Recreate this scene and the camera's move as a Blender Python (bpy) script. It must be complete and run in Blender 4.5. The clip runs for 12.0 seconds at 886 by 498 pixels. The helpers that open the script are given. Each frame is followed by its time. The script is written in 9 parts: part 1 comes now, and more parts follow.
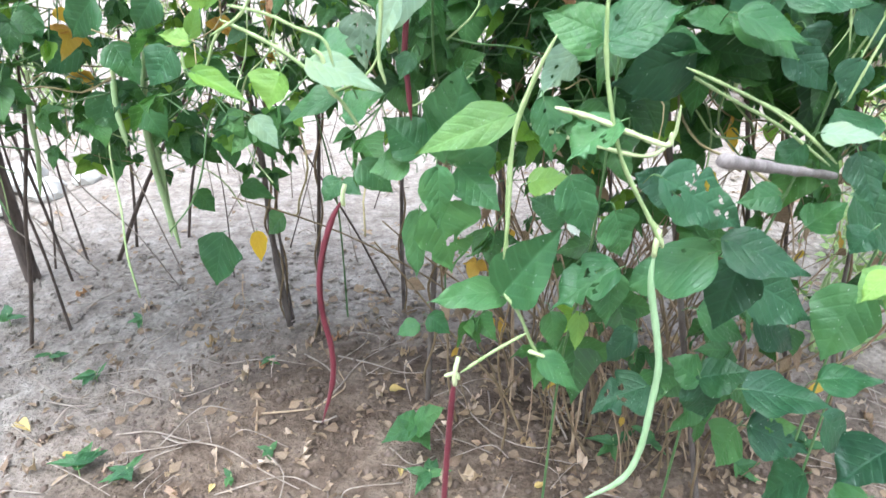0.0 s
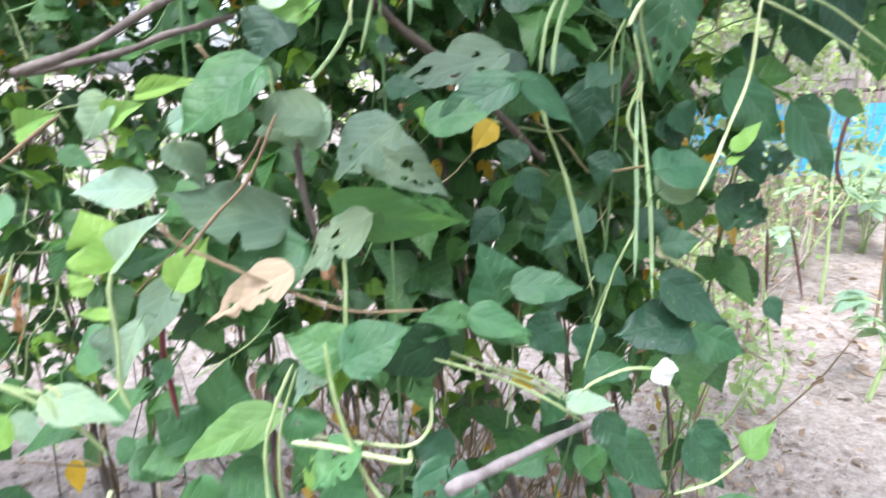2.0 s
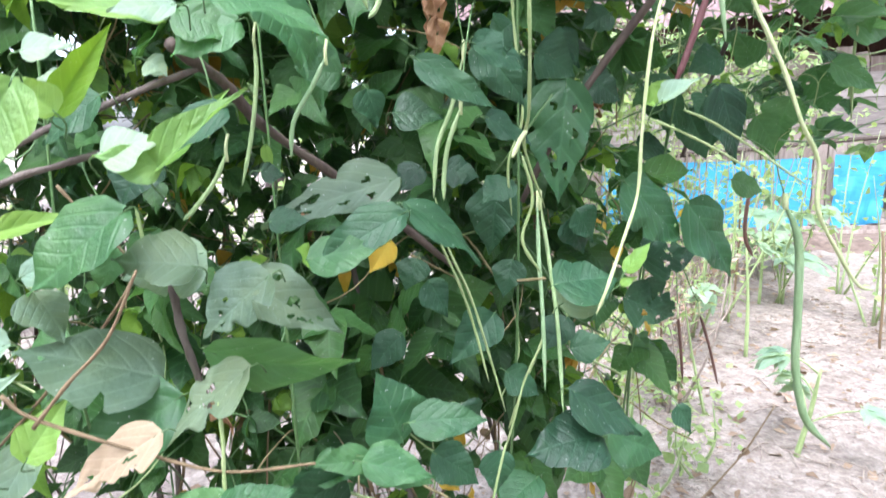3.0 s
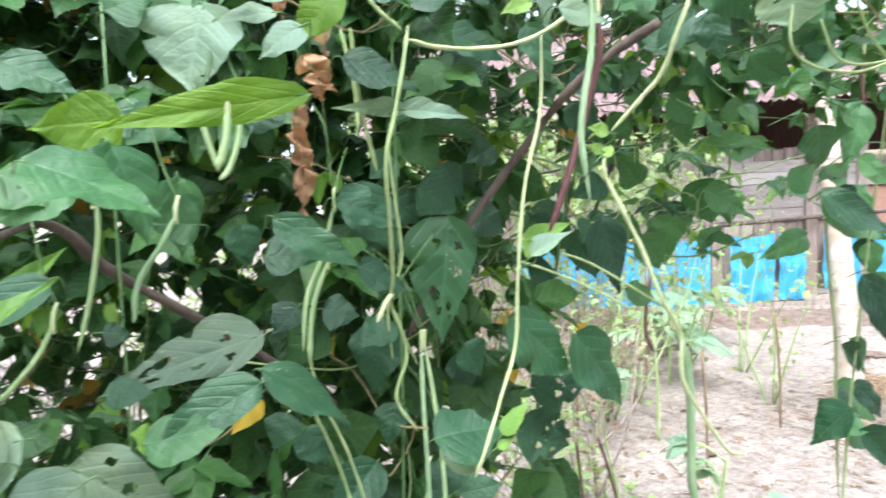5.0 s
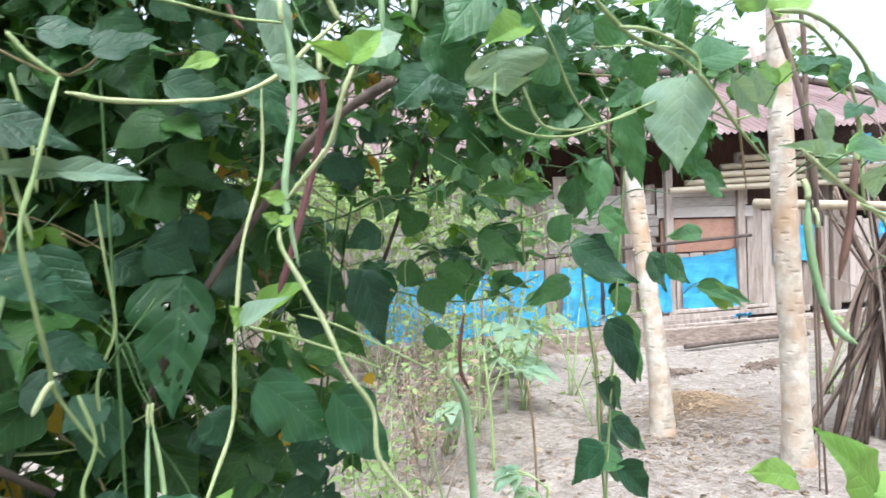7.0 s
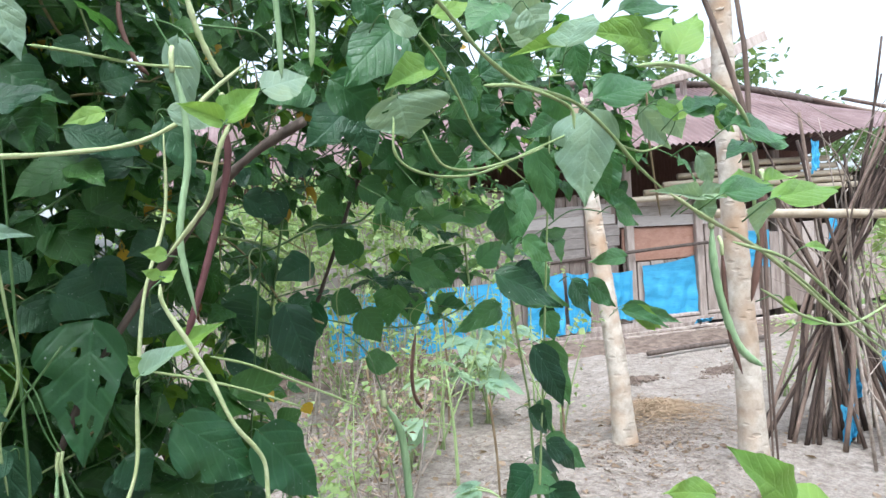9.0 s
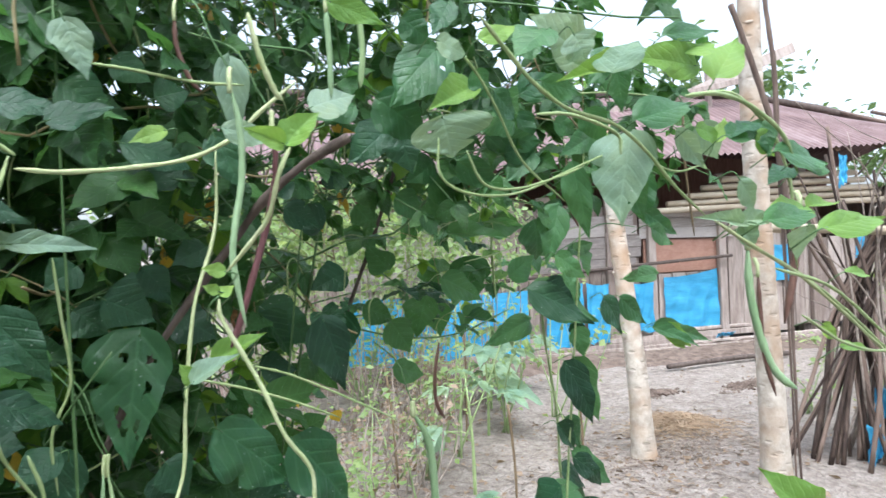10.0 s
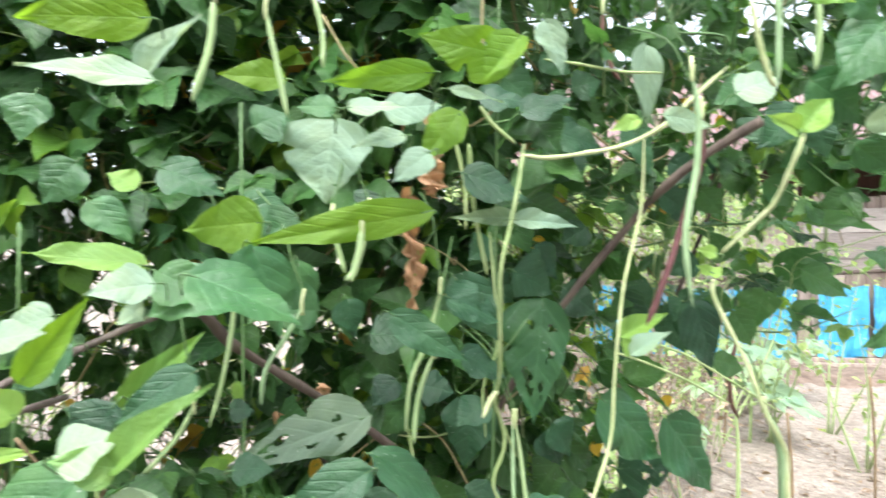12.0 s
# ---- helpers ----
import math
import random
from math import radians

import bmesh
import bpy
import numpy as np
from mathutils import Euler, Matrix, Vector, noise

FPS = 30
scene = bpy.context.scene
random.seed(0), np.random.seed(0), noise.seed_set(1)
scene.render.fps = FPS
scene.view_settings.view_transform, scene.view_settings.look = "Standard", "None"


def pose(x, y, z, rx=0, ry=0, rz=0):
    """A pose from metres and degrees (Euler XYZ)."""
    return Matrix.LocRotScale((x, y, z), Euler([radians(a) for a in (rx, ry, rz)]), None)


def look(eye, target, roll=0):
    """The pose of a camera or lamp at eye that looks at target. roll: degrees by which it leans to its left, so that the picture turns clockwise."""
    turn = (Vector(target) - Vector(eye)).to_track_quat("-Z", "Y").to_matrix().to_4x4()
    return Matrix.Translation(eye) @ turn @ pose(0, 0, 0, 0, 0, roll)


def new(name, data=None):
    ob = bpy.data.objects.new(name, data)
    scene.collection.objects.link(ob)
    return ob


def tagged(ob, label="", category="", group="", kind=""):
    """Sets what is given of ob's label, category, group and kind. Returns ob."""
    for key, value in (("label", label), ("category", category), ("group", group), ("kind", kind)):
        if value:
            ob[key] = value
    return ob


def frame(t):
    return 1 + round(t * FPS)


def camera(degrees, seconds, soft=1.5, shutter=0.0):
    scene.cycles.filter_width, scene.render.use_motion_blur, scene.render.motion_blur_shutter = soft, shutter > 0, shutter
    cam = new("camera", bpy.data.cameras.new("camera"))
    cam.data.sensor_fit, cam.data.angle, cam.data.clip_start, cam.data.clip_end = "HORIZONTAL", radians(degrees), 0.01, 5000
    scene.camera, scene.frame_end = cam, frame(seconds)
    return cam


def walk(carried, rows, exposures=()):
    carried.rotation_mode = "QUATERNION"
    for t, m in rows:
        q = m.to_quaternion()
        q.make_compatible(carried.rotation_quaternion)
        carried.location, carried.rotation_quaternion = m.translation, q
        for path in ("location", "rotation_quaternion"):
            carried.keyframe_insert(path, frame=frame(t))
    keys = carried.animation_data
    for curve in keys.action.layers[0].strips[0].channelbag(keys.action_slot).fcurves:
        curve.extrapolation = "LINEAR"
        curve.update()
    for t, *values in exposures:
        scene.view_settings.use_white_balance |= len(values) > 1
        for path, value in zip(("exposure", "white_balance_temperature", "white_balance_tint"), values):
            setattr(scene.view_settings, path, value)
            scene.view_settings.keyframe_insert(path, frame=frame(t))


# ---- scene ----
cam = camera(70.0, 12.0, shutter=0.5)
PATH = [
    (0, (0.0815, 0.0616, 0.9282), (-0.0392, 1.8279, -0.0022), -0.12),
    (0.5, (0.1011, 0.0699, 0.9538), (0.0173, 1.8603, 0.0665), -0.53),
    (1, (0.1327, 0.0781, 0.9850), (0.2482, 1.9202, 0.2149), -1.00),
    (1.5, (0.1473, 0.0830, 1.0106), (0.2753, 1.9591, 0.3293), -1.37),
    (2, (0.1716, 0.0950, 1.0436), (0.4278, 1.9986, 0.4863), -1.38),
    (2.5, (0.1993, 0.1133, 1.0707), (0.5619, 2.0194, 0.5858), -3.37),
    (3, (0.2131, 0.1196, 1.0905), (0.6667, 2.0288, 0.7044), -2.48),
    (3.2, (0.2164, 0.1203, 1.0989), (0.6428, 2.0428, 0.7497), -3.05),
    (4.8, (0.2503, 0.1376, 1.1431), (0.8806, 2.0285, 0.9776), -2.55),
    (5, (0.2612, 0.1388, 1.1443), (0.9635, 2.0046, 0.9843), -2.08),
    (5.5, (0.2846, 0.1349, 1.1498), (1.1168, 1.9506, 1.0459), -0.88),
    (6, (0.3038, 0.1274, 1.1550), (1.2215, 1.9016, 1.0543), -0.85),
    (6.5, (0.3341, 0.1217, 1.1532), (1.3639, 1.8332, 1.0522), -1.19),
    (7, (0.3611, 0.1165, 1.1617), (1.4732, 1.7770, 1.0853), -2.47),
    (7.5, (0.3846, 0.1126, 1.1746), (1.5453, 1.7398, 1.1055), -2.52),
    (7.7, (0.3884, 0.1055, 1.1765), (1.5526, 1.7306, 1.1165), -2.91),
    (9.3, (0.3972, 0.0795, 1.1837), (1.5913, 1.6834, 1.1418), -3.80),
    (9.5, (0.3937, 0.0782, 1.1875), (1.5772, 1.6900, 1.1503), -3.89),
    (10, (0.3777, 0.0841, 1.1904), (1.5253, 1.7220, 1.1681), -2.54),
    (10.5, (0.3520, 0.0912, 1.1889), (1.3974, 1.7959, 1.1595), -1.54),
    (11, (0.3127, 0.1011, 1.1908), (1.2368, 1.8746, 1.1606), -1.16),
    (11.5, (0.2740, 0.1146, 1.1843), (0.9673, 1.9898, 1.1296), -1.37),
    (12, (0.2302, 0.1256, 1.1931), (0.7296, 2.0614, 1.1353), -0.19),
]
walk(cam, [(t, look(eye, target, roll)) for t, eye, target, roll in PATH], [(0.0, 2.3, 5600, 7), (1.0, 2.32, 5720, 9), (2.5, 2.32, 5720, 15), (3.2, 2.36, 5750, 14), (5.0, 2.28, 5850, 10), (5.5, 2.2, 5850, 8), (7.0, 1.88, 5800, 7), (7.5, 1.75, 5750, 6), (9.5, 1.63, 5700, 7), (10.5, 1.7, 5800, 8), (12.0, 2.36, 6250, 8)])

# ---------- light ----------
world = bpy.data.worlds.new("overcast_sky")
scene.world = world
world.use_nodes = True
wn = world.node_tree
sky = wn.nodes.new("ShaderNodeTexSky")
sky.sky_type, sky.sun_disc = "NISHITA", False
sky.sun_elevation, sky.sun_rotation, sky.dust_density = radians(67), radians(205), 4.0
cloud = wn.nodes.new("ShaderNodeHueSaturation")
cloud.inputs["Saturation"].default_value = 0.35
back = wn.nodes["Background"]
back.inputs["Strength"].default_value = 0.15
wn.links.new(sky.outputs[0], cloud.inputs["Color"])
wn.links.new(cloud.outputs[0], back.inputs["Color"])
sun = new("sun", bpy.data.lights.new("sun", "SUN"))
sun.data.energy, sun.data.angle, sun.data.color = 1.1, radians(50), (1.0, 0.97, 0.92)
sun.matrix_world = look((-1.2, -2.2, 8.0), (0.4, 0.8, 0.6))


# ---------- materials ----------
class Mat:
    """A small node builder."""

    def __init__(self, name, rough=0.7, spec=0.4, metal=0.0):
        self.m = bpy.data.materials.new(name)
        self.m.use_nodes = True
        self.t = self.m.node_tree
        self.b = self.t.nodes["Principled BSDF"]
        self.b.inputs["Roughness"].default_value = rough
        self.b.inputs["Specular IOR Level"].default_value = spec
        self.b.inputs["Metallic"].default_value = metal

    def n(self, kind, **kw):
        node = self.t.nodes.new(kind)
        for k, v in kw.items():
            if k.startswith("i_"):
                node.inputs[k[2:]].default_value = v
        return node

    def link(self, a, b):
        self.t.links.new(a, b)

    def coords(self, which="Object", scale=(1, 1, 1)):
        c = self.n("ShaderNodeTexCoord")
        mp = self.n("ShaderNodeMapping")
        mp.inputs["Scale"].default_value = scale
        self.link(c.outputs[which], mp.inputs[0])
        return mp.outputs[0]

    def noise(self, vec, scale, detail=5.0, rough=0.6):
        x = self.n("ShaderNodeTexNoise", i_Scale=scale, i_Detail=detail, i_Roughness=rough)
        self.link(vec, x.inputs["Vector"])
        return x.outputs["Fac"]

    def ramp(self, fac, stops):
        r = self.n("ShaderNodeValToRGB")
        e = r.color_ramp.elements
        while len(e) < len(stops):
            e.new(0.5)
        for el, (p, c) in zip(e, stops):
            el.position, el.color = p, (*c, 1) if len(c) == 3 else c
        self.link(fac, r.inputs[0])
        return r.outputs[0]

    def math(self, op, a, b=None, c=None):
        x = self.n("ShaderNodeMath")
        x.operation = op
        for i, v in enumerate((a, b, c)):
            if v is None:
                continue
            if isinstance(v, (int, float)):
                x.inputs[i].default_value = v
            else:
                self.link(v, x.inputs[i])
        return x.outputs[0]

    def mix(self, fac, a, b, mode="MIX"):
        x = self.n("ShaderNodeMix")
        x.data_type, x.blend_type = "RGBA", mode
        for s, v in ((x.inputs[0], fac), (x.inputs[6], a), (x.inputs[7], b)):
            if isinstance(v, (int, float)):
                s.default_value = v
            elif isinstance(v, tuple):
                s.default_value = (*v, 1)
            else:
                self.link(v, s)
        return x.outputs[2]

    def colour(self, c):
        self.link(c, self.b.inputs["Base Color"])

    def bump(self, h, strength=0.3, dist=0.01):
        x = self.n("ShaderNodeBump", i_Strength=strength, i_Distance=dist)
        self.link(h, x.inputs["Height"])
        self.link(x.outputs[0], self.b.inputs["Normal"])


def mat_ground():
    k = Mat("dry_soil", 0.95, 0.15)
    v = k.coords()
    big, mid, fine = k.noise(v, 0.9, 4), k.noise(v, 7, 6, 0.7), k.noise(v, 70, 5, 0.7)
    sand = k.ramp(mid, [(0.25, (0.27, 0.228, 0.194)), (0.5, (0.43, 0.372, 0.325)), (0.8, (0.56, 0.495, 0.44))])
    loam = k.ramp(mid, [(0.25, (0.086, 0.060, 0.044)), (0.5, (0.215, 0.160, 0.121)), (0.8, (0.41, 0.325, 0.255))])
    sep = k.n("ShaderNodeSeparateXYZ")
    k.link(v, sep.inputs[0])
    # the dug bed lies under the vines; the swept yard round it is pale
    dx = k.math("DIVIDE", k.math("SUBTRACT", sep.outputs[0], 0.25), 1.25)
    dy = k.math("DIVIDE", k.math("SUBTRACT", sep.outputs[1], 0.72), 0.86)
    r = k.math("ADD", k.math("MULTIPLY", dx, dx), k.math("MULTIPLY", dy, dy))
    r = k.math("ADD", r, k.math("MULTIPLY", k.math("SUBTRACT", big, 0.5), 1.6))
    f = k.ramp(r, [(0.35, (0, 0, 0)), (1.0, (1, 1, 1))])
    c = k.mix(f, loam, sand)
    c = k.mix(0.7, c, k.ramp(fine, [(0.3, (0.45, 0.45, 0.45)), (0.7, (1, 1, 1))]), "MULTIPLY")
    c = k.mix(0.8, c, k.ramp(k.noise(v, 23, 5, 0.7), [(0.35, (0.55, 0.52, 0.5)), (0.62, (1, 1, 1))]), "MULTIPLY")
    k.colour(c)
    k.bump(k.math("ADD", k.math("ADD", mid, k.noise(v, 26, 4, 0.65)), k.math("MULTIPLY", fine, 0.5)), 0.95, 0.025)
    return k.m


def mat_leaf(name, dark, light, island=False, specks=0.5, trans=0.36, rough=0.45, vein=0.07, hue=0.36):
    k = Mat(name, rough, 0.32 if island else 0.42)
    uv = k.coords("UV")
    if island:
        rnd = k.n("ShaderNodeNewGeometry").outputs["Random Per Island"]
    else:
        rnd = k.n("ShaderNodeObjectInfo").outputs["Random"]
    sep = k.n("ShaderNodeSeparateXYZ")
    k.link(uv, sep.inputs[0])
    x = k.math("ABSOLUTE", k.math("SUBTRACT", sep.outputs[0], 0.5))
    s = k.math("FRACT", k.math("MULTIPLY", k.math("SUBTRACT", sep.outputs[1], k.math("ADD", k.math("MULTIPLY", x, 0.85), k.math("MULTIPLY", k.math("MULTIPLY", x, x), 0.8))), 6.0))
    side = k.ramp(s, [(0.0, (1, 1, 1)), (0.16, (0, 0, 0)), (0.84, (0, 0, 0)), (1.0, (1, 1, 1))])
    mid = k.ramp(x, [(0.006, (1, 1, 1)), (0.022, (0, 0, 0))])
    veins = k.mix(1.0, side, mid, "LIGHTEN")
    shift = k.n("ShaderNodeVectorMath")
    shift.operation = "ADD"
    k.link(uv, shift.inputs[0])
    comb = k.n("ShaderNodeCombineXYZ")
    k.link(k.math("MULTIPLY", rnd, 91.0), comb.inputs[0])
    k.link(k.math("MULTIPLY", rnd, 37.0), comb.inputs[1])
    k.link(comb.outputs[0], shift.inputs[1])
    blotch = k.noise(shift.outputs[0], 3.5, 4)
    tone = k.math("ADD", k.math("MULTIPLY", rnd, 0.65), k.math("MULTIPLY", k.math("SUBTRACT", blotch, 0.35), 0.55))
    c = k.mix(tone, dark, light)
    # some leaves lean to yellow-green, and each has a cloudy paler or yellower area
    warm = k.math("FRACT", k.math("MULTIPLY", rnd, 17.3))
    cloud2 = k.ramp(k.noise(shift.outputs[0], 1.6, 3), [(0.42, (0, 0, 0)), (0.68, (1, 1, 1))])
    warm = k.math("MULTIPLY", k.math("ADD", k.math("MULTIPLY", warm, warm), cloud2), hue)
    c = k.mix(warm, c, (1.6, 1.3, 0.8), "MULTIPLY")
    c = k.mix(k.math("MULTIPLY", veins, vein), c, tuple(min(1, q * 2.6 + 0.02) for q in light))
    # pale insect flecks
    vor = k.n("ShaderNodeTexVoronoi", i_Scale=15.0)
    k.link(shift.outputs[0], vor.inputs["Vector"])
    size = k.math("MULTIPLY", k.noise(shift.outputs[0], 30.0, 2), 0.12)
    fleck = k.ramp(k.math("ADD", vor.outputs["Distance"], size), [(0.12, (1, 1, 1)), (0.17, (0, 0, 0))])
    keep = k.ramp(k.noise(shift.outputs[0], 6.0, 2), [(0.47, (0, 0, 0)), (0.52, (1, 1, 1))])
    c = k.mix(k.math("MULTIPLY", k.math("MULTIPLY", fleck, keep), specks), c, (0.62, 0.68, 0.58))
    k.colour(c)
    rr = k.math("ADD", k.math("MULTIPLY", blotch, 0.3), rough - 0.12)
    k.link(rr, k.b.inputs["Roughness"])
    pucker = k.math("MULTIPLY", k.math("ABSOLUTE", k.math("SUBTRACT", s, 0.5)), -0.14)
    k.bump(k.math("ADD", k.math("SUBTRACT", k.math("ADD", k.math("MULTIPLY", blotch, 2.2), k.math("MULTIPLY", k.noise(shift.outputs[0], 11.0, 3), 0.7)), k.math("MULTIPLY", veins, 0.3)), pucker), 0.32, 0.005)
    tr = k.n("ShaderNodeBsdfTranslucent")
    k.link(k.mix(0.5, c, (light[0] * 2.4, light[1] * 2.2, light[2] * 1.0)), tr.inputs["Color"])
    mx = k.n("ShaderNodeMixShader", i_Fac=trans)
    k.link(k.b.outputs[0], mx.inputs[1])
    k.link(tr.outputs[0], mx.inputs[2])
    k.link(mx.outputs[0], k.t.nodes["Material Output"].inputs["Surface"])
    return k.m


def mat_plain(name, a, b, scale=30.0, rough=0.6, stretch=(1, 1, 1), bump=0.3, spec=0.35, rnd=0.0, detail=5.0):
    """Two tones mixed by grain, a second finer grain over it, and a little change from piece to piece."""
    k = Mat(name, rough, spec)
    v = k.coords("Object", stretch)
    g, f = k.noise(v, scale, detail), k.noise(v, scale * 6, 4)
    t = k.math("ADD", k.math("MULTIPLY", k.math("SUBTRACT", g, 0.5), 2.2), 0.5)
    if rnd:
        t = k.math("ADD", t, k.math("MULTIPLY", k.math("SUBTRACT", k.n("ShaderNodeObjectInfo").outputs["Random"], 0.5), rnd))
    c = k.mix(k.math("MINIMUM", k.math("MAXIMUM", t, 0.0), 1.0), a, b)
    c = k.mix(0.35, c, k.ramp(f, [(0.3, (0.5, 0.5, 0.5)), (0.7, (1, 1, 1))]), "MULTIPLY")
    k.colour(c)
    k.bump(k.math("ADD", g, k.math("MULTIPLY", f, 0.5)), bump, 0.004)
    return k.m


def mat_trunk():
    k = Mat("papaya_bark", 0.85, 0.2)
    v = k.coords()
    g = k.noise(v, 14, 6, 0.65)
    patch = k.noise(v, 3.2, 3)
    c = k.ramp(g, [(0.3, (0.30, 0.25, 0.20)), (0.55, (0.50, 0.44, 0.37)), (0.75, (0.63, 0.575, 0.50))])
    c = k.mix(k.ramp(patch, [(0.44, (0, 0, 0)), (0.62, (0.8, 0.8, 0.8))]), c, (0.36, 0.23, 0.135))
    vor = k.n("ShaderNodeTexVoronoi", i_Scale=13.0)
    k.link(k.coords("Object", (1.0, 1.0, 2.4)), vor.inputs["Vector"])
    scar = k.ramp(vor.outputs["Distance"], [(0.18, (1, 1, 1)), (0.3, (0, 0, 0))])
    c = k.mix(k.math("MULTIPLY", scar, k.math("MULTIPLY", patch, 0.28)), c, (0.20, 0.155, 0.12))
    k.colour(c)
    k.bump(k.math("SUBTRACT", g, k.math("MULTIPLY", scar, 0.5)), 0.6, 0.010)
    return k.m


def mat_roof():
    k = Mat("rusty_sheet", 0.7, 0.4, 0.15)
    v = k.coords()
    g, s = k.noise(v, 2.2, 6, 0.65), k.noise(k.coords("Object", (5, 0.6, 1)), 3.0, 4)
    c = k.ramp(g, [(0.3, (0.125, 0.078, 0.072)), (0.5, (0.19, 0.125, 0.12)), (0.72, (0.28, 0.21, 0.205))])
    c = k.mix(0.6, c, k.ramp(s, [(0.35, (0.6, 0.55, 0.55)), (0.65, (1, 1, 1))]), "MULTIPLY")
    k.colour(c)
    return k.m


def mat_tarp():
    k = Mat("blue_tarpaulin", 0.5, 0.4)
    v = k.coords()
    g, f = k.noise(v, 3.0, 5), k.noise(k.coords("Object", (2, 1, 9)), 3.0, 4)
    c = k.ramp(g, [(0.3, (0.04, 0.27, 0.48)), (0.7, (0.085, 0.40, 0.64))])
    c = k.mix(0.4, c, k.ramp(f, [(0.3, (0.55, 0.6, 0.65)), (0.7, (1, 1, 1))]), "MULTIPLY")
    k.colour(c)
    k.bump(f, 0.5, 0.02)
    return k.m


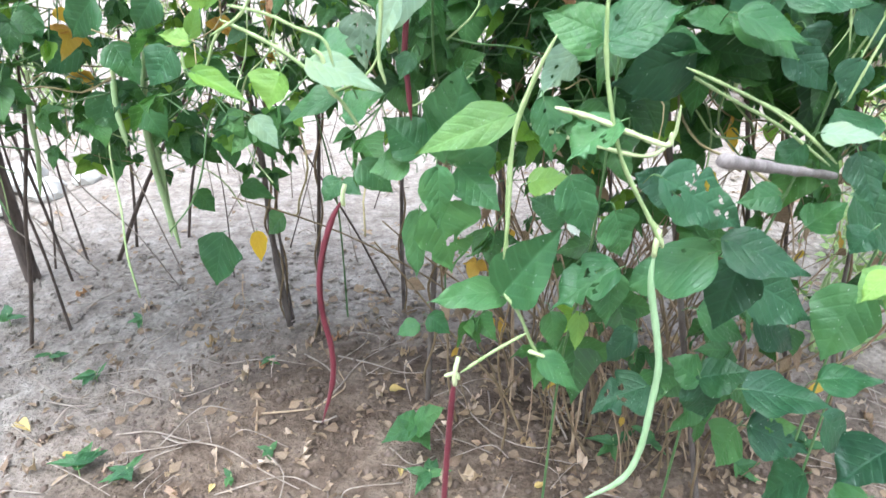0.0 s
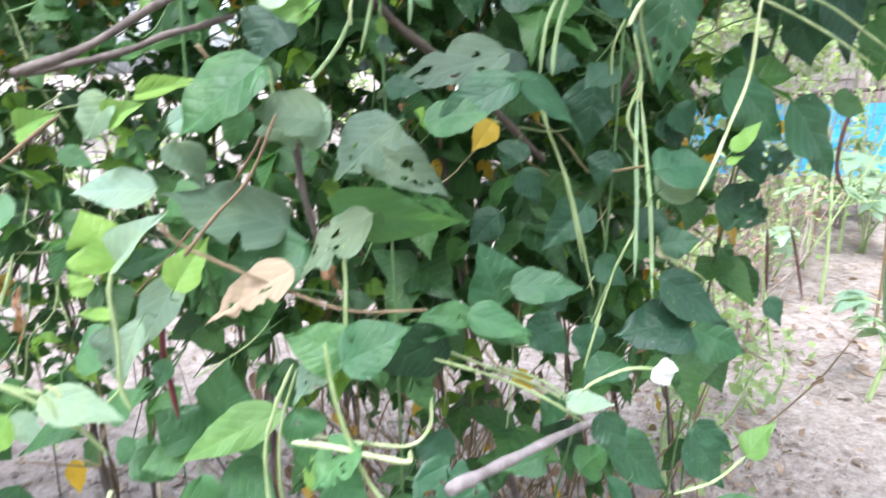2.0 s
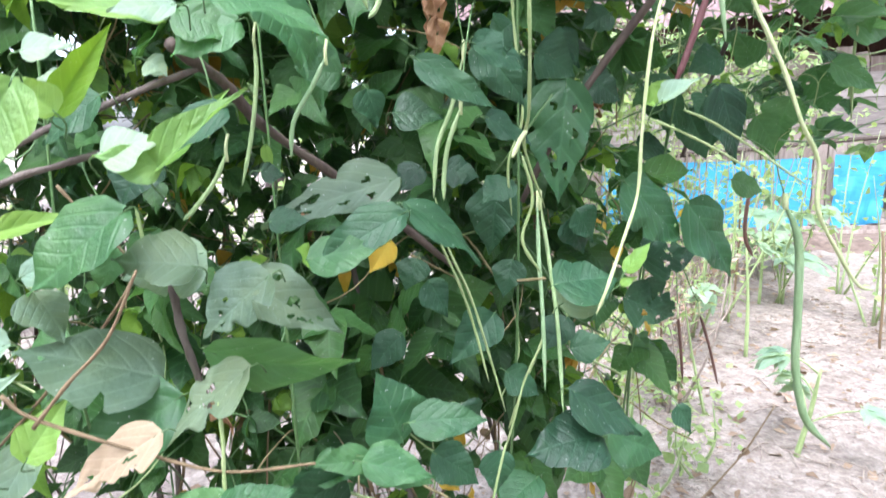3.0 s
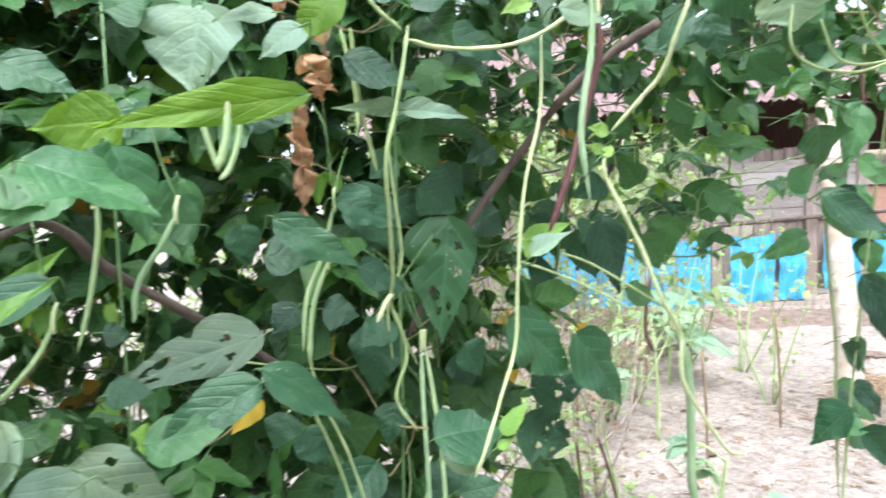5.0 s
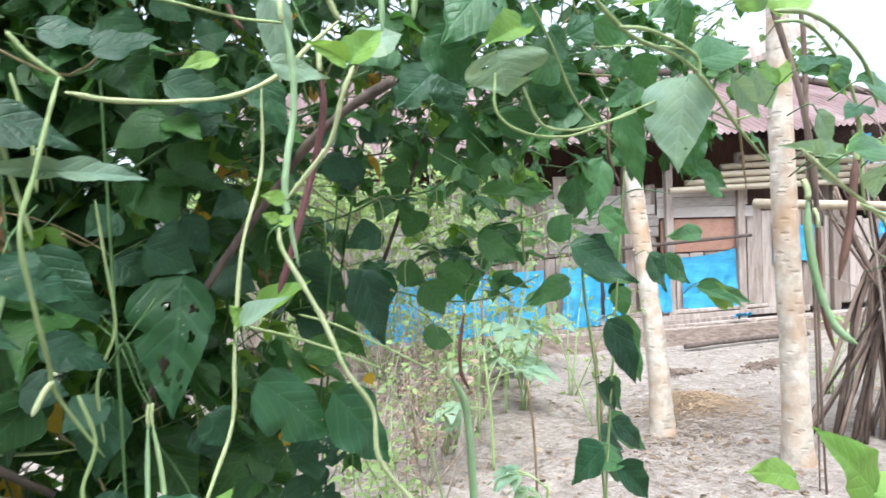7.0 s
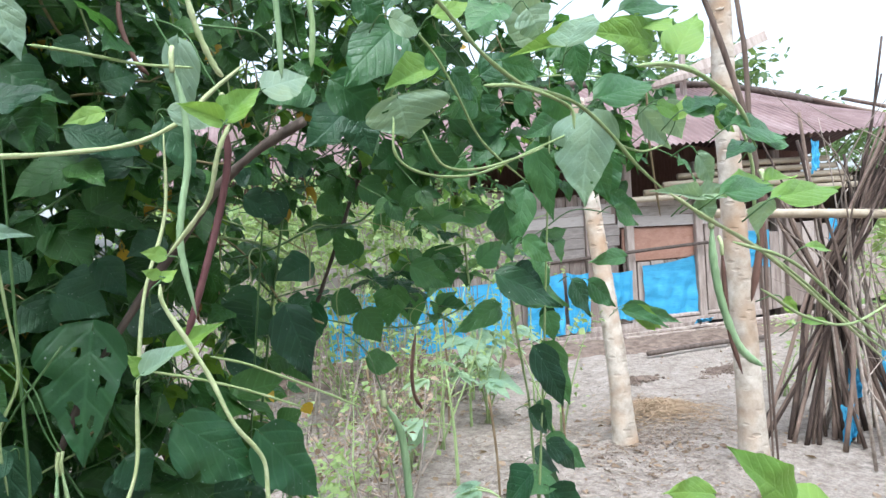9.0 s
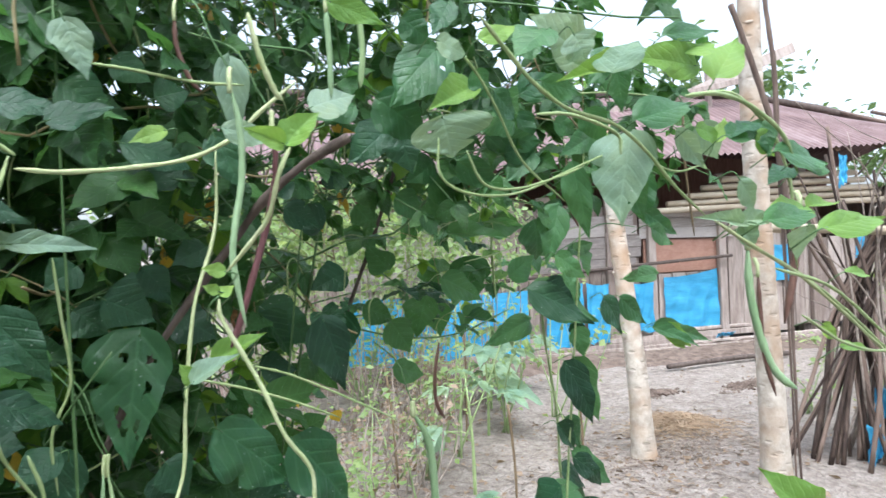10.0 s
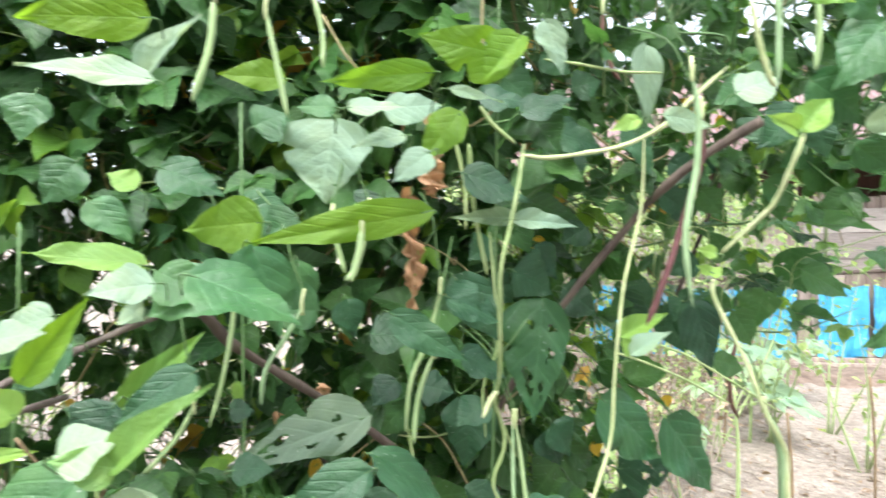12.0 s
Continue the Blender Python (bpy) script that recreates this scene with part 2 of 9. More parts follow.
M = dict(
    ground=mat_ground(),
    leaf=mat_leaf("bean_leaf", (0.016, 0.068, 0.030), (0.085, 0.21, 0.080), rough=0.40, specks=0.65, trans=0.32),
    # bean leaf's green darkened: shade among the inner leaves put into the colour
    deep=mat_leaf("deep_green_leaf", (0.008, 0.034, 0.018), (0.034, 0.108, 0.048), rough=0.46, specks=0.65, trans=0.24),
    fresh=mat_leaf("young_bean_leaf", (0.12, 0.26, 0.050), (0.22, 0.37, 0.10), specks=0.3, trans=0.4),
    lime=mat_leaf("light_bean_leaf", (0.09, 0.20, 0.055), (0.17, 0.31, 0.10), specks=0.5, trans=0.36),
    # light glowing through a leaf from behind, put into its green
    backlit=mat_leaf("thin_young_leaf", (0.074, 0.184, 0.012), (0.158, 0.295, 0.028), specks=0.3, trans=0.5, rough=0.5),
    paleyellow=mat_leaf("faded_yellow_leaf", (0.40, 0.29, 0.10), (0.54, 0.42, 0.18), specks=0.1, trans=0.2, rough=0.7, hue=0.1),
    # sky sheen on upturned leaves put into the colour; lobed leaves are pale
    pale=mat_leaf("dusty_leaf", (0.13, 0.225, 0.162), (0.27, 0.38, 0.285), specks=0.6, vein=0.08, rough=0.5),
    dusty=mat_leaf("grey_dusty_leaf", (0.07, 0.12, 0.082), (0.145, 0.215, 0.148), specks=0.7, vein=0.08, rough=0.5),
    yellow=mat_leaf("yellow_leaf", (0.50, 0.32, 0.03), (0.68, 0.48, 0.06), specks=0.1, trans=0.4, hue=0.1),
    brownleaf=mat_leaf("dry_leaf", (0.22, 0.115, 0.06), (0.46, 0.29, 0.18), specks=0.1, trans=0.15, rough=0.8, hue=0.1),
    tan=mat_leaf("withered_leaf", (0.25, 0.175, 0.11), (0.44, 0.345, 0.25), specks=0.1, trans=0.25, rough=0.8, hue=0.1),
    mass=mat_leaf("vine_foliage", (0.009, 0.034, 0.015), (0.066, 0.170, 0.049), island=True, vein=0.12, trans=0.34, specks=0.8, rough=0.42),
    # yellow-green of light shining through small leaves, put into the colour
    massglow=mat_leaf("lit_through_foliage", (0.06, 0.15, 0.022), (0.17, 0.31, 0.05), island=True, specks=0.3, trans=0.45),
    oldmass=mat_leaf("dying_foliage", (0.26, 0.11, 0.03), (0.48, 0.36, 0.07), island=True, specks=0.1, trans=0.4, hue=0.1),
    masspale=mat_leaf("weed_foliage", (0.075, 0.15, 0.045), (0.30, 0.40, 0.20), island=True, specks=0.1),
    farleaf=mat_leaf("tree_foliage", (0.05, 0.10, 0.04), (0.13, 0.20, 0.09), island=True, specks=0.1, hue=0.1),
    litter=mat_leaf("fallen_leaf", (0.10, 0.065, 0.046), (0.36, 0.275, 0.20), island=True, specks=0.0, trans=0.1, rough=0.85, hue=0.1),
    palelitter=mat_leaf("pale_fallen_leaf", (0.22, 0.135, 0.095), (0.62, 0.52, 0.42), island=True, specks=0.0, trans=0.1, rough=0.85, hue=0.1),
    petal=mat_plain("white_petal", (0.85, 0.86, 0.80), (0.75, 0.78, 0.66), 40, 0.6),
    podgreen=mat_plain("green_pod", (0.22, 0.36, 0.17), (0.34, 0.47, 0.27), 60, 0.45, (1, 1, 0.25), 0.5),
    podpale=mat_plain("pale_pod", (0.27, 0.40, 0.17), (0.40, 0.52, 0.27), 60, 0.45, (1, 1, 0.25), 0.4),
    podred=mat_plain("red_pod", (0.085, 0.014, 0.022), (0.20, 0.040, 0.055), 45, 0.4, (1, 1, 0.25), 0.5),
    podmaroon=mat_plain("maroon_pod", (0.085, 0.034, 0.036), (0.19, 0.085, 0.088), 45, 0.45, (1, 1, 0.25), 0.5),
    poddry=mat_plain("brown_pod", (0.10, 0.05, 0.04), (0.22, 0.12, 0.09), 45, 0.6, (1, 1, 0.3), 0.5),
    vine=mat_plain("vine_stem", (0.24, 0.34, 0.12), (0.39, 0.47, 0.23), 70, 0.55, (1, 1, 0.4)),
    stalk=mat_plain("leaf_stalk", (0.07, 0.15, 0.05), (0.14, 0.24, 0.09), 70, 0.5, (1, 1, 0.4)),
    knot=mat_plain("flower_stalk_knot", (0.38, 0.46, 0.20), (0.54, 0.58, 0.34), 90, 0.6),
    drystem=mat_plain("dry_vine_stem", (0.17, 0.14, 0.06), (0.38, 0.32, 0.17), 60, 0.8, (1, 1, 0.3)),
    vinebrown=mat_plain("woody_vine", (0.13, 0.09, 0.05), (0.26, 0.19, 0.11), 60, 0.8, (1, 1, 0.3)),
    bark=mat_plain("dark_branch_bark", (0.055, 0.040, 0.034), (0.15, 0.115, 0.095), 45, 0.85, (1, 1, 0.35), 0.7),
    barkgrey=mat_plain("grey_branch_bark", (0.16, 0.135, 0.125), (0.33, 0.29, 0.28), 60, 0.8, (1, 1, 0.4), 0.6),
    barkmid=mat_plain("brown_branch_bark", (0.075, 0.058, 0.050), (0.20, 0.165, 0.145), 60, 0.85, (1, 1, 0.4), 0.7),
    cut=mat_plain("cut_wood", (0.55, 0.40, 0.27), (0.68, 0.54, 0.40), 90, 0.8),
    pole=mat_plain("weathered_pole", (0.045, 0.029, 0.022), (0.21, 0.15, 0.118), 25, 0.85, (1, 1, 0.15), 0.6, rnd=1.9),
    bamboo=mat_plain("bamboo_cane", (0.36, 0.29, 0.20), (0.55, 0.47, 0.36), 14, 0.6, (0.2, 1, 1), rnd=0.6),
    plank=mat_plain("weathered_plank", (0.24, 0.185, 0.155), (0.50, 0.42, 0.37), 9, 0.85, (3, 3, 0.4), 0.5, rnd=1.0),
    redplank=mat_plain("reddish_board", (0.33, 0.17, 0.12), (0.46, 0.27, 0.20), 7, 0.8, (1, 1, 2), 0.3),
    mat=mat_plain("grey_lap_board", (0.25, 0.215, 0.195), (0.47, 0.42, 0.385), 12, 0.9, (0.6, 1, 5), 0.5, rnd=1.2),
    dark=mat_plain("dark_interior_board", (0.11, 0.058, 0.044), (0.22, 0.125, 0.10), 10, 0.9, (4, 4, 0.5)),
    loam=mat_plain("brown_soil", (0.08, 0.057, 0.044), (0.25, 0.19, 0.155), 14, 0.95, bump=0.8, spec=0.15),
    straw=mat_plain("dry_straw", (0.26, 0.17, 0.10), (0.50, 0.38, 0.26), 30, 0.85),
    twig=mat_plain("dry_twig", (0.20, 0.155, 0.125), (0.46, 0.39, 0.33), 30, 0.9),
    stone=mat_plain("grey_stone", (0.36, 0.34, 0.31), (0.55, 0.53, 0.49), 12, 0.9, bump=0.6),
    trunk=mat_trunk(), roof=mat_roof(), tarp=mat_tarp(),
)


# ---------- builders ----------
def part(name, me, material, parent=None, label=""):
    """One mesh object, from a bmesh or a mesh, under a thing or part."""
    if isinstance(me, bmesh.types.BMesh):
        bm, me = me, bpy.data.meshes.new(name)
        bm.to_mesh(me)
        bm.free()
    if material is not None and not me.materials:
        me.materials.append(material)
    ob = new(name, me)
    if parent is not None:
        ob.parent = parent
    if label:
        ob["label"] = label
    return ob


def thing(name, label, category, group="", kind="", at=(0, 0, 0), turn=0.0):
    ob = new(name)
    ob.matrix_basis = pose(*at, 0, 0, turn)
    return tagged(ob, label, category, group, kind)


def smooth_path(pts, per=6):
    """A Catmull-Rom curve through the points."""
    p = [Vector(q) for q in pts]
    p = [2 * p[0] - p[1]] + p + [2 * p[-1] - p[-2]]
    out = []
    for i in range(1, len(p) - 2):
        a, b, c, d = p[i - 1:i + 3]
        for s in range(per):
            t = s / per
            out.append(0.5 * ((2 * b) + (c - a) * t + (2 * a - 5 * b + 4 * c - d) * t * t + (3 * b - a - 3 * c + d) * t ** 3))
    out.append(p[-2])
    return out


def tube_data(pts, radius, sides=7, verts=None, faces=None, per=6, rough=0.0, rng=random):
    """A tube along a smooth path. radius: a number, or a function of 0..1."""
    verts = [] if verts is None else verts
    faces = [] if faces is None else faces
    path = smooth_path(pts, per) if per else [Vector(q) for q in pts]
    n = len(path)
    start = len(verts)
    side = None
    for i, p in enumerate(path):
        d = (path[min(i + 1, n - 1)] - path[max(i - 1, 0)]).normalized()
        if side is None:
            side = d.orthogonal().normalized()
        side = (side - d * side.dot(d)).normalized()
        other = d.cross(side)
        r = radius(i / (n - 1)) if callable(radius) else radius
        for s in range(sides):
            a = 2 * math.pi * s / sides
            q = r * (1 + rough * rng.uniform(-1, 1))
            verts.append(p + side * (q * math.cos(a)) + other * (q * math.sin(a)))
    for i in range(n - 1):
        for s in range(sides):
            a, b = start + i * sides + s, start + i * sides + (s + 1) % sides
            faces.append((a, b, b + sides, a + sides))
    faces.append(tuple(start + s for s in reversed(range(sides))))
    faces.append(tuple(start + (n - 1) * sides + s for s in range(sides)))
    return verts, faces


def mesh_of(name, verts, faces, smooth=True, material=None):
    me = bpy.data.meshes.new(name)
    me.from_pydata([tuple(v) for v in verts], [], faces)
    if smooth:
        me.polygons.foreach_set("use_smooth", [True] * len(me.polygons))
    if material is not None:
        me.materials.append(material)
    me.update()
    return me


def tube(name, pts, radius, material, parent=None, label="", sides=7, per=6, rough=0.0):
    v, f = tube_data(pts, radius, sides, per=per, rough=rough)
    return part(name, mesh_of(name, v, f), material, parent, label)


def pod_radius(r):
    """Beans swell the pod along its length; it tapers at neck and tip."""
    return lambda s: r * (0.25 + 0.75 * min(1, s * 6)) * (0.12 + 0.88 * min(1, (1 - s) * 7) ** 0.7) * (1 + 0.045 * math.sin(s * 75))


def board_bm(sx, sy, sz, bevel=0.004, warp=0.0, rng=random):
    bm = bmesh.new()
    bmesh.ops.create_cube(bm, size=1.0)
    for v in bm.verts:
        v.co = Vector((v.co.x * sx, v.co.y * sy, (v.co.z + 0.5) * sz))
        v.co += Vector((rng.uniform(-warp, warp), 0, rng.uniform(-warp, warp) * 3))
    if bevel:
        bmesh.ops.bevel(bm, geom=bm.edges[:], offset=bevel, segments=1, affect="EDGES")
    return bm


# leaflets: base at the origin, tip along +y, upper side +z, one unit long
def leaf_grid(nv, nu, ratio, fold, droop, wave, seed, holes=0, bites=0, lobe=0.0, curl=0.0):
    rng = random.Random(seed)
    bite = [(rng.uniform(0.25, 0.9), rng.choice((-1, 1)), rng.uniform(0.03, 0.07), rng.uniform(0.25, 0.6)) for _ in range(bites)]
    ph, skew = rng.uniform(0, 6), rng.choice((rng.uniform(0.78, 0.92), rng.uniform(0.95, 1.05), rng.uniform(1.08, 1.22)))
    peak, twist, hook = rng.uniform(0.24, 0.34), rng.gauss(0, 0.22), rng.gauss(0, 0.05)
    verts, uvs = [], []
    for i in range(nv + 1):
        v = i / nv
        # rounded base, widest low down, then a long taper to a drawn-out point
        if v < peak:
            w = math.sqrt(max(0.0, 1 - (1 - v / peak) ** 2)) ** 0.9
        else:
            u = (v - peak) / (1 - peak)
            w = 0.62 * (1 - u) ** 1.05 + 0.38 * math.cos(math.pi / 2 * u) if ratio < 0.84 else 0.25 * (1 - u) + 0.75 * math.cos(math.pi / 2 * u)
            w *= 1 - 0.22 * math.exp(-((u - 0.86) / 0.1) ** 2)
        w = w * (1 + lobe * math.exp(-((v - 0.22) / 0.10) ** 2)) * 0.5 * ratio
        w += (0.010 * math.sin(v * 19 + ph) + 0.006 * math.sin(v * 43 + 2 * ph)) * (v * (1 - v) * 4)
        for j in range(nu + 1):
            u = 2 * j / nu - 1
            ww = w * (skew if u > 0 else 2 - skew)
            for bv, bs, bw, bd in bite:
                if bs * u > 0:
                    ww *= 1 - bd * math.exp(-((v - bv) / bw) ** 2) * abs(u)
            x = ww * u
            heart = -0.07 * abs(u) * (1 - v) ** 6
            z = fold * abs(x) - droop * v * v - curl * (x / (0.5 * ratio)) ** 2 * 0.2
            z += wave * (math.sin(v * 9 + ph + u * 1.7) * abs(u) * 0.5 + 0.35 * math.sin(v * 17 + ph * 2 + u * 2.5) * abs(u))
            z += twist * x * v
            x += hook * v * v
            y = v * (1 - 0.25 * droop * v) + heart
            verts.append((x, y, z))
            uvs.append((0.5 + x, v))
    faces = []
    gone = set()
    for _ in range(holes):
        hi, hj = rng.uniform(0.15, 0.85) * nv, rng.uniform(0.2, 0.8) * nu
        ra, rb, tl = rng.uniform(0.6, 1.7), rng.uniform(0.7, 2.0), rng.uniform(-0.6, 0.6)
        for a in range(nv):
            for b in range(nu):
                p, q = a + 0.5 - hi, b + 0.5 - hj
                if ((p + tl * q) / ra) ** 2 + (q / rb) ** 2 < 1 and 0 < b < nu - 1:
                    gone.add((a, b))
    for i in range(nv):
        for j in range(nu):
            if (i, j) in gone:
                continue
            a = i * (nu + 1) + j
            faces.append((a, a + 1, a + nu + 2, a + nu + 1))
    if gone:
        # soften the cut edges of the holes
        for hi, hj in gone:
            for q in (hi * (nu + 1) + hj, (hi + 1) * (nu + 1) + hj + 1):
                x, y, z = verts[q]
                verts[q] = (x + rng.uniform(-0.012, 0.012), y + rng.uniform(-0.015, 0.015), z)
    return verts, uvs, faces


def leaf_mesh(name, *args, **kw):
    v, uv, f = leaf_grid(*args, **kw)
    me = mesh_of(name, v, f)
    lay = me.uv_layers.new(name="UVMap")
    idx = np.empty(len(me.loops), dtype=np.int32)
    me.loops.foreach_get("vertex_index", idx)
    lay.data.foreach_set("uv", np.array(uv, dtype=np.float32)[idx].ravel())
    return me


LEAF_SHAPES = {}
for style, spec in dict(
    flat=(0.70, 0.16, 0.14, 0.05, 0, 0, 0.0, 0.15), broad=(0.92, 0.12, 0.15, 0.06, 1, 1, 0.0, 0.25),
    fold=(0.66, 0.55, 0.12, 0.04, 0, 0, 0.0, 0.0), arch=(0.72, 0.20, 0.38, 0.05, 0, 0, 0.0, 0.3),
    holed=(0.72, 0.12, 0.10, 0.05, 9, 1, 0.0, 0.2), eaten=(0.85, 0.15, 0.15, 0.07, 4, 5, 0.05, 0.2),
    narrow=(0.45, 0.25, 0.14, 0.04, 0, 0, 0.0, 0.0), lobed=(0.78, 0.15, 0.12, 0.05, 0, 0, 0.3, 0.1),
    crumple=(0.55, 0.6, 0.25, 0.55, 3, 7, 0.0, 0.4),
).items():
    r, fo, dr, wa, ho, bi, lo, cu = spec
    nv, nu = (32, 22) if ho else (20, 12)
    LEAF_SHAPES[style] = [(nv, nu, r * (1 + 0.08 * q), fo, dr * (1 + 0.3 * q), wa, int(31 + q * 14) + len(style) * 3, ho, bi, lo, cu) for q in (-1, -0.5, 0, 0.5, 1)]
LEAF_MESHES = {}


def leaf_object(parent, base, tip, width, normal, style="flat", tone="leaf", which=None):
    """A leaflet from its base to its tip, with its upper side towards normal."""
    base, tip = Vector(base), Vector(tip)
    y = tip - base
    length = max(y.length, 1e-4)
    y = y / length
    z = Vector(normal)
    z = (z - y * z.dot(y)).normalized()
    x = y.cross(z)
    q = int(abs(base.x * 131 + base.z * 177 + base.y * 57) * 10) % 5 if which is None else which
    key = (style, tone, q)
    if key not in LEAF_MESHES:
        spec = LEAF_SHAPES[style][q]
        me = leaf_mesh("leaf", *spec[:7], holes=spec[7], bites=spec[8], lobe=spec[9], curl=spec[10])
        me.materials.append(M[tone])
        LEAF_MESHES[key] = me
    wide = width / (LEAF_SHAPES[style][q][2])
    m = Matrix((x, y, z)).transposed().to_4x4()
    m.translation = base
    ob = new("leaf", LEAF_MESHES[key])
    ob.parent = parent
    ob.matrix_basis = m @ Matrix.Diagonal((wide, length, (wide + length) / 2, 1))
    return ob


class Foliage:
    """Many small leaves joined into one mesh."""

    def __init__(self, templates):
        self.t = [(np.array(v, dtype=np.float32), np.array(uv, dtype=np.float32), np.array(f, dtype=np.int32)) for v, uv, f in templates]
        self.v, self.uv, self.f, self.n = [], [], [], 0

    def add(self, base, y, z, length, wide=1.0, which=0):
        y = Vector(y).normalized()
        z = Vector(z)
        z = z - y * z.dot(y)
        z = z.normalized() if z.length > 1e-5 else y.orthogonal().normalized()
        x = y.cross(z)
        v, uv, f = self.t[which % len(self.t)]
        r = np.array([x * (length * wide), y * length, z * length], dtype=np.float32)
        self.v.append(v @ r + np.array(base, dtype=np.float32))
        self.uv.append(uv)
        self.f.append(f + self.n)
        self.n += len(v)

    def mesh(self, name, material):
        v, uv, f = np.concatenate(self.v), np.concatenate(self.uv), np.concatenate(self.f)
        me = bpy.data.meshes.new(name)
        me.vertices.add(len(v))
        me.vertices.foreach_set("co", v.ravel())
        me.loops.add(f.size)
        me.loops.foreach_set("vertex_index", f.ravel())
        me.polygons.add(len(f))
        me.polygons.foreach_set("loop_start", np.arange(0, f.size, 4, dtype=np.int32))
        me.polygons.foreach_set("use_smooth", np.ones(len(f), dtype=bool))
        lay = me.uv_layers.new(name="UVMap")
        lay.data.foreach_set("uv", uv[f.ravel()].ravel())
        me.update(calc_edges=True)
        me.materials.append(material)
        return me


SMALL_LEAVES = [leaf_grid(8, 4, r, fo, dr, wa, sd, lobe=lo) for r, fo, dr, wa, sd, lo in (
    (0.70, 0.15, 0.12, 0.06, 1, 0), (0.82, 0.10, 0.22, 0.07, 2, 0), (0.62, 0.35, 0.15, 0.05, 3, 0), (0.75, 0.2, 0.3, 0.08, 4, 0.15), (0.8, 0.1, 0.1, 0.08, 5, 0), (0.55, 0.45, 0.3, 0.1, 6, 0), (0.66, 0.25, 0.4, 0.12, 8, 0))]
TINY_LEAVES = [leaf_grid(3, 2, r, 0.2, 0.15, 0.05, sd) for r, sd in ((0.6, 1), (0.45, 2), (0.8, 3))]


# ---------- ground ----------
def ground_height(x, y):
    near = 1 / (1 + (math.hypot(x - 0.5, y - 1.5) / 7) ** 4)
    h = 0.030 * noise.noise((x * 1.3, y * 1.3, 0)) + 0.012 * noise.noise((x * 5, y * 5, 3)) + 0.006 * noise.noise((x * 18, y * 18, 7)) + 0.003 * noise.noise((x * 41, y * 41, 9))
    return near * h


def build_ground():
    n = 210
    s = np.linspace(-1, 1, n)
    c = np.sinh(s * 9.0) / np.sinh(9.0) * 900
    xs, ys = c + 0.6, c + 1.3
    verts = [(x, y, ground_height(x, y)) for y in ys for x in xs]
    faces = [(j * n + i, j * n + i + 1, (j + 1) * n + i + 1, (j + 1) * n + i) for j in range(n - 1) for i in range(n - 1)]
    ob = part("ground", mesh_of("ground", verts, faces), M["ground"])
    return tagged(ob, "bare dry soil, dug under the vines and pale in the yard", "ground", kind="structure")


build_ground()


# ---------- the hut across the yard ----------
BEFORE_YARD = set(bpy.data.objects)

def corrugated(x0, x1, front, backs, pitch=0.076, depth=0.011):
    """A sheet whose waves run from the eave to the ridge. front, backs: functions of x giving (y, z)."""
    step = pitch / 6
    n = int((x1 - x0) / step)
    verts, faces = [], []
    rows = 5
    for i in range(n + 1):
        x = x0 + i * step
        (ya, za), (yb, zb) = front(x), backs(x)
        w = depth * math.sin(2 * math.pi * (x - x0) / pitch)
        for r in range(rows):
            k = r / (rows - 1)
            verts.append((x, ya + (yb - ya) * k, za + (zb - za) * k + w + 0.012 * noise.noise((x * 1.5, k * 4, 2))))
    for i in range(n):
        for r in range(rows - 1):
            a = i * rows + r
            faces.append((a, a + rows, a + rows + 1, a + 1))
    return mesh_of("roof_sheet", verts, faces)


def draped_sheet(x0, x1, z_top, z_bot, seed, sag=0.02):
    """Cloth nailed along its top edge, with folds. z_top, z_bot: (left, right)."""
    rng = random.Random(seed)
    nx, nz = 26, 18
    ph = rng.uniform(0, 9)
    verts, faces = [], []
    for j in range(nz + 1):
        for i in range(nx + 1):
            u, w = i / nx, j / nz
            zt = z_top[0] + (z_top[1] - z_top[0]) * u - sag * math.sin(math.pi * u)
            zb = z_bot[0] + (z_bot[1] - z_bot[0]) * u + 0.012 * math.sin(u * 14 + ph)
            y = 0.012 * math.sin(u * 19 + w * 5 + ph) * (0.3 + w) + 0.02 * noise.noise((u * 4 + ph, w * 5, 1))
            verts.append((x0 + (x1 - x0) * u + 0.01 * noise.noise((w * 6, u, ph)), y, zt + (zb - zt) * w))
    for j in range(nz):
        for i in range(nx):
            a = j * (nx + 1) + i
            faces.append((a, a + 1, a + nx + 2, a + nx + 1))
    return mesh_of("tarpaulin", verts, faces)


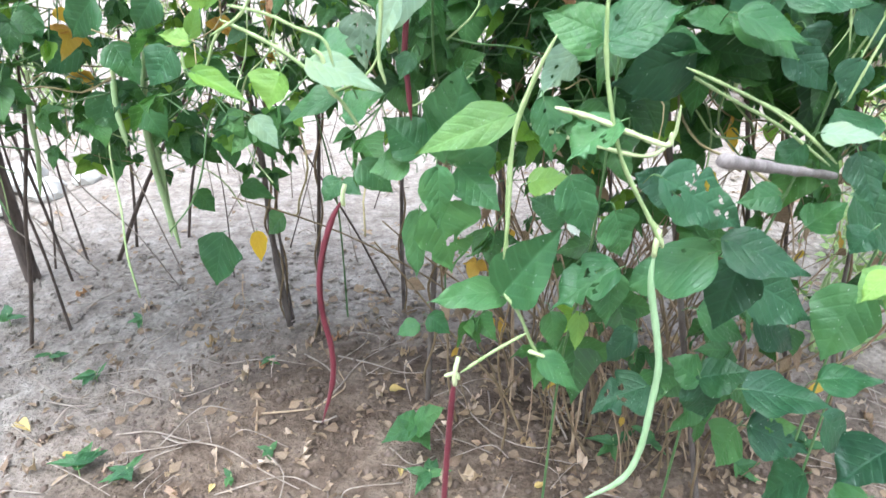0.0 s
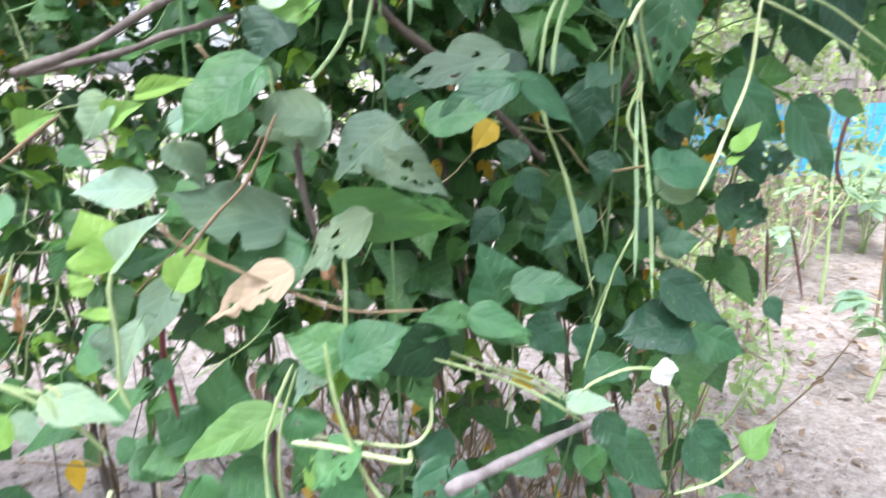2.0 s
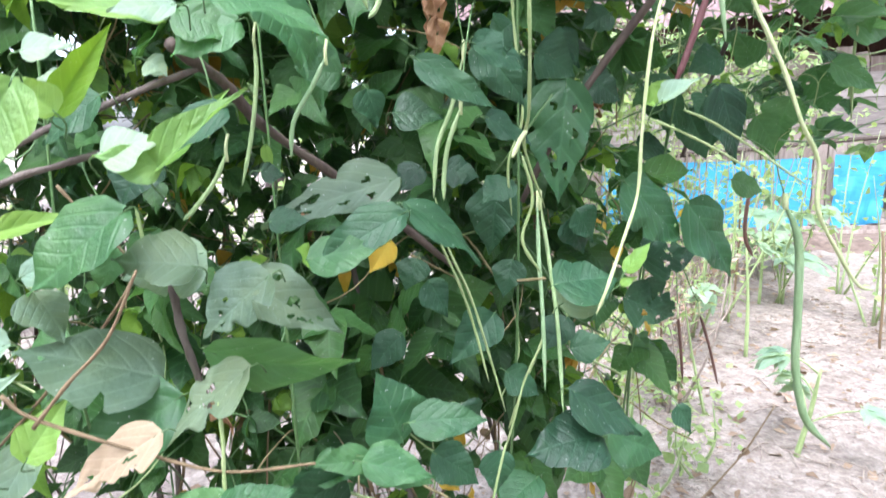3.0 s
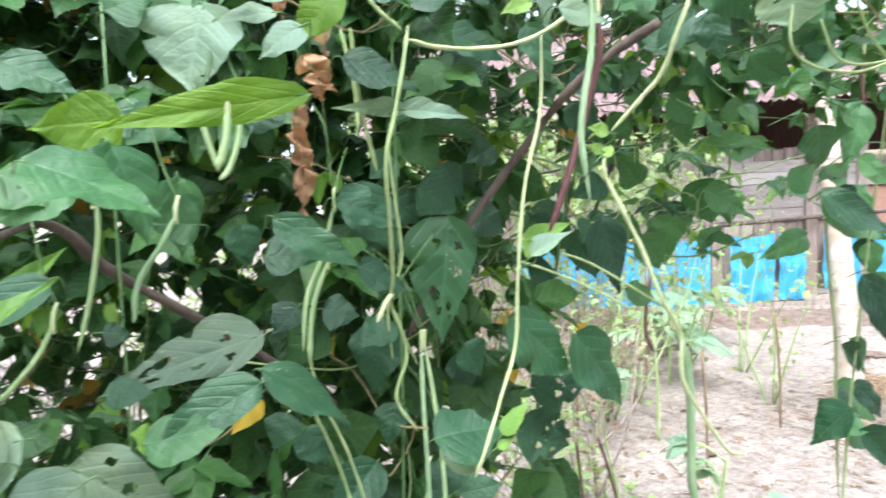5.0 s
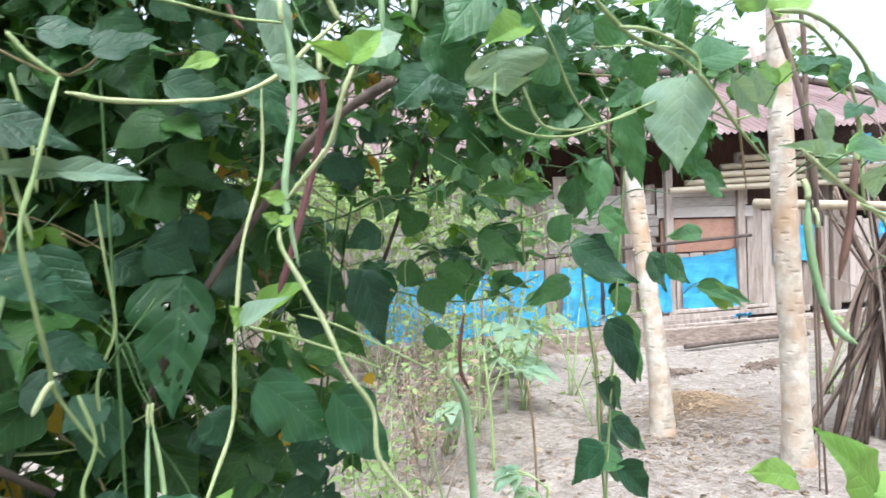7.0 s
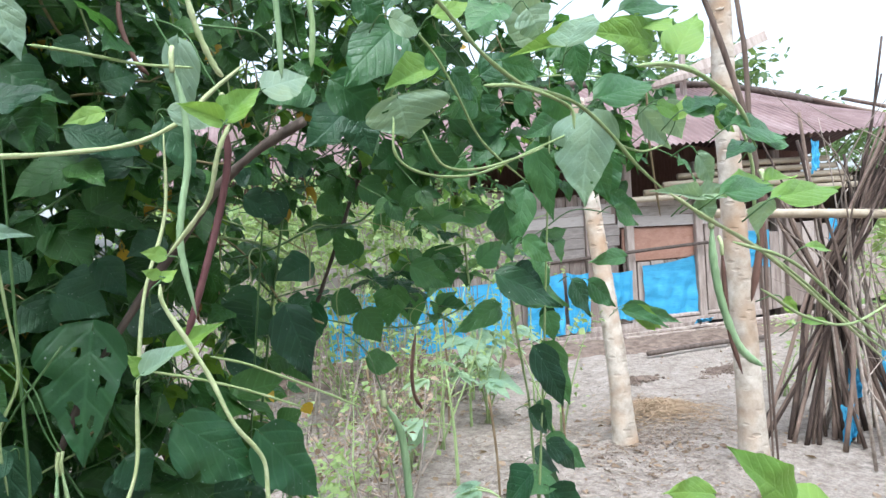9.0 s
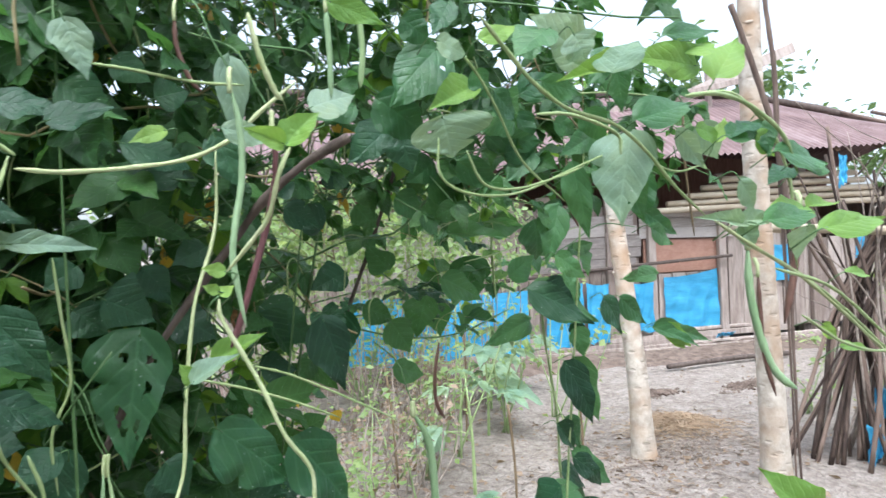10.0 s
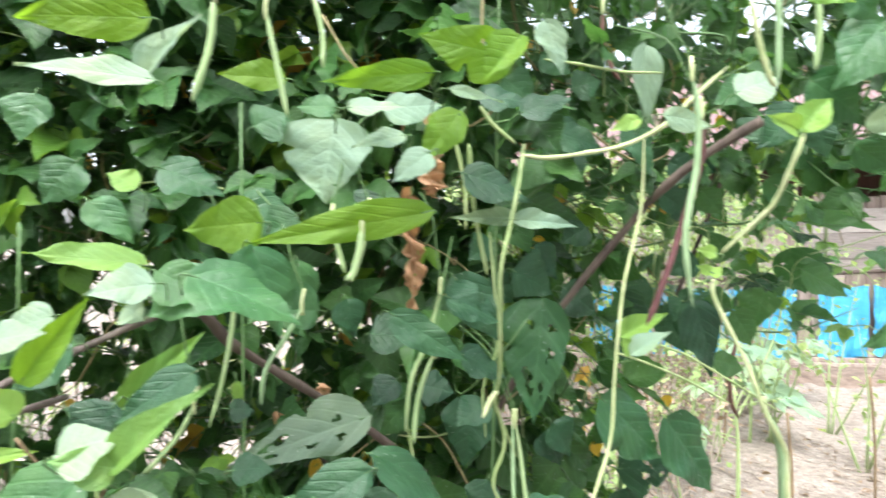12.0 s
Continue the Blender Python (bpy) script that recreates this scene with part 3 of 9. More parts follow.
def build_hut():
    rng = random.Random(5)
    hut = thing("hut", "old timber hut with patched plank walls and a rusty roof", "hut", at=(5.48, 4.16, 0), turn=-26.4)
    x = -3.4
    while x < 5.3:
        w = rng.uniform(0.11, 0.19)
        if not (0.70 < x + w / 2 < 1.70):
            top = rng.uniform(1.44, 1.60) if x < 0.6 else rng.uniform(1.16, 1.30) if x < 2.4 else rng.uniform(0.95, 1.1)
            ob = part("wall_plank", board_bm(w - 0.008, 0.022, top - 0.12, 0.003, 0.004, rng), M["plank"], hut)
            ob.location = (x + w / 2, rng.uniform(-0.006, 0.006), 0.12)
        x += w
    for i in range(6):
        ob = part("wall_plank", board_bm(0.150, 0.022, 0.62, 0.003, 0.003, rng), M["plank"], hut)
        ob.location = (0.79 + i * 0.163, 0.0, 0.14)
    ob = part("door_board", board_bm(0.97, 0.024, 0.34, 0.004, 0.004, rng), M["redplank"], hut, "reddish brown bare board")
    ob.location = (1.20, 0.0, 0.772)
    for px, w in ((0.78, 0.085), (1.60, 0.09), (-0.95, 0.08), (0.33, 0.11), (2.75, 0.09), (4.6, 0.09)):
        ob = part("post", board_bm(w, 0.06, 1.78, 0.006, 0.004, rng), M["plank"], hut)
        ob.location = (px, -0.05, 0.0)
    for px in (-3.3, 2.75, 4.9):
        ob = part("corner_post", board_bm(0.1, 0.1, 1.9, 0.01, 0.004, rng), M["plank"], hut)
        ob.location = (px, 0.12, 0.0)
    for z, y, h, x0, x1 in ((0.0, -0.10, 0.085, -3.0, 1.5), (0.088, -0.07, 0.06, -2.6, 2.4), (0.0, -0.2, 0.075, 0.2, 3.6), (0.0, -0.26, 0.07, -1.7, 0.9), (0.0, -0.34, 0.062, 0.5, 2.7), (0.15, -0.05, 0.045, -1.0, 1.9)):
        ob = part("skirting_plank", board_bm(x1 - x0, 0.035, h, 0.006, 0.006, rng), M["plank"], hut)
        ob.location = ((x0 + x1) / 2, y, z)
    for x0, x1, zt, zb, sd in ((-2.35, -0.60, (0.70, 0.68), (0.05, 0.03), 3), (-0.42, -0.02, (0.70, 0.72), (0.08, 0.1), 8), (0.02, 0.26, (0.72, 0.7), (0.12, 0.1), 4), (0.42, 0.75, (0.70, 0.69), (0.2, 0.18), 5),
                               (0.92, 1.55, (0.72, 0.79), (0.19, 0.16), 6), (2.0, 2.5, (1.05, 1.0), (0.62, 0.6), 9)):
        ob = part("tarpaulin", draped_sheet(x0, x1, zt, zb, sd), M["tarp"], hut, "bright blue plastic tarpaulin nailed over the planks")
        ob.location = (0, -0.11 if x0 < 0.9 else -0.04, 0)
    rail = tube("rail", [(-1.9, -0.14, 0.72), (-0.94, -0.14, 0.78), (0.4, -0.14, 0.86), (1.66, -0.14, 0.92)], 0.017, M["bark"], hut, "peeling round bamboo rail", 8, 4, 0.08)
    del rail
    for x0, x1, z0, n in ((-0.52, 0.63, 0.84, 5), (-2.35, -0.85, 0.75, 6), (0.66, 1.72, 1.125, 3)):
        for i in range(n):
            cut = rng.uniform(-0.05, 0.05)
            ob = part("lap_board", board_bm(x1 - x0 + cut, 0.014, 0.106, 0.003, 0.005, rng), M["mat"], hut, "grey weathered lap board")
            ob.matrix_basis = pose((x0 + x1 + cut) / 2, -0.036 - 0.004 * (i % 2), z0 + 0.108 * i, rng.uniform(-3, 3), rng.uniform(-0.7, 0.7), 0)
    # poles stacked under the eave
    for i, z in enumerate((1.40, 1.47, 1.54, 1.62, 1.70)):
        tube("eave_pole", [(0.7 + 0.2 * i, -0.22 + 0.04 * (i % 2), z), (2.2, -0.2, z + 0.03), (3.6 - 0.1 * i, -0.18, z + 0.05)], 0.032, M["bamboo"], hut, "", 8, 4, 0.05)
    for i in range(16):
        px = -3.2 + i * 0.54 + rng.uniform(-0.05, 0.05)
        tube("rafter", [(px, -0.42, 1.80 + (px + 1.1) * 0.045), (px, 1.2, 2.70)], 0.028, M["pole"], hut, "", 6, 3, 0.06)
    # boards' reddish brown is kept dark, putting the hut's inner shade into it
    ob = part("back_wall", board_bm(8.6, 0.03, 2.5, 0.0), M["dark"], hut, "reddish brown boards inside the hut, darkened to stand for shade")
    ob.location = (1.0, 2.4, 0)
    for px in (-3.4, 5.3):
        ob = part("side_wall", board_bm(0.03, 2.4, 1.7, 0.0), M["plank"], hut)
        ob.location = (px, 1.25, 0)
    eave = lambda x: (-0.52, 1.81 + (x + 1.1) * 0.046)
    ridge = lambda x: (1.2, 2.86 - max(0.0, x - 3.0) * 0.17)
    part("roof_sheet", corrugated(-3.7, 5.6, eave, ridge), M["roof"], hut, "rusty corrugated iron sheets")
    part("roof_sheet", corrugated(-3.7, 5.6, lambda x: (3.2, 1.9), ridge), M["roof"], hut, "rusty corrugated iron sheets")
    tube("ridge_cap", [(-3.7, 1.2, 2.88), (0, 1.2, 2.89), (3.0, 1.2, 2.88), (5.6, 1.2, 2.44)], 0.05, M["bark"], hut, "dark ridge cover", 6, 5, 0.15)
    brd = part("ridge_board", board_bm(1.9, 0.03, 0.13, 0.004), M["plank"], hut, "grey board jutting from the roof")
    brd.matrix_basis = pose(2.5, 0.8, 3.0, 0, -22, 0)
    lath = part("roof_strip", board_bm(2.6, 0.03, 0.07, 0.004), M["plank"], hut)
    lath.matrix_basis = pose(1.5, 0.75, 2.72, 0, -12, 0)
    brace = part("ridge_prop", board_bm(0.06, 0.06, 0.6, 0.004), M["plank"], hut)
    brace.matrix_basis = pose(2.2, 0.9, 2.62, 0, 0, 0)
    # rags tied under the eave
    for px, z in ((2.72, 1.93), (2.9, 1.2)):
        ob = part("rag", draped_sheet(px, px + 0.1, (z, z - 0.02), (z - 0.36, z - 0.30), 12), M["tarp"], hut, "blue rag tied to the eave")
        ob.location = (0, -0.45, 0)


build_hut()


def build_log(label, a, b, r, mat="bark", name="log"):
    a, b = Vector(a), Vector(b)
    mid = (a + b) / 2 + Vector((0, 0, 0.01))
    ob = tube(name, [a, mid, b], r, M[mat], None, "", 9, 6, 0.1)
    return tagged(ob, label, name)


build_log("dark weathered log lying on the yard", (5.30, 3.10, 0.03), (6.45, 2.58, 0.04), 0.022)
build_log("thin dry stick lying on the soil", (4.5, 0.85, 0.02), (5.1, 0.75, 0.03), 0.018, "pole", "stick")
rag = part("rag", draped_sheet(0, 0.2, (0.1, 0.09), (0.0, 0.01), 31), M["tarp"])
rag.matrix_basis = pose(6.55, 3.33, 0.11, 60, 0, -20)
tagged(rag, "crumpled blue plastic scrap on the skirting planks", "rag")


# ---------- papaya trunks ----------
def papaya(base, pts, r0, r1):
    t = thing("papaya_trunk", "pale bare papaya trunk with leaf scars, in the yard", "tree trunk", "papaya trunks", at=base)
    rad = lambda s: r1 + (r0 - r1) * (1 - s) ** 1.3 + 0.022 * math.exp(-s * 22)
    stem = tube("trunk", [(0, 0, -0.04)] + pts, rad, M["trunk"], t, "", 18, 14, 0.03)
    rng = random.Random(int(base[0] * 10))
    for i in range(11):
        s = 0.3 + 0.68 * i / 11
        k = s * (len(pts) - 1)
        a, b = Vector(pts[int(k)]), Vector(pts[min(int(k) + 1, len(pts) - 1)])
        c = a.lerp(b, k - int(k))
        ang = i * 2.4 + rng.uniform(-0.3, 0.3)
        r = rad((s * len(pts)) / (len(pts) + 0.3))
        bm = bmesh.new()
        bmesh.ops.create_icosphere(bm, subdivisions=1, radius=0.022)
        sc = part("leaf_scar", bm, M["trunk"], stem)
        sc.matrix_basis = Matrix.Translation(c + Vector((math.cos(ang) * r, math.sin(ang) * r, 0))) @ pose(0, 0, 0, 0, 0, math.degrees(ang)) @ Matrix.Diagonal((0.22, 1.0, 0.35, 1))
    return t


papaya((3.31, 2.02, 0), [(0.01, 0.03, 0.4), (0.03, 0.09, 0.8), (0.06, 0.16, 1.2), (0.09, 0.22, 1.6), (0.11, 0.27, 1.9)], 0.058, 0.042)
papaya((3.40, 1.38, 0), [(-0.004, 0.01, 0.5), (-0.01, 0.03, 1.1), (0.005, 0.05, 1.7), (0.03, 0.06, 2.3), (0.06, 0.07, 3.0), (0.07, 0.07, 3.5)], 0.060, 0.047)


# ---------- poles leaning together ----------
def build_poles():
    rng = random.Random(21)
    neck = Vector((4.16, 1.27, 0.80))
    for i in range(30):
        foot = Vector((3.88, 1.33, 0)) + Vector((0.42, -0.9, 0)) * rng.uniform(-0.27, 0.27) + Vector((0.9, 0.42, 0)) * rng.uniform(-0.12, 0.12) if i < 19 else Vector((rng.uniform(3.95, 4.35), rng.uniform(0.85, 1.2), 0.0))
        mid = neck + Vector((rng.uniform(-0.07, 0.09), rng.uniform(-0.09, 0.09), rng.uniform(-0.05, 0.05)))
        if i < 19:
            top = Vector((4.58, 0.98, 1.80)) + Vector((rng.uniform(-0.12, 0.16), rng.uniform(-0.14, 0.14), rng.uniform(-0.3, 0.3)))
        else:
            top = mid + (mid - foot) * rng.uniform(0.5, 1.1)
        r = rng.uniform(0.006, 0.0135)
        bend = Vector((rng.uniform(-0.04, 0.04), rng.uniform(-0.04, 0.04), 0))
        ob = tube("wooden_pole", [foot, foot.lerp(mid, 0.5) + bend, mid, mid.lerp(top, 0.5) - bend, top], lambda s, r=r: r * (1.1 - 0.4 * s), M["pole"], None, "", 7, 4, 0.12)
        tagged(ob, "dark weathered wooden pole leaning in a bundle", "pole", "poles leaning together")
    for i in range(22):
        a = Vector((rng.uniform(3.7, 4.5), rng.uniform(0.75, 1.35), rng.uniform(0.5, 1.3)))
        f = Vector((a.x + rng.uniform(-0.2, 0.4), a.y + rng.uniform(-0.2, 0.2), 0.0))
        t = a + Vector((rng.uniform(-0.7, 0.5), rng.uniform(-0.4, 0.4), rng.uniform(0.2, 0.7)))
        ob = tube("dry_branch", [f, a, t], lambda s: 0.007 * (1.2 - s), M["twig"], None, "", 5, 4, 0.1)
        tagged(ob, "thin dry branch leaning among the poles", "branch", "dry branches among the poles")


build_poles()
bar = tube("bamboo_rail", [(3.50, 1.60, 1.20), (3.95, 1.32, 1.17), (4.6, 0.88, 1.12), (5.6, 0.2, 1.06)], 0.024, M["bamboo"], None, "", 9, 5, 0.04)
tagged(bar, "straight pale bamboo rail tied to the papaya trunk and a pole", "rail")
stake = tube("fence_stake", [(5.55, 0.24, -0.05), (5.55, 0.22, 0.6), (5.56, 0.22, 1.2)], 0.03, M["pole"], None, "", 8, 3, 0.08)
tagged(stake, "round weathered stake that carries the rail", "stake")
for px, py, pz in ((4.14, 1.18, 0.36), (3.98, 1.16, 0.20), (4.25, 1.05, 0.45)):
    rg = part("rag", draped_sheet(-0.035, 0.035, (0, 0), (-0.20, -0.17), int(px * 100)), M["tarp"])
    rg.matrix_basis = pose(px, py, pz, 0, 0, -35)
    tagged(rg, "blue plastic rag tied on a leaning pole", "rag", "blue rags on the poles")


# ---------- straw, litter, stones, clods ----------
def build_straw():
    rng = random.Random(8)
    verts, faces = [], []
    for i in range(1300):
        r = abs(rng.gauss(0, 0.15))
        a = rng.uniform(0, 6.28)
        x, y = 3.86 + r * math.cos(a) * 1.15, 2.16 + r * math.sin(a)
        z = 0.07 * math.exp(-(r / 0.22) ** 2) * rng.uniform(0.2, 1.2) + 0.006 + ground_height(x, y)
        d = rng.uniform(0, 6.28)
        l = rng.uniform(0.04, 0.14)
        e = Vector((math.cos(d) * l, math.sin(d) * l, rng.uniform(-0.02, 0.02)))
        tube_data([Vector((x, y, z)) - e / 2, Vector((x, y, z + rng.uniform(0, 0.01))), Vector((x, y, z)) + e / 2], rng.uniform(0.0008, 0.0026), 3, verts, faces, 1)
    ob = part("straw_pile", mesh_of("straw_pile", verts, faces, False), M["straw"])
    tagged(ob, "loose heap of dry straw by the papaya trunk", "straw", kind="stuff")


def build_litter():
    rng = random.Random(9)
    fo = Foliage(TINY_LEAVES + [leaf_grid(5, 4, 0.6, 0.4, 0.4, 0.2, 3)])
    for i in range(2600):
        if i < 2000:
            x, y = rng.uniform(-1.1, 1.3), rng.uniform(0.5, 2.0)
        else:
            x, y = rng.uniform(-3, 6), rng.uniform(1.2, 5)
        d = rng.uniform(0, 6.28)
        l = rng.choice((0.006, 0.009, 0.012, 0.016, 0.022, 0.034)) * (1 if y < 1.6 else 0.7)
        fo.add((x, y, ground_height(x, y) + 0.005), (math.cos(d), math.sin(d), rng.uniform(-0.1, 0.35)), (rng.gauss(0, 0.4), rng.gauss(0, 0.4), 1), l, rng.uniform(0.7, 1.2), rng.randint(0, 3))
    for i in range(560):
        x, y = rng.gauss(0.35, 0.36), rng.gauss(1.05, 0.24)
        d = rng.uniform(0, 6.28)
        fo.add((x, y, ground_height(x, y) + 0.006), (math.cos(d), math.sin(d), rng.uniform(-0.1, 0.5)), (rng.gauss(0, 0.7), rng.gauss(0, 0.7), 1), rng.uniform(0.014, 0.036), rng.uniform(0.6, 1.2), 3)
    ob = part("leaf_litter", fo.mesh("leaf_litter", M["litter"]), None)
    tagged(ob, "dry fallen leaves scattered on the soil", "leaf litter", kind="stuff")
    curled = Foliage([leaf_grid(6, 4, 0.62, 0.7, 0.9, 0.5, 31), leaf_grid(6, 4, 0.5, 0.9, 0.7, 0.5, 32), leaf_grid(6, 4, 0.7, 0.6, -0.8, 0.6, 33)])
    for i in range(190):
        x, y = rng.uniform(-0.7, 1.1), rng.uniform(0.5, 1.5)
        d = rng.uniform(0, 6.28)
        curled.add((x, y, ground_height(x, y) + 0.008), (math.cos(d), math.sin(d), rng.uniform(0.0, 0.6)), (rng.gauss(0, 0.8), rng.gauss(0, 0.8), 1), rng.uniform(0.012, 0.032), rng.uniform(0.5, 1.1), i)
    ob = part("curled_litter", curled.mesh("curled_litter", M["palelitter"]), None)
    tagged(ob, "pale curled dry leaves lying on the dug soil", "leaf litter", kind="stuff")
    verts, faces = [], []
    for i in range(330):
        x, y = (rng.uniform(-1.0, 1.2), rng.uniform(0.5, 1.6)) if i < 230 else (rng.uniform(-2.5, 4), rng.uniform(1.2, 3.5))
        z = ground_height(x, y)
        d = rng.uniform(0, 6.28)
        l = rng.uniform(0.03, 0.2)
        bend = Vector((rng.uniform(-0.04, 0.04), rng.uniform(-0.04, 0.04), rng.uniform(0.0, 0.03)))
        a, b = Vector((x, y, z + 0.004)), Vector((x + math.cos(d) * l, y + math.sin(d) * l, 0))
        b.z = ground_height(b.x, b.y) + rng.uniform(0.002, 0.02)
        tube_data([a, (a + b) / 2 + bend, b], rng.uniform(0.0006, 0.0015), 4, verts, faces, 4)
    ob = part("dry_stalks", mesh_of("dry_stalks", verts, faces), M["twig"])
    tagged(ob, "pale dry stalks strewn on the soil under the vines", "stalks", kind="stuff")
    verts, faces = [], []
    for i in range(9000):
        x, y = (rng.uniform(-1.2, 1.4), rng.uniform(0.5, 1.8)) if i < 8000 else (rng.uniform(-3, 5), rng.uniform(1, 4))
        r = rng.choice((0.002, 0.003, 0.003, 0.004, 0.005, 0.007, 0.011))
        z = ground_height(x, y)
        s = len(verts)
        pts = [(1, 0, 0), (-1, 0, 0), (0, 1, 0), (0, -1, 0), (0, 0, 1), (0, 0, -1)]
        verts += [(x + p[0] * r * rng.uniform(0.6, 1.3), y + p[1] * r * rng.uniform(0.6, 1.3), z + p[2] * r * 0.8) for p in pts]
        faces += [tuple(s + q for q in f) for f in ((0, 2, 4), (2, 1, 4), (1, 3, 4), (3, 0, 4), (2, 0, 5), (1, 2, 5), (3, 1, 5), (0, 3, 5))]
    dug = [f for f in faces if abs((verts[f[0]][0] - 0.25) / 1.2) ** 2 + abs((verts[f[0]][1] - 0.72) / 0.72) ** 2 < 1]
    inner = set(dug)
    outer = [f for f in faces if f not in inner]
    for crumbs, tone in ((dug, "loam"), (outer, "ground")):
        ob = part("soil_clods", mesh_of("soil_clods", verts, crumbs), M[tone])
        tagged(ob, "small crumbs and clods of soil", "clods", kind="stuff")


build_straw()
build_litter()


def build_stone(x, y, r, seed):
    bm = bmesh.new()
    bmesh.ops.create_icosphere(bm, subdivisions=2, radius=r)
    for v in bm.verts:
        v.co *= 1 + 0.35 * noise.noise(v.co / r * 1.2 + Vector((seed, 0, 0)))
        v.co.z *= 0.65
    ob = part("stone", bm, M["stone"])
    ob.location = (x, y, r * 0.4)
    tagged(ob, "rough pale grey stone lying on the soil", "stone", "stones at the bed's edge")


for i, (x, y, r) in enumerate(((-1.55, 2.15, 0.07), (-1.70, 2.25, 0.09), (-1.48, 2.3, 0.05), (-1.62, 2.0, 0.05), (-1.85, 2.1, 0.08))):
    build_stone(x, y, r, i * 3.1)


# ---------- brushwood and weeds behind ----------
def build_brush():
    """Bare thin stems of old vines behind the bed."""
    rng = random.Random(4)
    for i in range(110):
        x = rng.uniform(-2.2, 0.6)
        y = rng.uniform(1.45, 2.9)
        if abs(x) < 0.2:
            continue
        h = rng.uniform(0.5, 1.3)
        t = thing("dry_plant", "thin bare leafless plant rising from the soil", "dry plant", "dry plants behind the bed", at=(x, y, 0))
        top = Vector((rng.gauss(0, 0.3), rng.gauss(0, 0.25), h))
        mid = top * 0.5 + Vector((rng.uniform(-0.1, 0.1), 0, 0))
        wob = [Vector((rng.uniform(-0.035, 0.035), rng.uniform(-0.03, 0.03), 0)) for _ in range(2)]
        stem = tube("stem", [(0, 0, -0.02), mid * 0.5 + wob[0], mid, mid.lerp(top, 0.5) + wob[1], top], lambda s: 0.0019 * (1.15 - s), M["twig" if i % 5 else "bark"], t, "", 5, 4, 0.1)
        for j in range(rng.randint(3, 5)):
            s = rng.uniform(0.25, 0.9)
            p = mid.lerp(top, s)
            q = p + Vector((rng.uniform(-0.25, 0.25), rng.uniform(-0.2, 0.2), rng.uniform(0.03, 0.3)))
            tube("twig", [p, p.lerp(q, 0.5) + Vector((0, 0, 0.02)), q], 0.0009, M["twig" if i % 5 else "bark"], stem, "", 4, 3)


build_brush()


def weed(x, y, h, spread, leaves, size, seed, mat="masspale", label="light green leafy weed rising from the yard", stem="vine", name="weed"):
    rng = random.Random(seed)
    t = thing(name, label, "plant", "weeds in the yard", at=(x, y, 0))
    fo = Foliage(TINY_LEAVES)
    verts, faces = [], []
    for i in range(max(3, leaves // 30)):
        top = Vector((rng.gauss(0, spread), rng.gauss(0, spread), h * rng.uniform(0.55, 1.0)))
        mid = top * 0.5 + Vector((rng.uniform(-0.08, 0.08), rng.uniform(-0.08, 0.08), 0))
        tube_data([(rng.uniform(-0.03, 0.03), rng.uniform(-0.03, 0.03), -0.02), mid, top], lambda s: 0.006 * (1.2 - s), 4, verts, faces, 4)
        for j in range(30):
            s = rng.uniform(0.2, 1.0)
            p = mid.lerp(top, s) if s > 0.5 else mid * (2 * s)
            p = p + Vector((rng.gauss(0, 0.05), rng.gauss(0, 0.05), rng.gauss(0, 0.04)))
            fo.add(p, (rng.gauss(0, 1), rng.gauss(0, 1), rng.gauss(0.1, 0.5)), (rng.gauss(0, 0.5), rng.gauss(0, 0.5), 1), size * rng.uniform(0.6, 1.3), 1, rng.randint(0, 2))
    part("stem", mesh_of("stem", verts, faces), M[stem], t)["kind"] = "stuff"
    cr = part("foliage", fo.mesh("foliage", M[mat]), None, t)
    cr["kind"] = "stuff"


for i, (x, y, h, sp, n, sz) in enumerate((
    (2.9, 4.2, 1.6, 0.4, 360, 0.08), (2.3, 4.6, 1.7, 0.45, 380, 0.09), (3.5, 4.4, 1.3, 0.35, 240, 0.075), (1.9, 3.9, 1.5, 0.35, 260, 0.075), (3.2, 3.7, 0.8, 0.25, 150, 0.06),
    (4.2, 4.2, 0.6, 0.2, 90, 0.05), (2.6, 3.3, 0.45, 0.2, 80, 0.045), (2.15, 2.7, 0.4, 0.15, 70, 0.04), (1.75, 2.3, 0.5, 0.14, 100, 0.04), (1.5, 2.0, 0.45, 0.12, 100, 0.04),
    (4.7, 1.75, 0.45, 0.2, 130, 0.04), (5.4, 1.6, 0.5, 0.25, 130, 0.05), (5.2, 0.6, 0.7, 0.25, 160, 0.05), (5.7, 1.15, 1.0, 0.32, 330, 0.06), (6.6, 1.5, 1.3, 0.4, 420, 0.08), (6.2, 0.5, 0.9, 0.35, 260, 0.06), (1.3, 1.7, 0.42, 0.1, 90, 0.035), (1.15, 1.45, 0.4, 0.08, 90, 0.03), (1.45, 1.55, 0.38, 0.1, 90, 0.03), (1.0, 1.3, 0.35, 0.08, 60, 0.03), (1.75, 1.9, 0.5, 0.12, 100, 0.035),
    (-1.9, 3.4, 0.9, 0.3, 200, 0.06), (-2.8, 3.0, 1.1, 0.35, 260, 0.06), (-0.9, 4.2, 1.0, 0.4, 260, 0.07), (0.3, 4.6, 1.2, 0.4, 300, 0.07), (-2.2, 5.2, 1.4, 0.5, 300, 0.08), (1.0, 5.0, 1.5, 0.4, 300, 0.08))):
    weed(x, y, h, sp, n, sz, 100 + i)


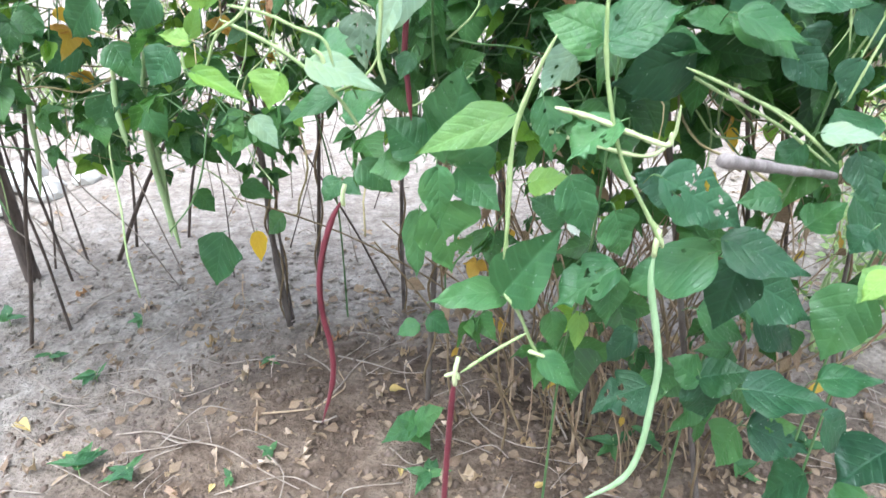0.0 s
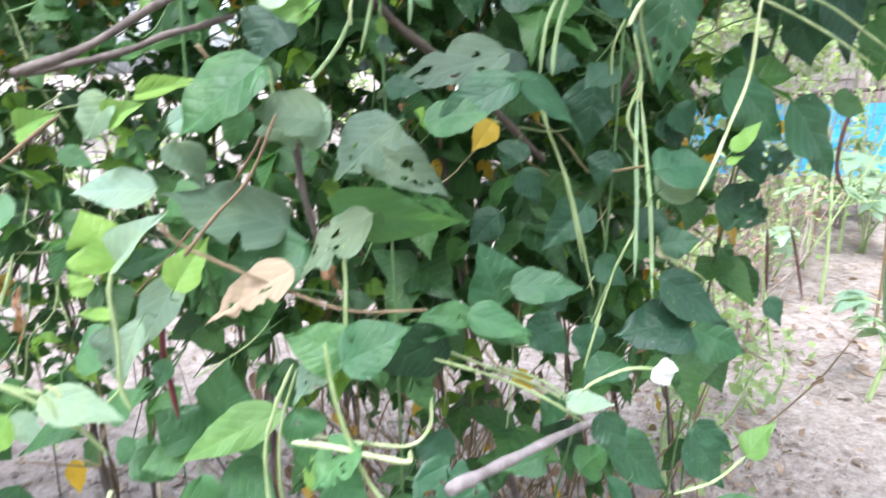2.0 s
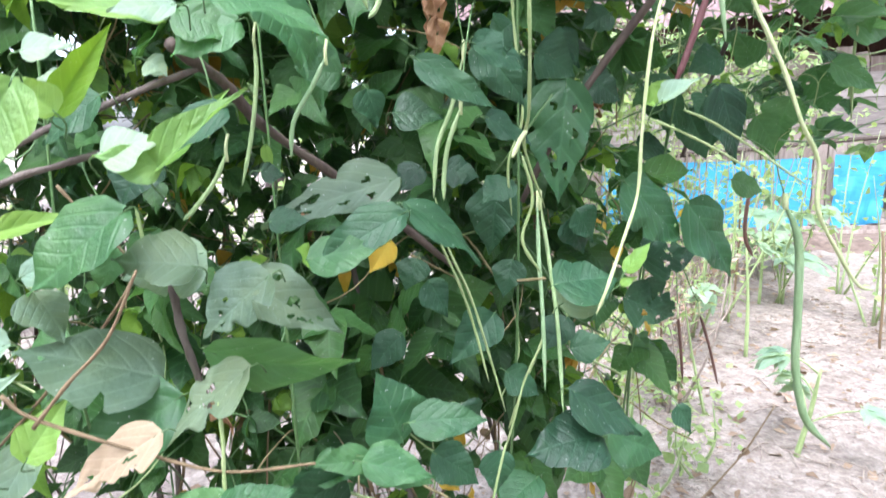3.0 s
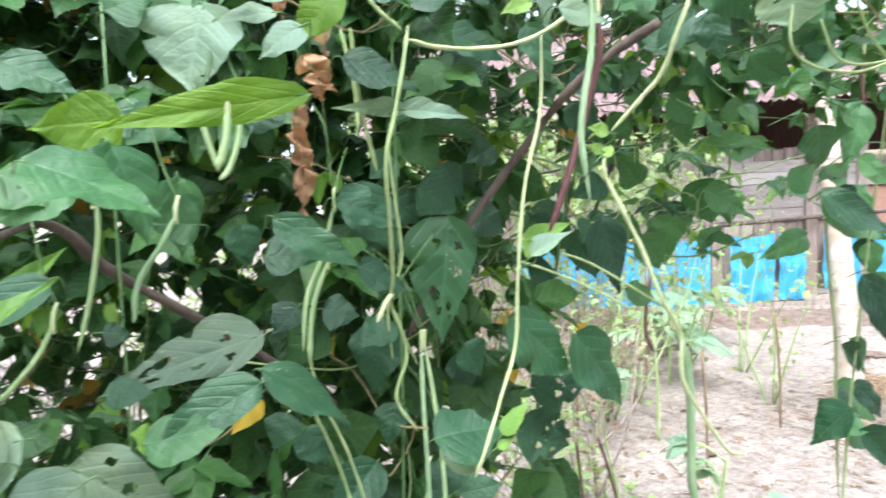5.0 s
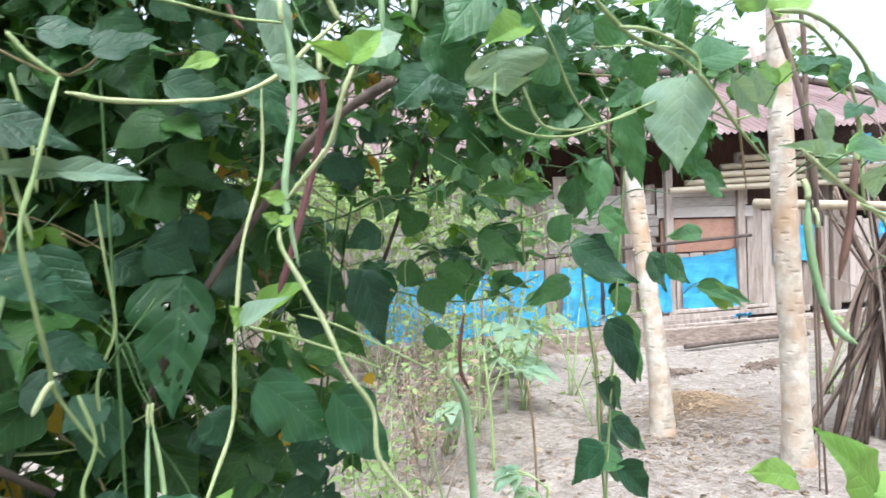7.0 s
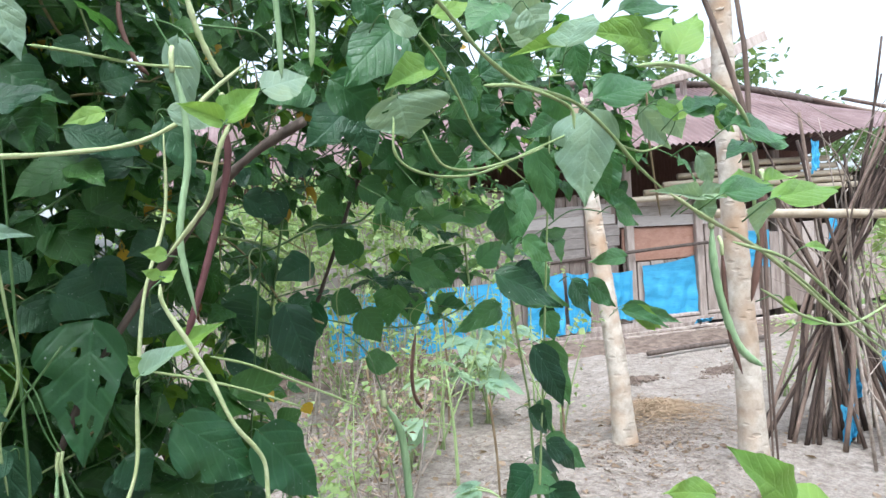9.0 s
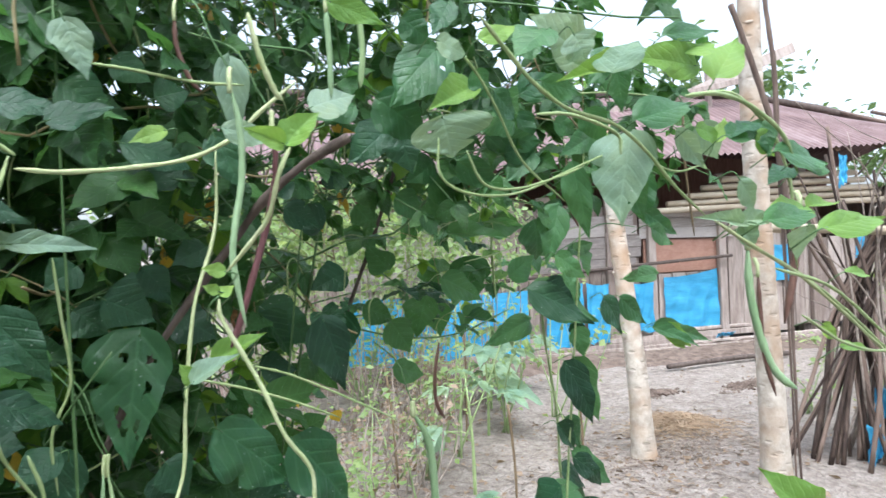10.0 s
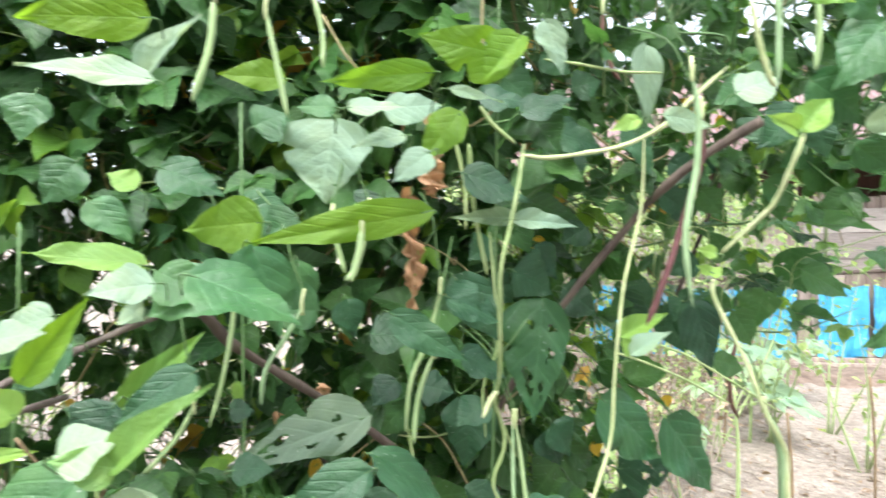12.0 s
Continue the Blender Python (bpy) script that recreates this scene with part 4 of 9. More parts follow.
def tangle(x0, y0, x1, y1, low, h, strands, seed):
    """A row of thin climbing plants grown together over dry canes."""
    rng = random.Random(seed)
    t = thing("climbing_plant", "tangle of pale green climbing plants over dry canes", "plant", "climbing plants before the hut", at=(x0, y0, 0))
    fo, verts, faces, dv, df = Foliage(TINY_LEAVES), [], [], [], []
    for i in range(strands):
        k = rng.random()
        p = Vector(((x1 - x0) * k + rng.gauss(0, 0.08), (y1 - y0) * k + rng.gauss(0, 0.08), rng.uniform(low, h)))
        if i % 5 == 0:
            p.z = 0.0
            e = p + Vector((rng.gauss(0, 0.16), rng.gauss(0, 0.1), h * rng.uniform(0.7, 1.1)))
            tube_data([p, p.lerp(e, 0.5) + Vector((rng.gauss(0, 0.04), 0, 0)), e], 0.0028, 4, dv, df, 3)
            continue
        pts = [p]
        d = Vector((rng.gauss(0, 0.7), rng.gauss(0, 0.4), rng.uniform(-0.2, 1.0))).normalized()
        for q in range(5):
            d = (d + Vector((rng.gauss(0, 0.4), rng.gauss(0, 0.3), rng.gauss(-0.12, 0.35)))).normalized()
            pts.append(pts[-1] + d * rng.uniform(0.06, 0.12))
            if pts[-1].z < 0.02:
                pts[-1].z = 0.02
            for w in range(rng.randint(1, 4)):
                fo.add(pts[-1] + Vector((rng.gauss(0, 0.03), rng.gauss(0, 0.03), rng.gauss(0, 0.03))), (rng.gauss(0, 1), rng.gauss(-0.4, 0.7), rng.gauss(-0.2, 0.6)), (rng.gauss(0, 0.5), rng.gauss(-0.4, 0.5), 1), rng.uniform(0.025, 0.065), 1, rng.randint(0, 2))
        tube_data(pts, 0.0022, 4, verts, faces, 3)
    part("stem", mesh_of("stem", verts, faces), M["vine"], t)["kind"] = "stuff"
    part("cane", mesh_of("cane", dv, df), M["twig"], t)["kind"] = "stuff"
    part("foliage", fo.mesh("foliage", M["masspale"]), None, t)["kind"] = "stuff"


tangle(2.0, 3.5, 2.95, 3.45, 0.95, 1.55, 150, 41)
tangle(2.95, 3.45, 3.7, 3.35, 0.9, 1.4, 100, 42)
tangle(1.4, 3.3, 2.05, 3.5, 0.7, 1.4, 90, 43)


def lobed_plant(x, y, h, seed, size=0.2, label="young plant with broad pale lobed leaves in the yard"):
    """A straight stem with large palmate leaves on stalks."""
    rng = random.Random(seed)
    t = thing("garden_plant", label, "plant", "young plants in the yard", at=(x, y, 0))
    top = Vector((rng.uniform(-0.05, 0.05), rng.uniform(-0.05, 0.05), h))
    tube("stem", [(0, 0, -0.02), top * 0.5 + Vector((0.01, 0, 0)), top], lambda s: 0.009 * (1.15 - 0.6 * s), M["vine"], t, "", 6, 5)
    for i in range(rng.randint(5, 7)):
        p = top * rng.uniform(0.35, 1.0)
        a = rng.uniform(0, 6.28)
        e = p + Vector((math.cos(a), math.sin(a), rng.uniform(0.1, 0.5))) * rng.uniform(0.1, 0.2)
        tube("leaf_stalk", [p, p.lerp(e, 0.5) + Vector((0, 0, 0.015)), e], 0.003, M["vine"], t, "", 4, 3)
        fo = Foliage([leaf_grid(6, 4, 0.55, 0.2, 0.25, 0.06, s) for s in (1, 2, 3)])
        out = Vector((math.cos(a), math.sin(a), -0.15))
        up = Vector((rng.uniform(-0.3, 0.3), rng.uniform(-0.5, 0.1), 1))
        for k, (ang, l) in enumerate(((0, 1), (48, 0.85), (-48, 0.85), (100, 0.6), (-100, 0.6))):
            d = Matrix.Rotation(radians(ang), 3, up.normalized()) @ out
            fo.add(e, d, up, size * l * rng.uniform(0.8, 1.1), 1.0, k)
        part("leaf", fo.mesh("leaf", M["pale"]), None, t)


for i, (x, y, h, s) in enumerate(((2.35, 2.3, 0.5, 0.15), (3.0, 2.9, 0.55, 0.2), (1.85, 1.55, 0.3, 0.11), (3.9, 3.5, 0.5, 0.2), (3.4, 3.3, 0.45, 0.19))):
    lobed_plant(x, y, h, 60 + i, s * 1.15)


def far_tree(x, y, h, seed):
    rng = random.Random(seed)
    t = thing("tree", "leafy green tree round the yard, the unseen near ones added to block light", "tree", "trees round the yard", at=(x, y, 0))
    tube("trunk", [(0, 0, -0.1), (0.1, 0, h * 0.3), (0.0, 0.1, h * 0.65)], lambda s: 0.16 * (1.3 - s), M["bark"], t, "", 8, 5, 0.08)
    fo = Foliage(TINY_LEAVES)
    for i in range(22):
        c = Vector((rng.gauss(0, h * 0.2), rng.gauss(0, h * 0.2), h * rng.uniform(0.45, 0.95)))
        tube("limb", [(0, 0, h * 0.35), c * 0.6 + Vector((0, 0, h * 0.1)), c], lambda s: 0.05 * (1.1 - s), M["bark"], t, "", 5, 3)
        for j in range(110):
            p = c + Vector((rng.gauss(0, h * 0.07), rng.gauss(0, h * 0.07), rng.gauss(0, h * 0.05)))
            fo.add(p, (rng.gauss(0, 1), rng.gauss(0, 1), rng.gauss(-0.3, 0.5)), (rng.gauss(0, 0.5), rng.gauss(0, 0.5), 1), rng.uniform(0.12, 0.24), 1, j % 3)
    part("crown", fo.mesh("crown", M["farleaf"]), None, t)


# last five stand unseen behind the camera, added to block frontal skylight
for i, (x, y, h) in enumerate(((12.5, 7.2, 4.6), (14.0, 5.5, 3.6), (18.5, 4.4, 3.3), (8.5, 10.5, 4.0), (5.0, 12.0, 3.6), (-4.0, 11.0, 3.0), (-8.5, 8.0, 2.8), (0.8, 12.0, 2.6), (-12, 5, 3.0), (20, 1.0, 3.0), (-3.0, -3.6, 4.2), (-0.6, -3.4, 4.6), (2.0, -3.8, 4.4), (4.6, -4.2, 4.0), (-5.4, -1.6, 4.0))):
    far_tree(x, y, h, 300 + i)

# the yard, laid out square to the hut, is swung into place round the bed
SWING = Matrix.Translation((0.394, 0.078, 0)) @ Matrix.Rotation(radians(3.95), 4, "Z") @ Matrix.Translation((-0.421, -0.049, 0))
NEAR_BED = ("leaf_litter", "dry_stalks", "soil_clods", "stone", "dry_plant")
for ob in set(bpy.data.objects) - BEFORE_YARD:
    if ob.parent is None and not ob.name.startswith(NEAR_BED):
        ob.matrix_basis = SWING @ ob.matrix_basis


# ---------- the yard's loose ground cover ----------
def soil_bank():
    """The step of loose brown soil along the foot of the hut."""
    verts, faces = [], []
    n, prof = 150, ((-0.90, -0.03), (-0.72, 0.01), (-0.60, 0.03), (-0.48, 0.042), (-0.30, 0.048), (-0.12, 0.052))
    for i in range(n + 1):
        x = -3.6 + 9.2 * i / n
        for j, (y, z) in enumerate(prof):
            k = noise.noise((x * 1.7, y * 3, 4)) * 0.10 + noise.noise((x * 7, y * 9, 1)) * 0.035
            verts.append((x, y + k, z + (0.05 * k if j else 0) + 0.02 * noise.noise((x * 9, y * 9, 8)) * (j > 0)))
    m = len(prof)
    faces = [(i * m + j, (i + 1) * m + j, (i + 1) * m + j + 1, i * m + j + 1) for i in range(n) for j in range(m - 1)]
    ob = part("soil_bank", mesh_of("soil_bank", verts, faces), M["loam"])
    ob.matrix_basis = SWING @ pose(5.48, 4.16, 0, 0, 0, -26.4)
    tagged(ob, "low bank of loose brown soil along the hut", "soil", kind="structure")


soil_bank()


def clod_strip(cx, cy, lx, ly, count, seed, rs=(0.006, 0.010, 0.016)):
    rng = random.Random(seed)
    verts, faces = [], []
    for i in range(count):
        a, q = rng.uniform(0, 6.28), rng.random() ** 0.6
        x, y = cx + lx * q * math.cos(a) + 0.03 * rng.gauss(0, 1), cy + ly * q * math.sin(a) + 0.03 * rng.gauss(0, 1)
        r = rng.choice(rs)
        z = ground_height(x, y) + 0.012 * (1 - q)
        s = len(verts)
        verts += [(x + p[0] * r * rng.uniform(0.6, 1.4), y + p[1] * r * rng.uniform(0.6, 1.4), z + p[2] * r * rng.uniform(0.5, 0.9)) for p in ((1, 0, 0), (-1, 0, 0), (0, 1, 0), (0, -1, 0), (0, 0, 1), (0, 0, -1))]
        faces += [tuple(s + q for q in f) for f in ((0, 2, 4), (2, 1, 4), (1, 3, 4), (3, 0, 4), (2, 0, 5), (1, 2, 5), (3, 1, 5), (0, 3, 5))]
    ob = part("dark_clods", mesh_of("dark_clods", verts, faces), M["loam"])
    tagged(ob, "dark broken soil on the yard, two strips of it standing for ledge shadows", "clods", kind="stuff")


# first two strips: dark clods laid where low ledges only cast shadow
clod_strip(4.24, 2.99, 0.22, 0.05, 500, 1)
clod_strip(4.95, 2.72, 0.30, 0.06, 600, 2)
clod_strip(3.05, 2.15, 0.35, 0.16, 180, 3, (0.003, 0.005, 0.008))


def yard_litter():
    rng = random.Random(19)
    fo = Foliage(TINY_LEAVES + [leaf_grid(5, 4, 0.6, 0.4, 0.4, 0.2, 3)])
    verts, faces = [], []
    for i in range(5200):
        if i < 1500:
            r, a = abs(rng.gauss(0, 0.33)), rng.uniform(0, 6.28)
            x, y = 3.42 + r * math.cos(a) * 1.3, 2.20 + r * math.sin(a)
        elif i < 3400:
            x, y = rng.uniform(1.0, 3.2), rng.uniform(1.3, 4.2)
        else:
            x, y = rng.uniform(-3.0, 6.5), rng.uniform(0.6, 5.0)
        z = ground_height(x, y) + 0.004
        d = rng.uniform(0, 6.28)
        if i % 2:
            fo.add((x, y, z), (math.cos(d), math.sin(d), rng.uniform(-0.1, 0.4)), (rng.gauss(0, 0.4), rng.gauss(0, 0.4), 1), rng.choice((0.012, 0.02, 0.03, 0.05)), rng.uniform(0.6, 1.1), rng.randint(0, 3))
        else:
            l = rng.uniform(0.03, 0.16)
            e = Vector((math.cos(d) * l, math.sin(d) * l, rng.uniform(0, 0.02)))
            p = Vector((x, y, z))
            tube_data([p, p + e * 0.5 + Vector((rng.gauss(0, 0.01), rng.gauss(0, 0.01), 0.008)), p + e], rng.uniform(0.0008, 0.0026), 3, verts, faces, 2)
    ob = part("yard_litter", fo.mesh("yard_litter", M["litter"]), None)
    tagged(ob, "brown and tan dry leaves scattered over the yard", "leaf litter", kind="stuff")
    ob = part("yard_twigs", mesh_of("yard_twigs", verts, faces), M["twig"])
    tagged(ob, "broken twigs and stalks scattered over the yard", "twigs", kind="stuff")


yard_litter()

# dry weeds along the edge of the bed and thin stakes beside them
RW = random.Random(50)
for i in range(20):
    wx = RW.uniform(1.35, 3.3)
    wy = 0.55 + wx * 1.08 + RW.uniform(-0.35, 0.9)
    weed(wx, wy, RW.uniform(0.3, 0.75), 0.13, RW.randint(25, 60), RW.uniform(0.022, 0.045), 500 + i, "masspale" if i % 3 == 0 else "litter", "dry brown weed with a few small leaves in the yard", "twig", "dry_weed")
for i, (wx, wy) in enumerate(((1.95, 2.62), (2.2, 2.87), (2.05, 2.93), (1.85, 2.5), (2.3, 3.0), (1.75, 2.75))):
    weed(wx, wy, 0.42 + 0.06 * (i % 3), 0.16, 150, 0.016, 560 + i, "litter", "dead brown weed gone to bare stalks", "twig", "dry_weed")
for fx, fy, tx, tz in ((2.13, 2.12, 2.11, 0.49), (2.75, 2.31, 2.72, 0.55), (1.92, 2.75, 1.88, 0.6), (2.6, 3.1, 2.62, 0.7)):
    ob = tube("plant_stake", [(fx, fy, -0.03), ((fx + tx) / 2 + 0.006, fy, tz / 2), (tx, fy + 0.01, tz)], 0.006, M["vinebrown"], None, "", 6, 4, 0.15)
    tagged(ob, "thin brown stick standing in the yard", "stick", "thin sticks in the yard")
for i in range(34):
    a = Vector((RW.uniform(3.7, 5.4), RW.uniform(0.55, 1.6), RW.uniform(0.3, 1.35)))
    t = a + Vector((RW.uniform(-0.8, 0.8), RW.uniform(-0.5, 0.5), RW.uniform(-0.3, 0.6)))
    f = Vector((a.x + RW.uniform(-0.5, 0.5), a.y + RW.uniform(-0.3, 0.3), 0))
    ob = tube("dry_branch", [f, a + (f - a) * 0.4 + Vector((0.04, 0, 0)), a, t], lambda s: 0.0055 * (1.2 - s), M["twig"], None, "", 5, 4, 0.12)
    tagged(ob, "thin dry branch leaning among the poles", "branch", "dry branches among the poles")
for pts, r in (([(2.864, 1.511, 2.107), (2.911, 1.471, 1.91), (2.964, 1.426, 1.661), (2.985, 1.407, 1.527), (3.001, 1.39, 1.318), (3.008, 1.378, 1.052), (2.998, 1.378, 0.769), (3.008, 1.378, 0.3845), (3.0180000000000002, 1.3679999999999999, -0.04)], 0.017), ([(2.993, 1.441, 2.152), (3.004, 1.429, 1.975), (3.011, 1.42, 1.853), (3.01, 1.416, 1.635), (3.008, 1.415, 1.517), (3.018, 1.405, 0.9101999999999999), (3.023, 1.4000000000000001, 0.45509999999999995), (3.038, 1.405, -0.04)], 0.014)):
    ob = tube("tall_stick", pts[::-1], lambda s, r=r: r * (0.25 + 0.55 * min(1, s * 2.0) ** 2) * (1.15 - 0.3 * s), M["pole"], None, "", 7, 5, 0.14)
    tagged(ob, "tall crooked dark stick standing before the papaya trunk", "stick", "tall sticks by the trunk")
for i, (wx, wy, h, n) in enumerate(((2.4, 2.9, 1.2, 330), (2.85, 3.05, 1.35, 360), (3.35, 3.1, 1.2, 300), (2.1, 2.75, 0.95, 240), (3.0, 2.6, 0.8, 180))):
    weed(wx, wy, h, 0.24, int(n * 0.35), 0.042, 700 + i)


# ---------- the mass of vines behind the front leaves ----------
def vine_room(x, y, z):
    """How thick the growth is at a place, 0 to 1."""
    lump = noise.noise((x * 3.1, y * 3.1, z * 3.1)) * 0.5 + noise.noise((x * 8, y * 8, z * 8)) * 0.25
    d = 0.0
    edge = 0.60 + 0.45 * (y - 0.75) + 0.16 * lump
    if x < edge and 0.79 + 0.1 * lump < y < 1.55 and z < 1.80 + 0.2 * lump:
        low = 0.30 + 0.35 * max(0.0, y - 0.85)
        left = 0.80 - 0.42 * (y - 0.6)
        k = min(1.0, max(0.0, (0.16 - x) / 0.22))
        low = low + (left - low) * k + 0.14 * lump
        if z > low:
            d = 0.62 + 0.38 * min(1.0, max(0.0, (z - 1.15) / 0.15))
            if x < -0.1:
                d *= 0.8 if z > 0.92 else 0.52
            if x > edge - 0.13:
                d *= 0.6
            if z < 0.68 and y > 0.75 and x > -0.2:
                d *= 0.2
    # the arch that reaches out over the path
    roof = 1.235 + 0.03 * (x - 0.5) + 0.12 * lump
    if 0.40 < x < 0.394 + 1.40 * (y - 0.08) + 0.15 * lump and 0.66 < y < 1.3 and x < 1.4 and roof < z < (1.74 if x < 0.8 else 1.74 - 0.45 * (x - 0.8)) + 0.15 * lump:
        d = max(d, 0.55 if y < 0.95 else 0.4)
    # loose strands that hang beyond it
    if 0.72 < x < 1.35 and 1.0 < y < 1.5 and 1.06 < z < 1.3:
        d = max(d, 0.06)
    return d


def build_mass():
    rng = random.Random(77)
    vines = {}
    made = 0
    fo = [Foliage(SMALL_LEAVES) for _ in range(4)]
    # young takes the small leaves coloured as if lit from behind
    old, young, trimmed = Foliage(SMALL_LEAVES), Foliage(SMALL_LEAVES), Foliage(SMALL_LEAVES)
    verts, faces = [], []
    while made < 9800:
        x, y, z = rng.uniform(-1.7, 1.5), rng.uniform(0.55, 1.6), rng.uniform(0.25, 1.95)
        if rng.random() > vine_room(x, y, z) * (1.0 if y < 0.95 else 0.62 if y < 1.15 else 0.40):
            continue
        made += 1
        p = Vector((x, y, z))
        a = rng.gauss(0, 0.9)
        out = Vector((math.sin(a) * 0.8, -math.cos(a), rng.uniform(-0.7, 0.5))).normalized()
        up = Vector((rng.gauss(0, 0.6), -0.25 + rng.gauss(0, 0.55), 0.75)).normalized()
        stalk = rng.uniform(0.03, 0.08)
        e = p + out * stalk
        wild = noise.noise((x * 5, y * 5, z * 4))
        ragged = x < -1.42 + 0.4 * wild or y > 1.52 + 0.18 * wild
        if not ragged:
            tube_data([p, e], 0.0012, 3, verts, faces, 0)
        size = rng.choice((rng.uniform(0.022, 0.04), rng.uniform(0.035, 0.06), rng.uniform(0.045, 0.085)))
        if x < -0.1 or z > 1.22 and x > 0.45:
            size = min(size, rng.uniform(0.03, 0.055))
        if 0.2 < x and z < 1.22 and y > 0.72 and made % 3 == 0:
            size = rng.uniform(0.055, 0.085)
        dying = made % 26 == 7 and y > 0.9
        if dying or (made % 5 == 3 and y > 0.82):
            size = min(size, rng.uniform(0.025, 0.045))
        if z > 1.2 and x < 0.5 and made % 3:
            size = rng.uniform(0.04, 0.075)
        k = 0 if x < -0.3 else 1 if x < 0.2 else 2 if x < 0.62 else 3
        hang = Vector((out.x, out.y * 0.8, out.z - 0.6))
        for ang, l in ((0, 1.0), (82, 0.82), (-82, 0.82)):
            d = Matrix.Rotation(radians(ang + rng.uniform(-14, 14)), 3, up) @ hang
            u2 = up + Vector((rng.gauss(0, 0.2), rng.gauss(0, 0.2), rng.gauss(0, 0.2)))
            (trimmed if ragged else old if dying else young if (made % 5 == 3 and y > 0.82) else fo[k]).add(e, d, u2, size * l * rng.uniform(0.85, 1.15), rng.uniform(0.85, 1.1), rng.randint(0, 6))
    for f in fo:
        ob = part("vine_foliage", f.mesh("vine_foliage", M["mass"]), None)
        tagged(ob, "dense dark green foliage deep in the bean vines", "foliage", kind="stuff")
    ob = part("yellowed_foliage", old.mesh("yellowed_foliage", M["oldmass"]), None)
    tagged(ob, "yellow and brown dying leaves deep in the vines", "foliage", kind="stuff")
    ob = part("young_foliage", young.mesh("young_foliage", M["massglow"]), None)
    tagged(ob, "small yellow-green leaves deep in the vines, coloured as lit through", "foliage", kind="stuff")
    # thin twining stems all through the growth
    tan, tanf, light, lightf = [], [], [], []
    for i in range(2100):
        x, y, z = rng.uniform(-1.3, 1.1), rng.uniform(0.66, 1.3), rng.uniform(0.6, 1.65)
        if vine_room(x, y, z) < 0.2:
            continue
        pts = [Vector((x, y, z))]
        if i % 3 == 1 and y < 0.74:
            continue
        d = Vector((rng.gauss(0, 0.5), rng.gauss(0, 0.3), rng.gauss(0, 1))).normalized()
        for s in range(4):
            d = (d + Vector((rng.gauss(0, 0.45), rng.gauss(0, 0.4), rng.gauss(0, 0.45)))).normalized()
            pts.append(pts[-1] + d * 0.058)
        tube_data(pts, rng.uniform(0.0007, 0.0016), 4, *((verts, faces), (light, lightf), (tan, tanf))[i % 3], 3)
    ob = part("vine_stems", mesh_of("vine_stems", verts, faces), M["stalk"])
    pale = part("young_stems", mesh_of("young_stems", light, lightf), M["vine"])
    tagged(pale, "thin light green stems and tendrils through the foliage", "vine stems", kind="stuff")
    dry = part("dry_stems", mesh_of("dry_stems", tan, tanf), M["drystem"])
    tagged(dry, "thin dry tan stems all through the foliage", "vine stems", kind="stuff")
    tagged(ob, "thin green twining stems all through the foliage", "vine stems", kind="stuff")


build_mass()


def build_undergrowth():
    """Dead stems and withered leaves standing in the shade under the foliage."""
    rng = random.Random(41)
    brown, brownf, tan, tanf = [], [], [], []
    dead, fallen = Foliage(SMALL_LEAVES), Foliage(SMALL_LEAVES)
    for i in range(120):
        x, y = rng.gauss(0.36, 0.17), rng.uniform(0.9, 1.28)
        if not 0.0 < x < 0.58 + 0.3 * (y - 0.88):
            continue
        p = Vector((x, y, ground_height(x, y) - 0.01))
        pts, d = [p], Vector((rng.gauss(-0.05, 0.16), rng.gauss(0, 0.13), 1)).normalized()
        steps = rng.randint(4, 8)
        for k in range(steps):
            d = (d + Vector((rng.gauss(0, 0.2), rng.gauss(0, 0.16), rng.gauss(0, 0.08)))).normalized()
            pts.append(pts[-1] + d * 0.1)
        r = rng.uniform(0.0008, 0.0028)
        tube_data(pts, lambda u, r=r: r * (1.15 - 0.6 * u), 5, *((brown, brownf) if i % 3 else (tan, tanf)), 3, 0.15, rng)
        for k in range(rng.randint(1, 3)):
            q = pts[rng.randint(2, steps)]
            a = Vector((rng.gauss(0, 0.6), rng.gauss(0, 0.4), -1))
            (dead if rng.random() < 0.2 else fallen).add(q, a, (rng.gauss(0, 1), -1, rng.gauss(0, 0.5)), rng.uniform(0.02, 0.05), rng.uniform(0.4, 0.9), rng.randint(0, 6))
    for name, v, f, tone, label in (("dead_stems", brown, brownf, "vinebrown", "brown dead stems standing under the foliage"), ("tan_stems", tan, tanf, "straw", "tan dry stems standing under the foliage")):
        tagged(part(name, mesh_of(name, v, f), M[tone]), label, "dry stems", kind="stuff")
    tagged(part("yellow_leaves", dead.mesh("yellow_leaves", M["oldmass"]), None), "yellow withered leaves hanging under the foliage", "dead leaves", kind="stuff")
    tagged(part("brown_leaves", fallen.mesh("brown_leaves", M["litter"]), None), "brown shrivelled leaves hanging under the foliage", "dead leaves", kind="stuff")


build_undergrowth()


# ---------- upright supports and old stems under the vines ----------
def stick_points(x, y, h, lean, rng):
    return [(x, y, -0.03)] + [(x + lean[0] * s + rng.uniform(-0.012, 0.012), y + lean[1] * s + rng.uniform(-0.012, 0.012), h * s) for s in (0.25, 0.5, 0.75, 1.0)]


